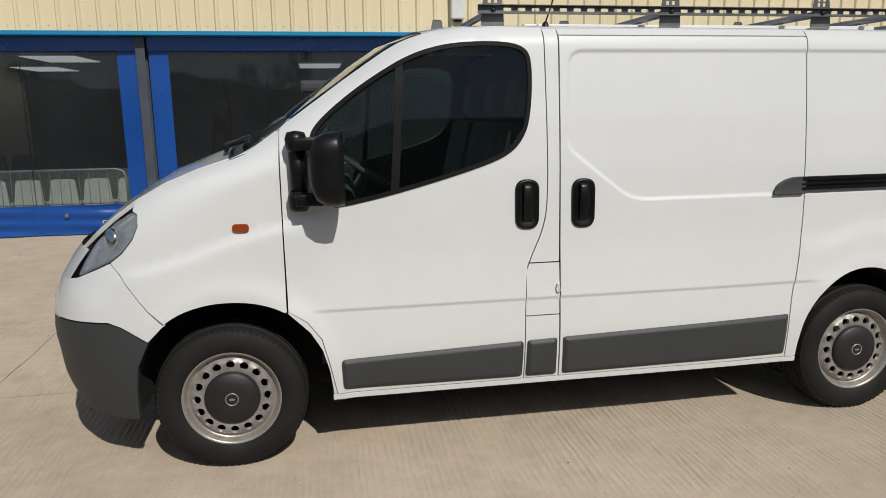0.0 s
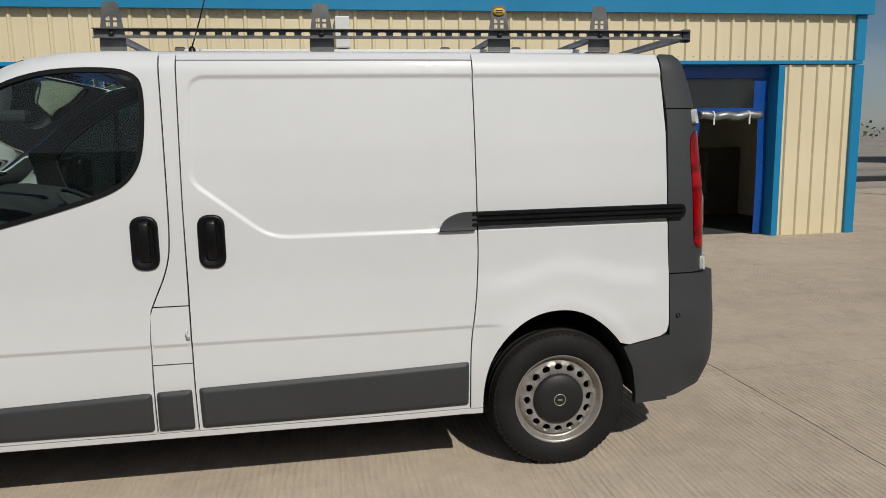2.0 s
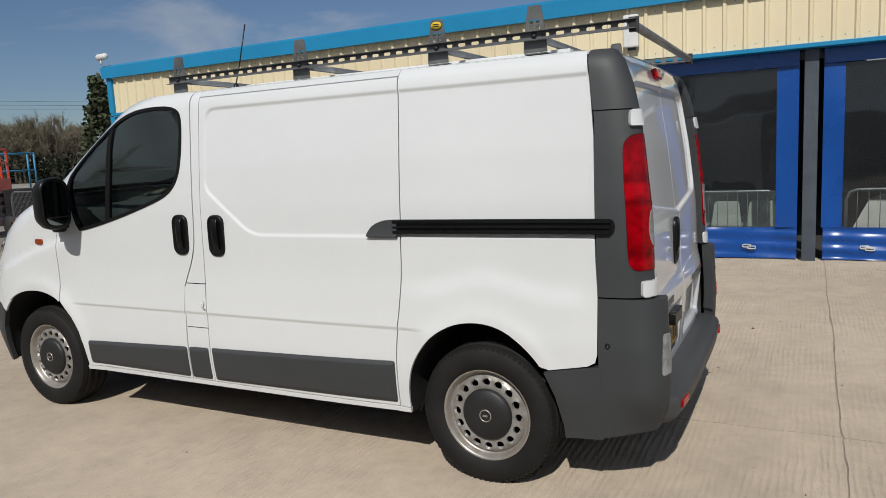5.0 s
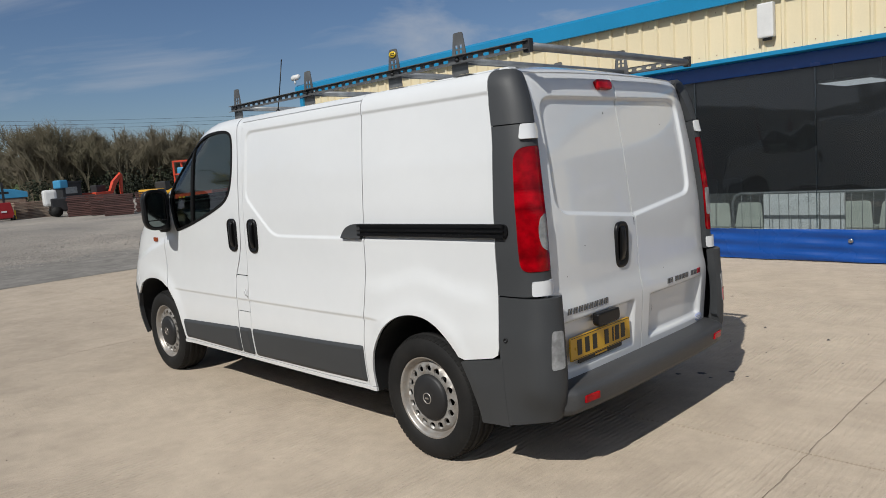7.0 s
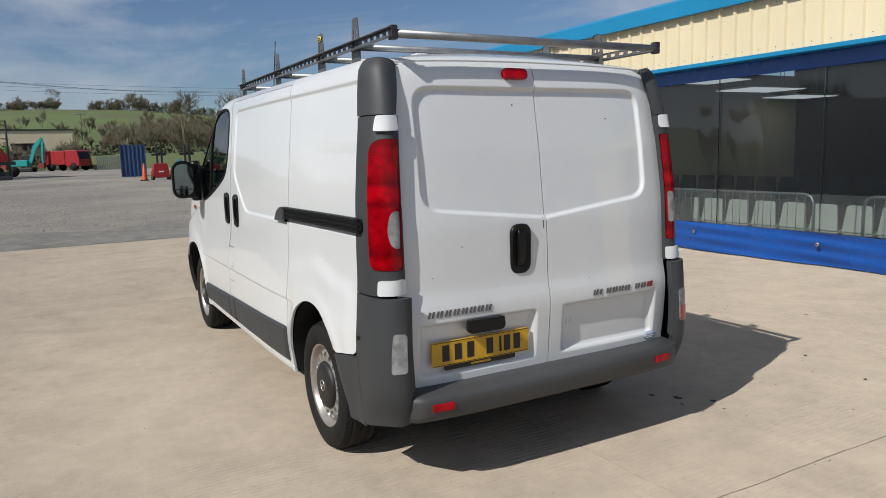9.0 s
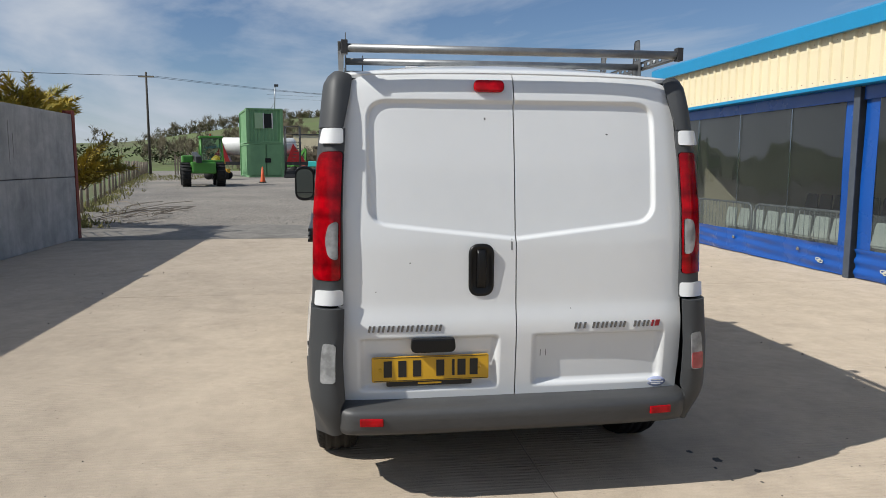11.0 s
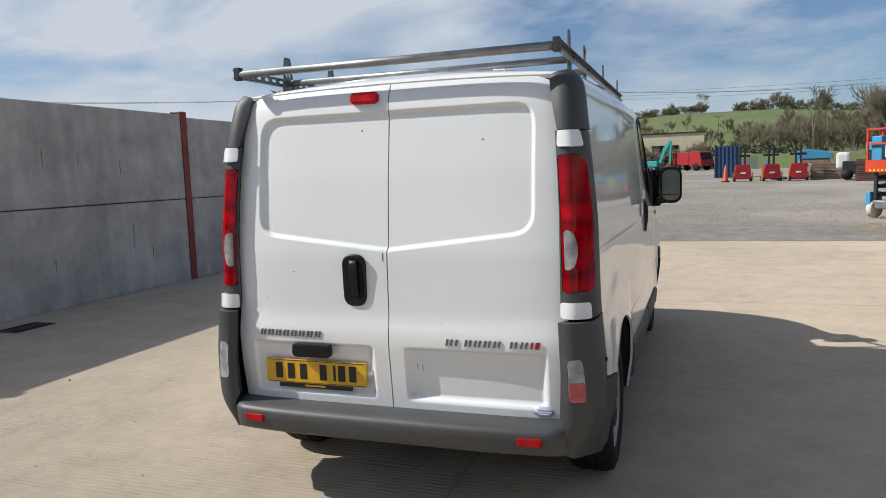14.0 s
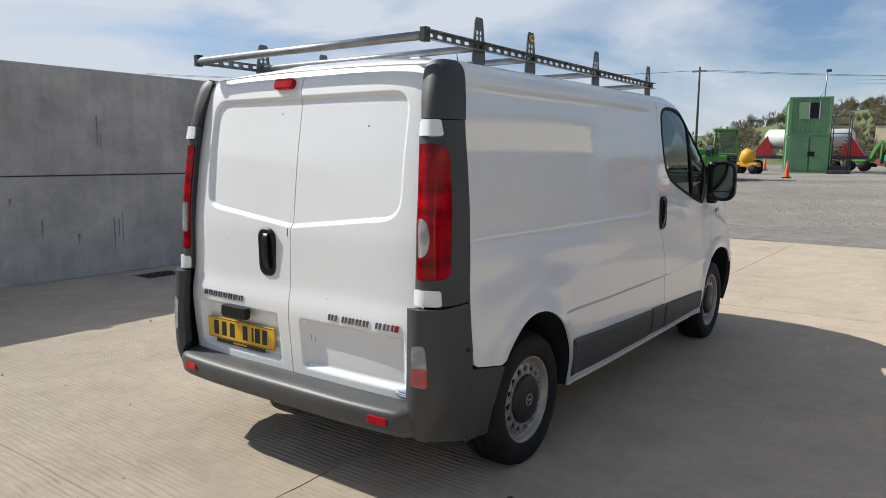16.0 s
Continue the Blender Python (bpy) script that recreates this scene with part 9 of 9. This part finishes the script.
def mesh_panel(at, rz, w, h):
    p = thing("fence_panel", "grey wire mesh fence panel with rounded corners", "fence panel", "mesh fence panels", at, rz)
    bm = B()
    bent(bm, [(-w / 2, 0, 0), (-w / 2, 0, h - 0.15), (-w / 2 + 0.05, 0, h - 0.04), (-w / 2 + 0.15, 0, h), (w / 2 - 0.15, 0, h), (w / 2 - 0.05, 0, h - 0.04), (w / 2, 0, h - 0.15), (w / 2, 0, 0)], 0.02, 8)
    tube(bm, (-w / 2, 0, 0.12), (w / 2, 0, 0.12), 0.018, 8)
    part("frame", bm, M_GALV, p)
    bm = B()
    n = int(w / 0.05)
    for i in range(1, n):
        tube(bm, (-w / 2 + w * i / n, 0, 0.12), (-w / 2 + w * i / n, 0, h), 0.0028, 4, caps=False)
    for j in range(1, 9):
        tube(bm, (-w / 2, 0, 0.12 + (h - 0.12) * j / 9), (w / 2, 0, 0.12 + (h - 0.12) * j / 9), 0.0028, 4, caps=False)
    tagged(part("wire_mesh", bm, M_GALV, p), kind="stuff")
    for x in (-w / 2, w / 2):
        bm = B()
        box(bm, x - 0.12, x + 0.3, -0.3, 0.3, -0.02, 0.12, 0.02)
        part("foot", bm, M_TIMBER, p)


mesh_panel((-10.85, 5.76, 0.02), -4, 3.7, 1.10)
boards = thing("timber_planks", "loose pale timber planks on the ground", "planks", "", (-11.0, 5.2, 0.0), 30)
for i in range(4):
    bm = B()
    box(bm, -1.2, 1.2, i * 0.16 - 0.3, i * 0.16 - 0.18, 0.0, 0.04 + 0.02 * i, 0.005)
    part("plank", bm, M_TIMBER, boards)

# red car by the far corner of the shed
car = thing("car", "small red hatchback parked beyond the shed corner", "car", "", (-14.6, 10.6, 0.03), 100)
bm = B()
prof = [(-1.9, 0.35), (-1.95, 0.75), (-1.8, 0.95), (-1.45, 1.02), (1.0, 0.98), (1.75, 0.85), (1.95, 0.65), (1.95, 0.35)]
prism(bm, prof, 1.64, Matrix.Translation((0, -0.82, 0)), 0.06)
bmesh.ops.recalc_face_normals(bm, faces=bm.faces)
part("body", bm, M_CAR, car)
bm = B()
prism(bm, [(-1.75, 0.98), (-1.45, 1.50), (-1.1, 1.58), (0.0, 1.56), (0.75, 1.0)], 1.36, Matrix.Translation((0, -0.68, 0)), 0.08)
bmesh.ops.recalc_face_normals(bm, faces=bm.faces)
part("cabin", bm, M_CAR, car)
bm = B()
for y in (-0.70, 0.69):
    prism(bm, [(-1.45, 1.02), (-1.28, 1.42), (-0.1, 1.46), (0.5, 1.03)], 0.012, Matrix.Translation((0, y, 0)))
bmesh.ops.recalc_face_normals(bm, faces=bm.faces)
part("side_window", bm, M_DARK, car)
for x in (-1.25, 1.25):
    for y in (-0.72, 0.72):
        bm = B()
        lathe(bm, [(-0.1, 0), (-0.1, 0.3), (0.1, 0.3), (0.1, 0)], (x, y, 0.30), (0, 1, 0), 18)
        part("wheel", bm, M_TYRE, car)

# ---- poles and lines ----
def pole(x, y, h, lamp=False, label="tall wooden utility pole with wires"):
    p = thing("utility_pole" if not lamp else "street_lamp", label, "pole", "", (x, y, Z(x)))
    bm = B()
    tube(bm, (0, 0, 0), (0, 0, h), 0.14 if not lamp else 0.08, 8, 0.09 if not lamp else 0.05)
    part("shaft", bm, M_TARRED, p)
    bm = B()
    if lamp:
        box(bm, -0.2, 0.2, -1.1, 1.1, h, h + 0.2, 0.05)
        part("lamp_head", bm, M_GALV, p)
    else:
        box(bm, -0.08, 0.08, -0.7, 0.7, h - 0.5, h - 0.36)
        part("cross_arm", bm, M_TIMBER, p)
    return p


pole(-68, -19.3, 9.8)
pole(-170, 6.2, 11.2, True, "slim lamp post on the slope")
x, y = polar(6.0, 300)
pole(x, y, 26.0, False, "distant utility pole on the ridge")
lines = thing("overhead_wires", "thin overhead power lines across the sky", "wires")


def wire(p, q, sag, r):
    bm = B()
    p, q = Vector(p), Vector(q)
    bent(bm, [p.lerp(q, t) - Vector((0, 0, sag * 4 * t * (1 - t))) for t in np.linspace(0, 1, 15)], r, 4)
    part("wire", bm, M_DARK, lines)


for dy, z in ((-0.6, 9.9), (0.6, 9.9)):
    wire((-68, -19.3 + dy, z), (-150, 30 + dy, 15.0), 0.8, 0.022)
    wire((-68, -19.3 + dy, z), (-40, -70 + dy, 10.0), 0.8, 0.018)
for k in range(3):
    wire((-190, -20, 20.5 - k * 0.9), (-120, 110, 15.2 - k * 0.7), 1.5, 0.03)

# ---- beyond the other end of the shed ----
dark = thing("black_shed", "black steel shed with a cream gable roof", "building", "", (33.2, 24.9, 0), -45)
bm = B()
box(bm, -5.0, 5.0, -4.0, 4.0, 0, 2.2)
part("wall", bm, M_BLACKSHED, dark)
bm = B()
box(bm, -4.9, 4.9, -3.95, 3.95, 2.2, 2.8)
part("upper_band", bm, M_BLOCK, dark)
bm = B()
prism(bm, [(-4.4, 2.78), (4.4, 2.78), (0, 4.3)], 10.4, Matrix.Translation((-5.2, 0, 0)) @ Matrix.Rotation(-math.pi / 2, 4, "Z"))
bmesh.ops.recalc_face_normals(bm, faces=bm.faces)
part("roof", bm, M_CREAM, dark)
bm = B()
tube(bm, (0, 0, 0), (0, 0, 1.85), 0.06, 8)
single("black_post", bm, M_DARKMETAL, "slim black steel post at the slab edge", "post").matrix_world = pose(14.0, 10.3, 0)
far_fence = thing("concrete_post_fence", "far wire fence with cranked concrete posts", "fence", "", (0, 0, 0))
for i in range(16):
    p = Vector((10 + i * 5.0, 62 - i * 2.6, 0))
    bm = B()
    tube(bm, p, p + Vector((0, 0, 2.2)), 0.07, 5)
    tube(bm, p + Vector((0, 0, 2.2)), p + Vector((0.2, -0.35, 2.6)), 0.06, 5)
    part("post", bm, M_STONE, far_fence)
kerb = B()
box(kerb, 10, 40, 15.5, 15.8, -0.02, 0.14, 0.02)
single("kerb", kerb, M_DARKMETAL, "low dark kerb across the far yard", "kerb", kind="structure")
drum = thing("plastic_drum", "white and orange plastic drums far off", "drum", "", (19.5, 15.0, 0))
for dx, mt in ((0, M_PLASTIC_WHITE), (0.7, M_PLASTIC_WHITE), (0.2, M_CONE)):
    bm = B()
    lathe(bm, [(0, 0), (0, 0.28), (0.8, 0.28), (0.85, 0.2), (0.85, 0)], (dx, 0.4 * dx, 0), (0, 0, 1), 14)
    part("drum_body", bm, mt, drum)
vs, fs = [], []
for i in range(50):
    clump(vs, fs, (-20 + i * 4.0, 150 - i * 1.2, 1.2), 2.2, rng, 20, 0.5)
tagged(new("far_hedge", from_lists("far_hedge", vs, fs, M_EVER)), "low dark hedge far beyond the shed", "hedge", kind="stuff")
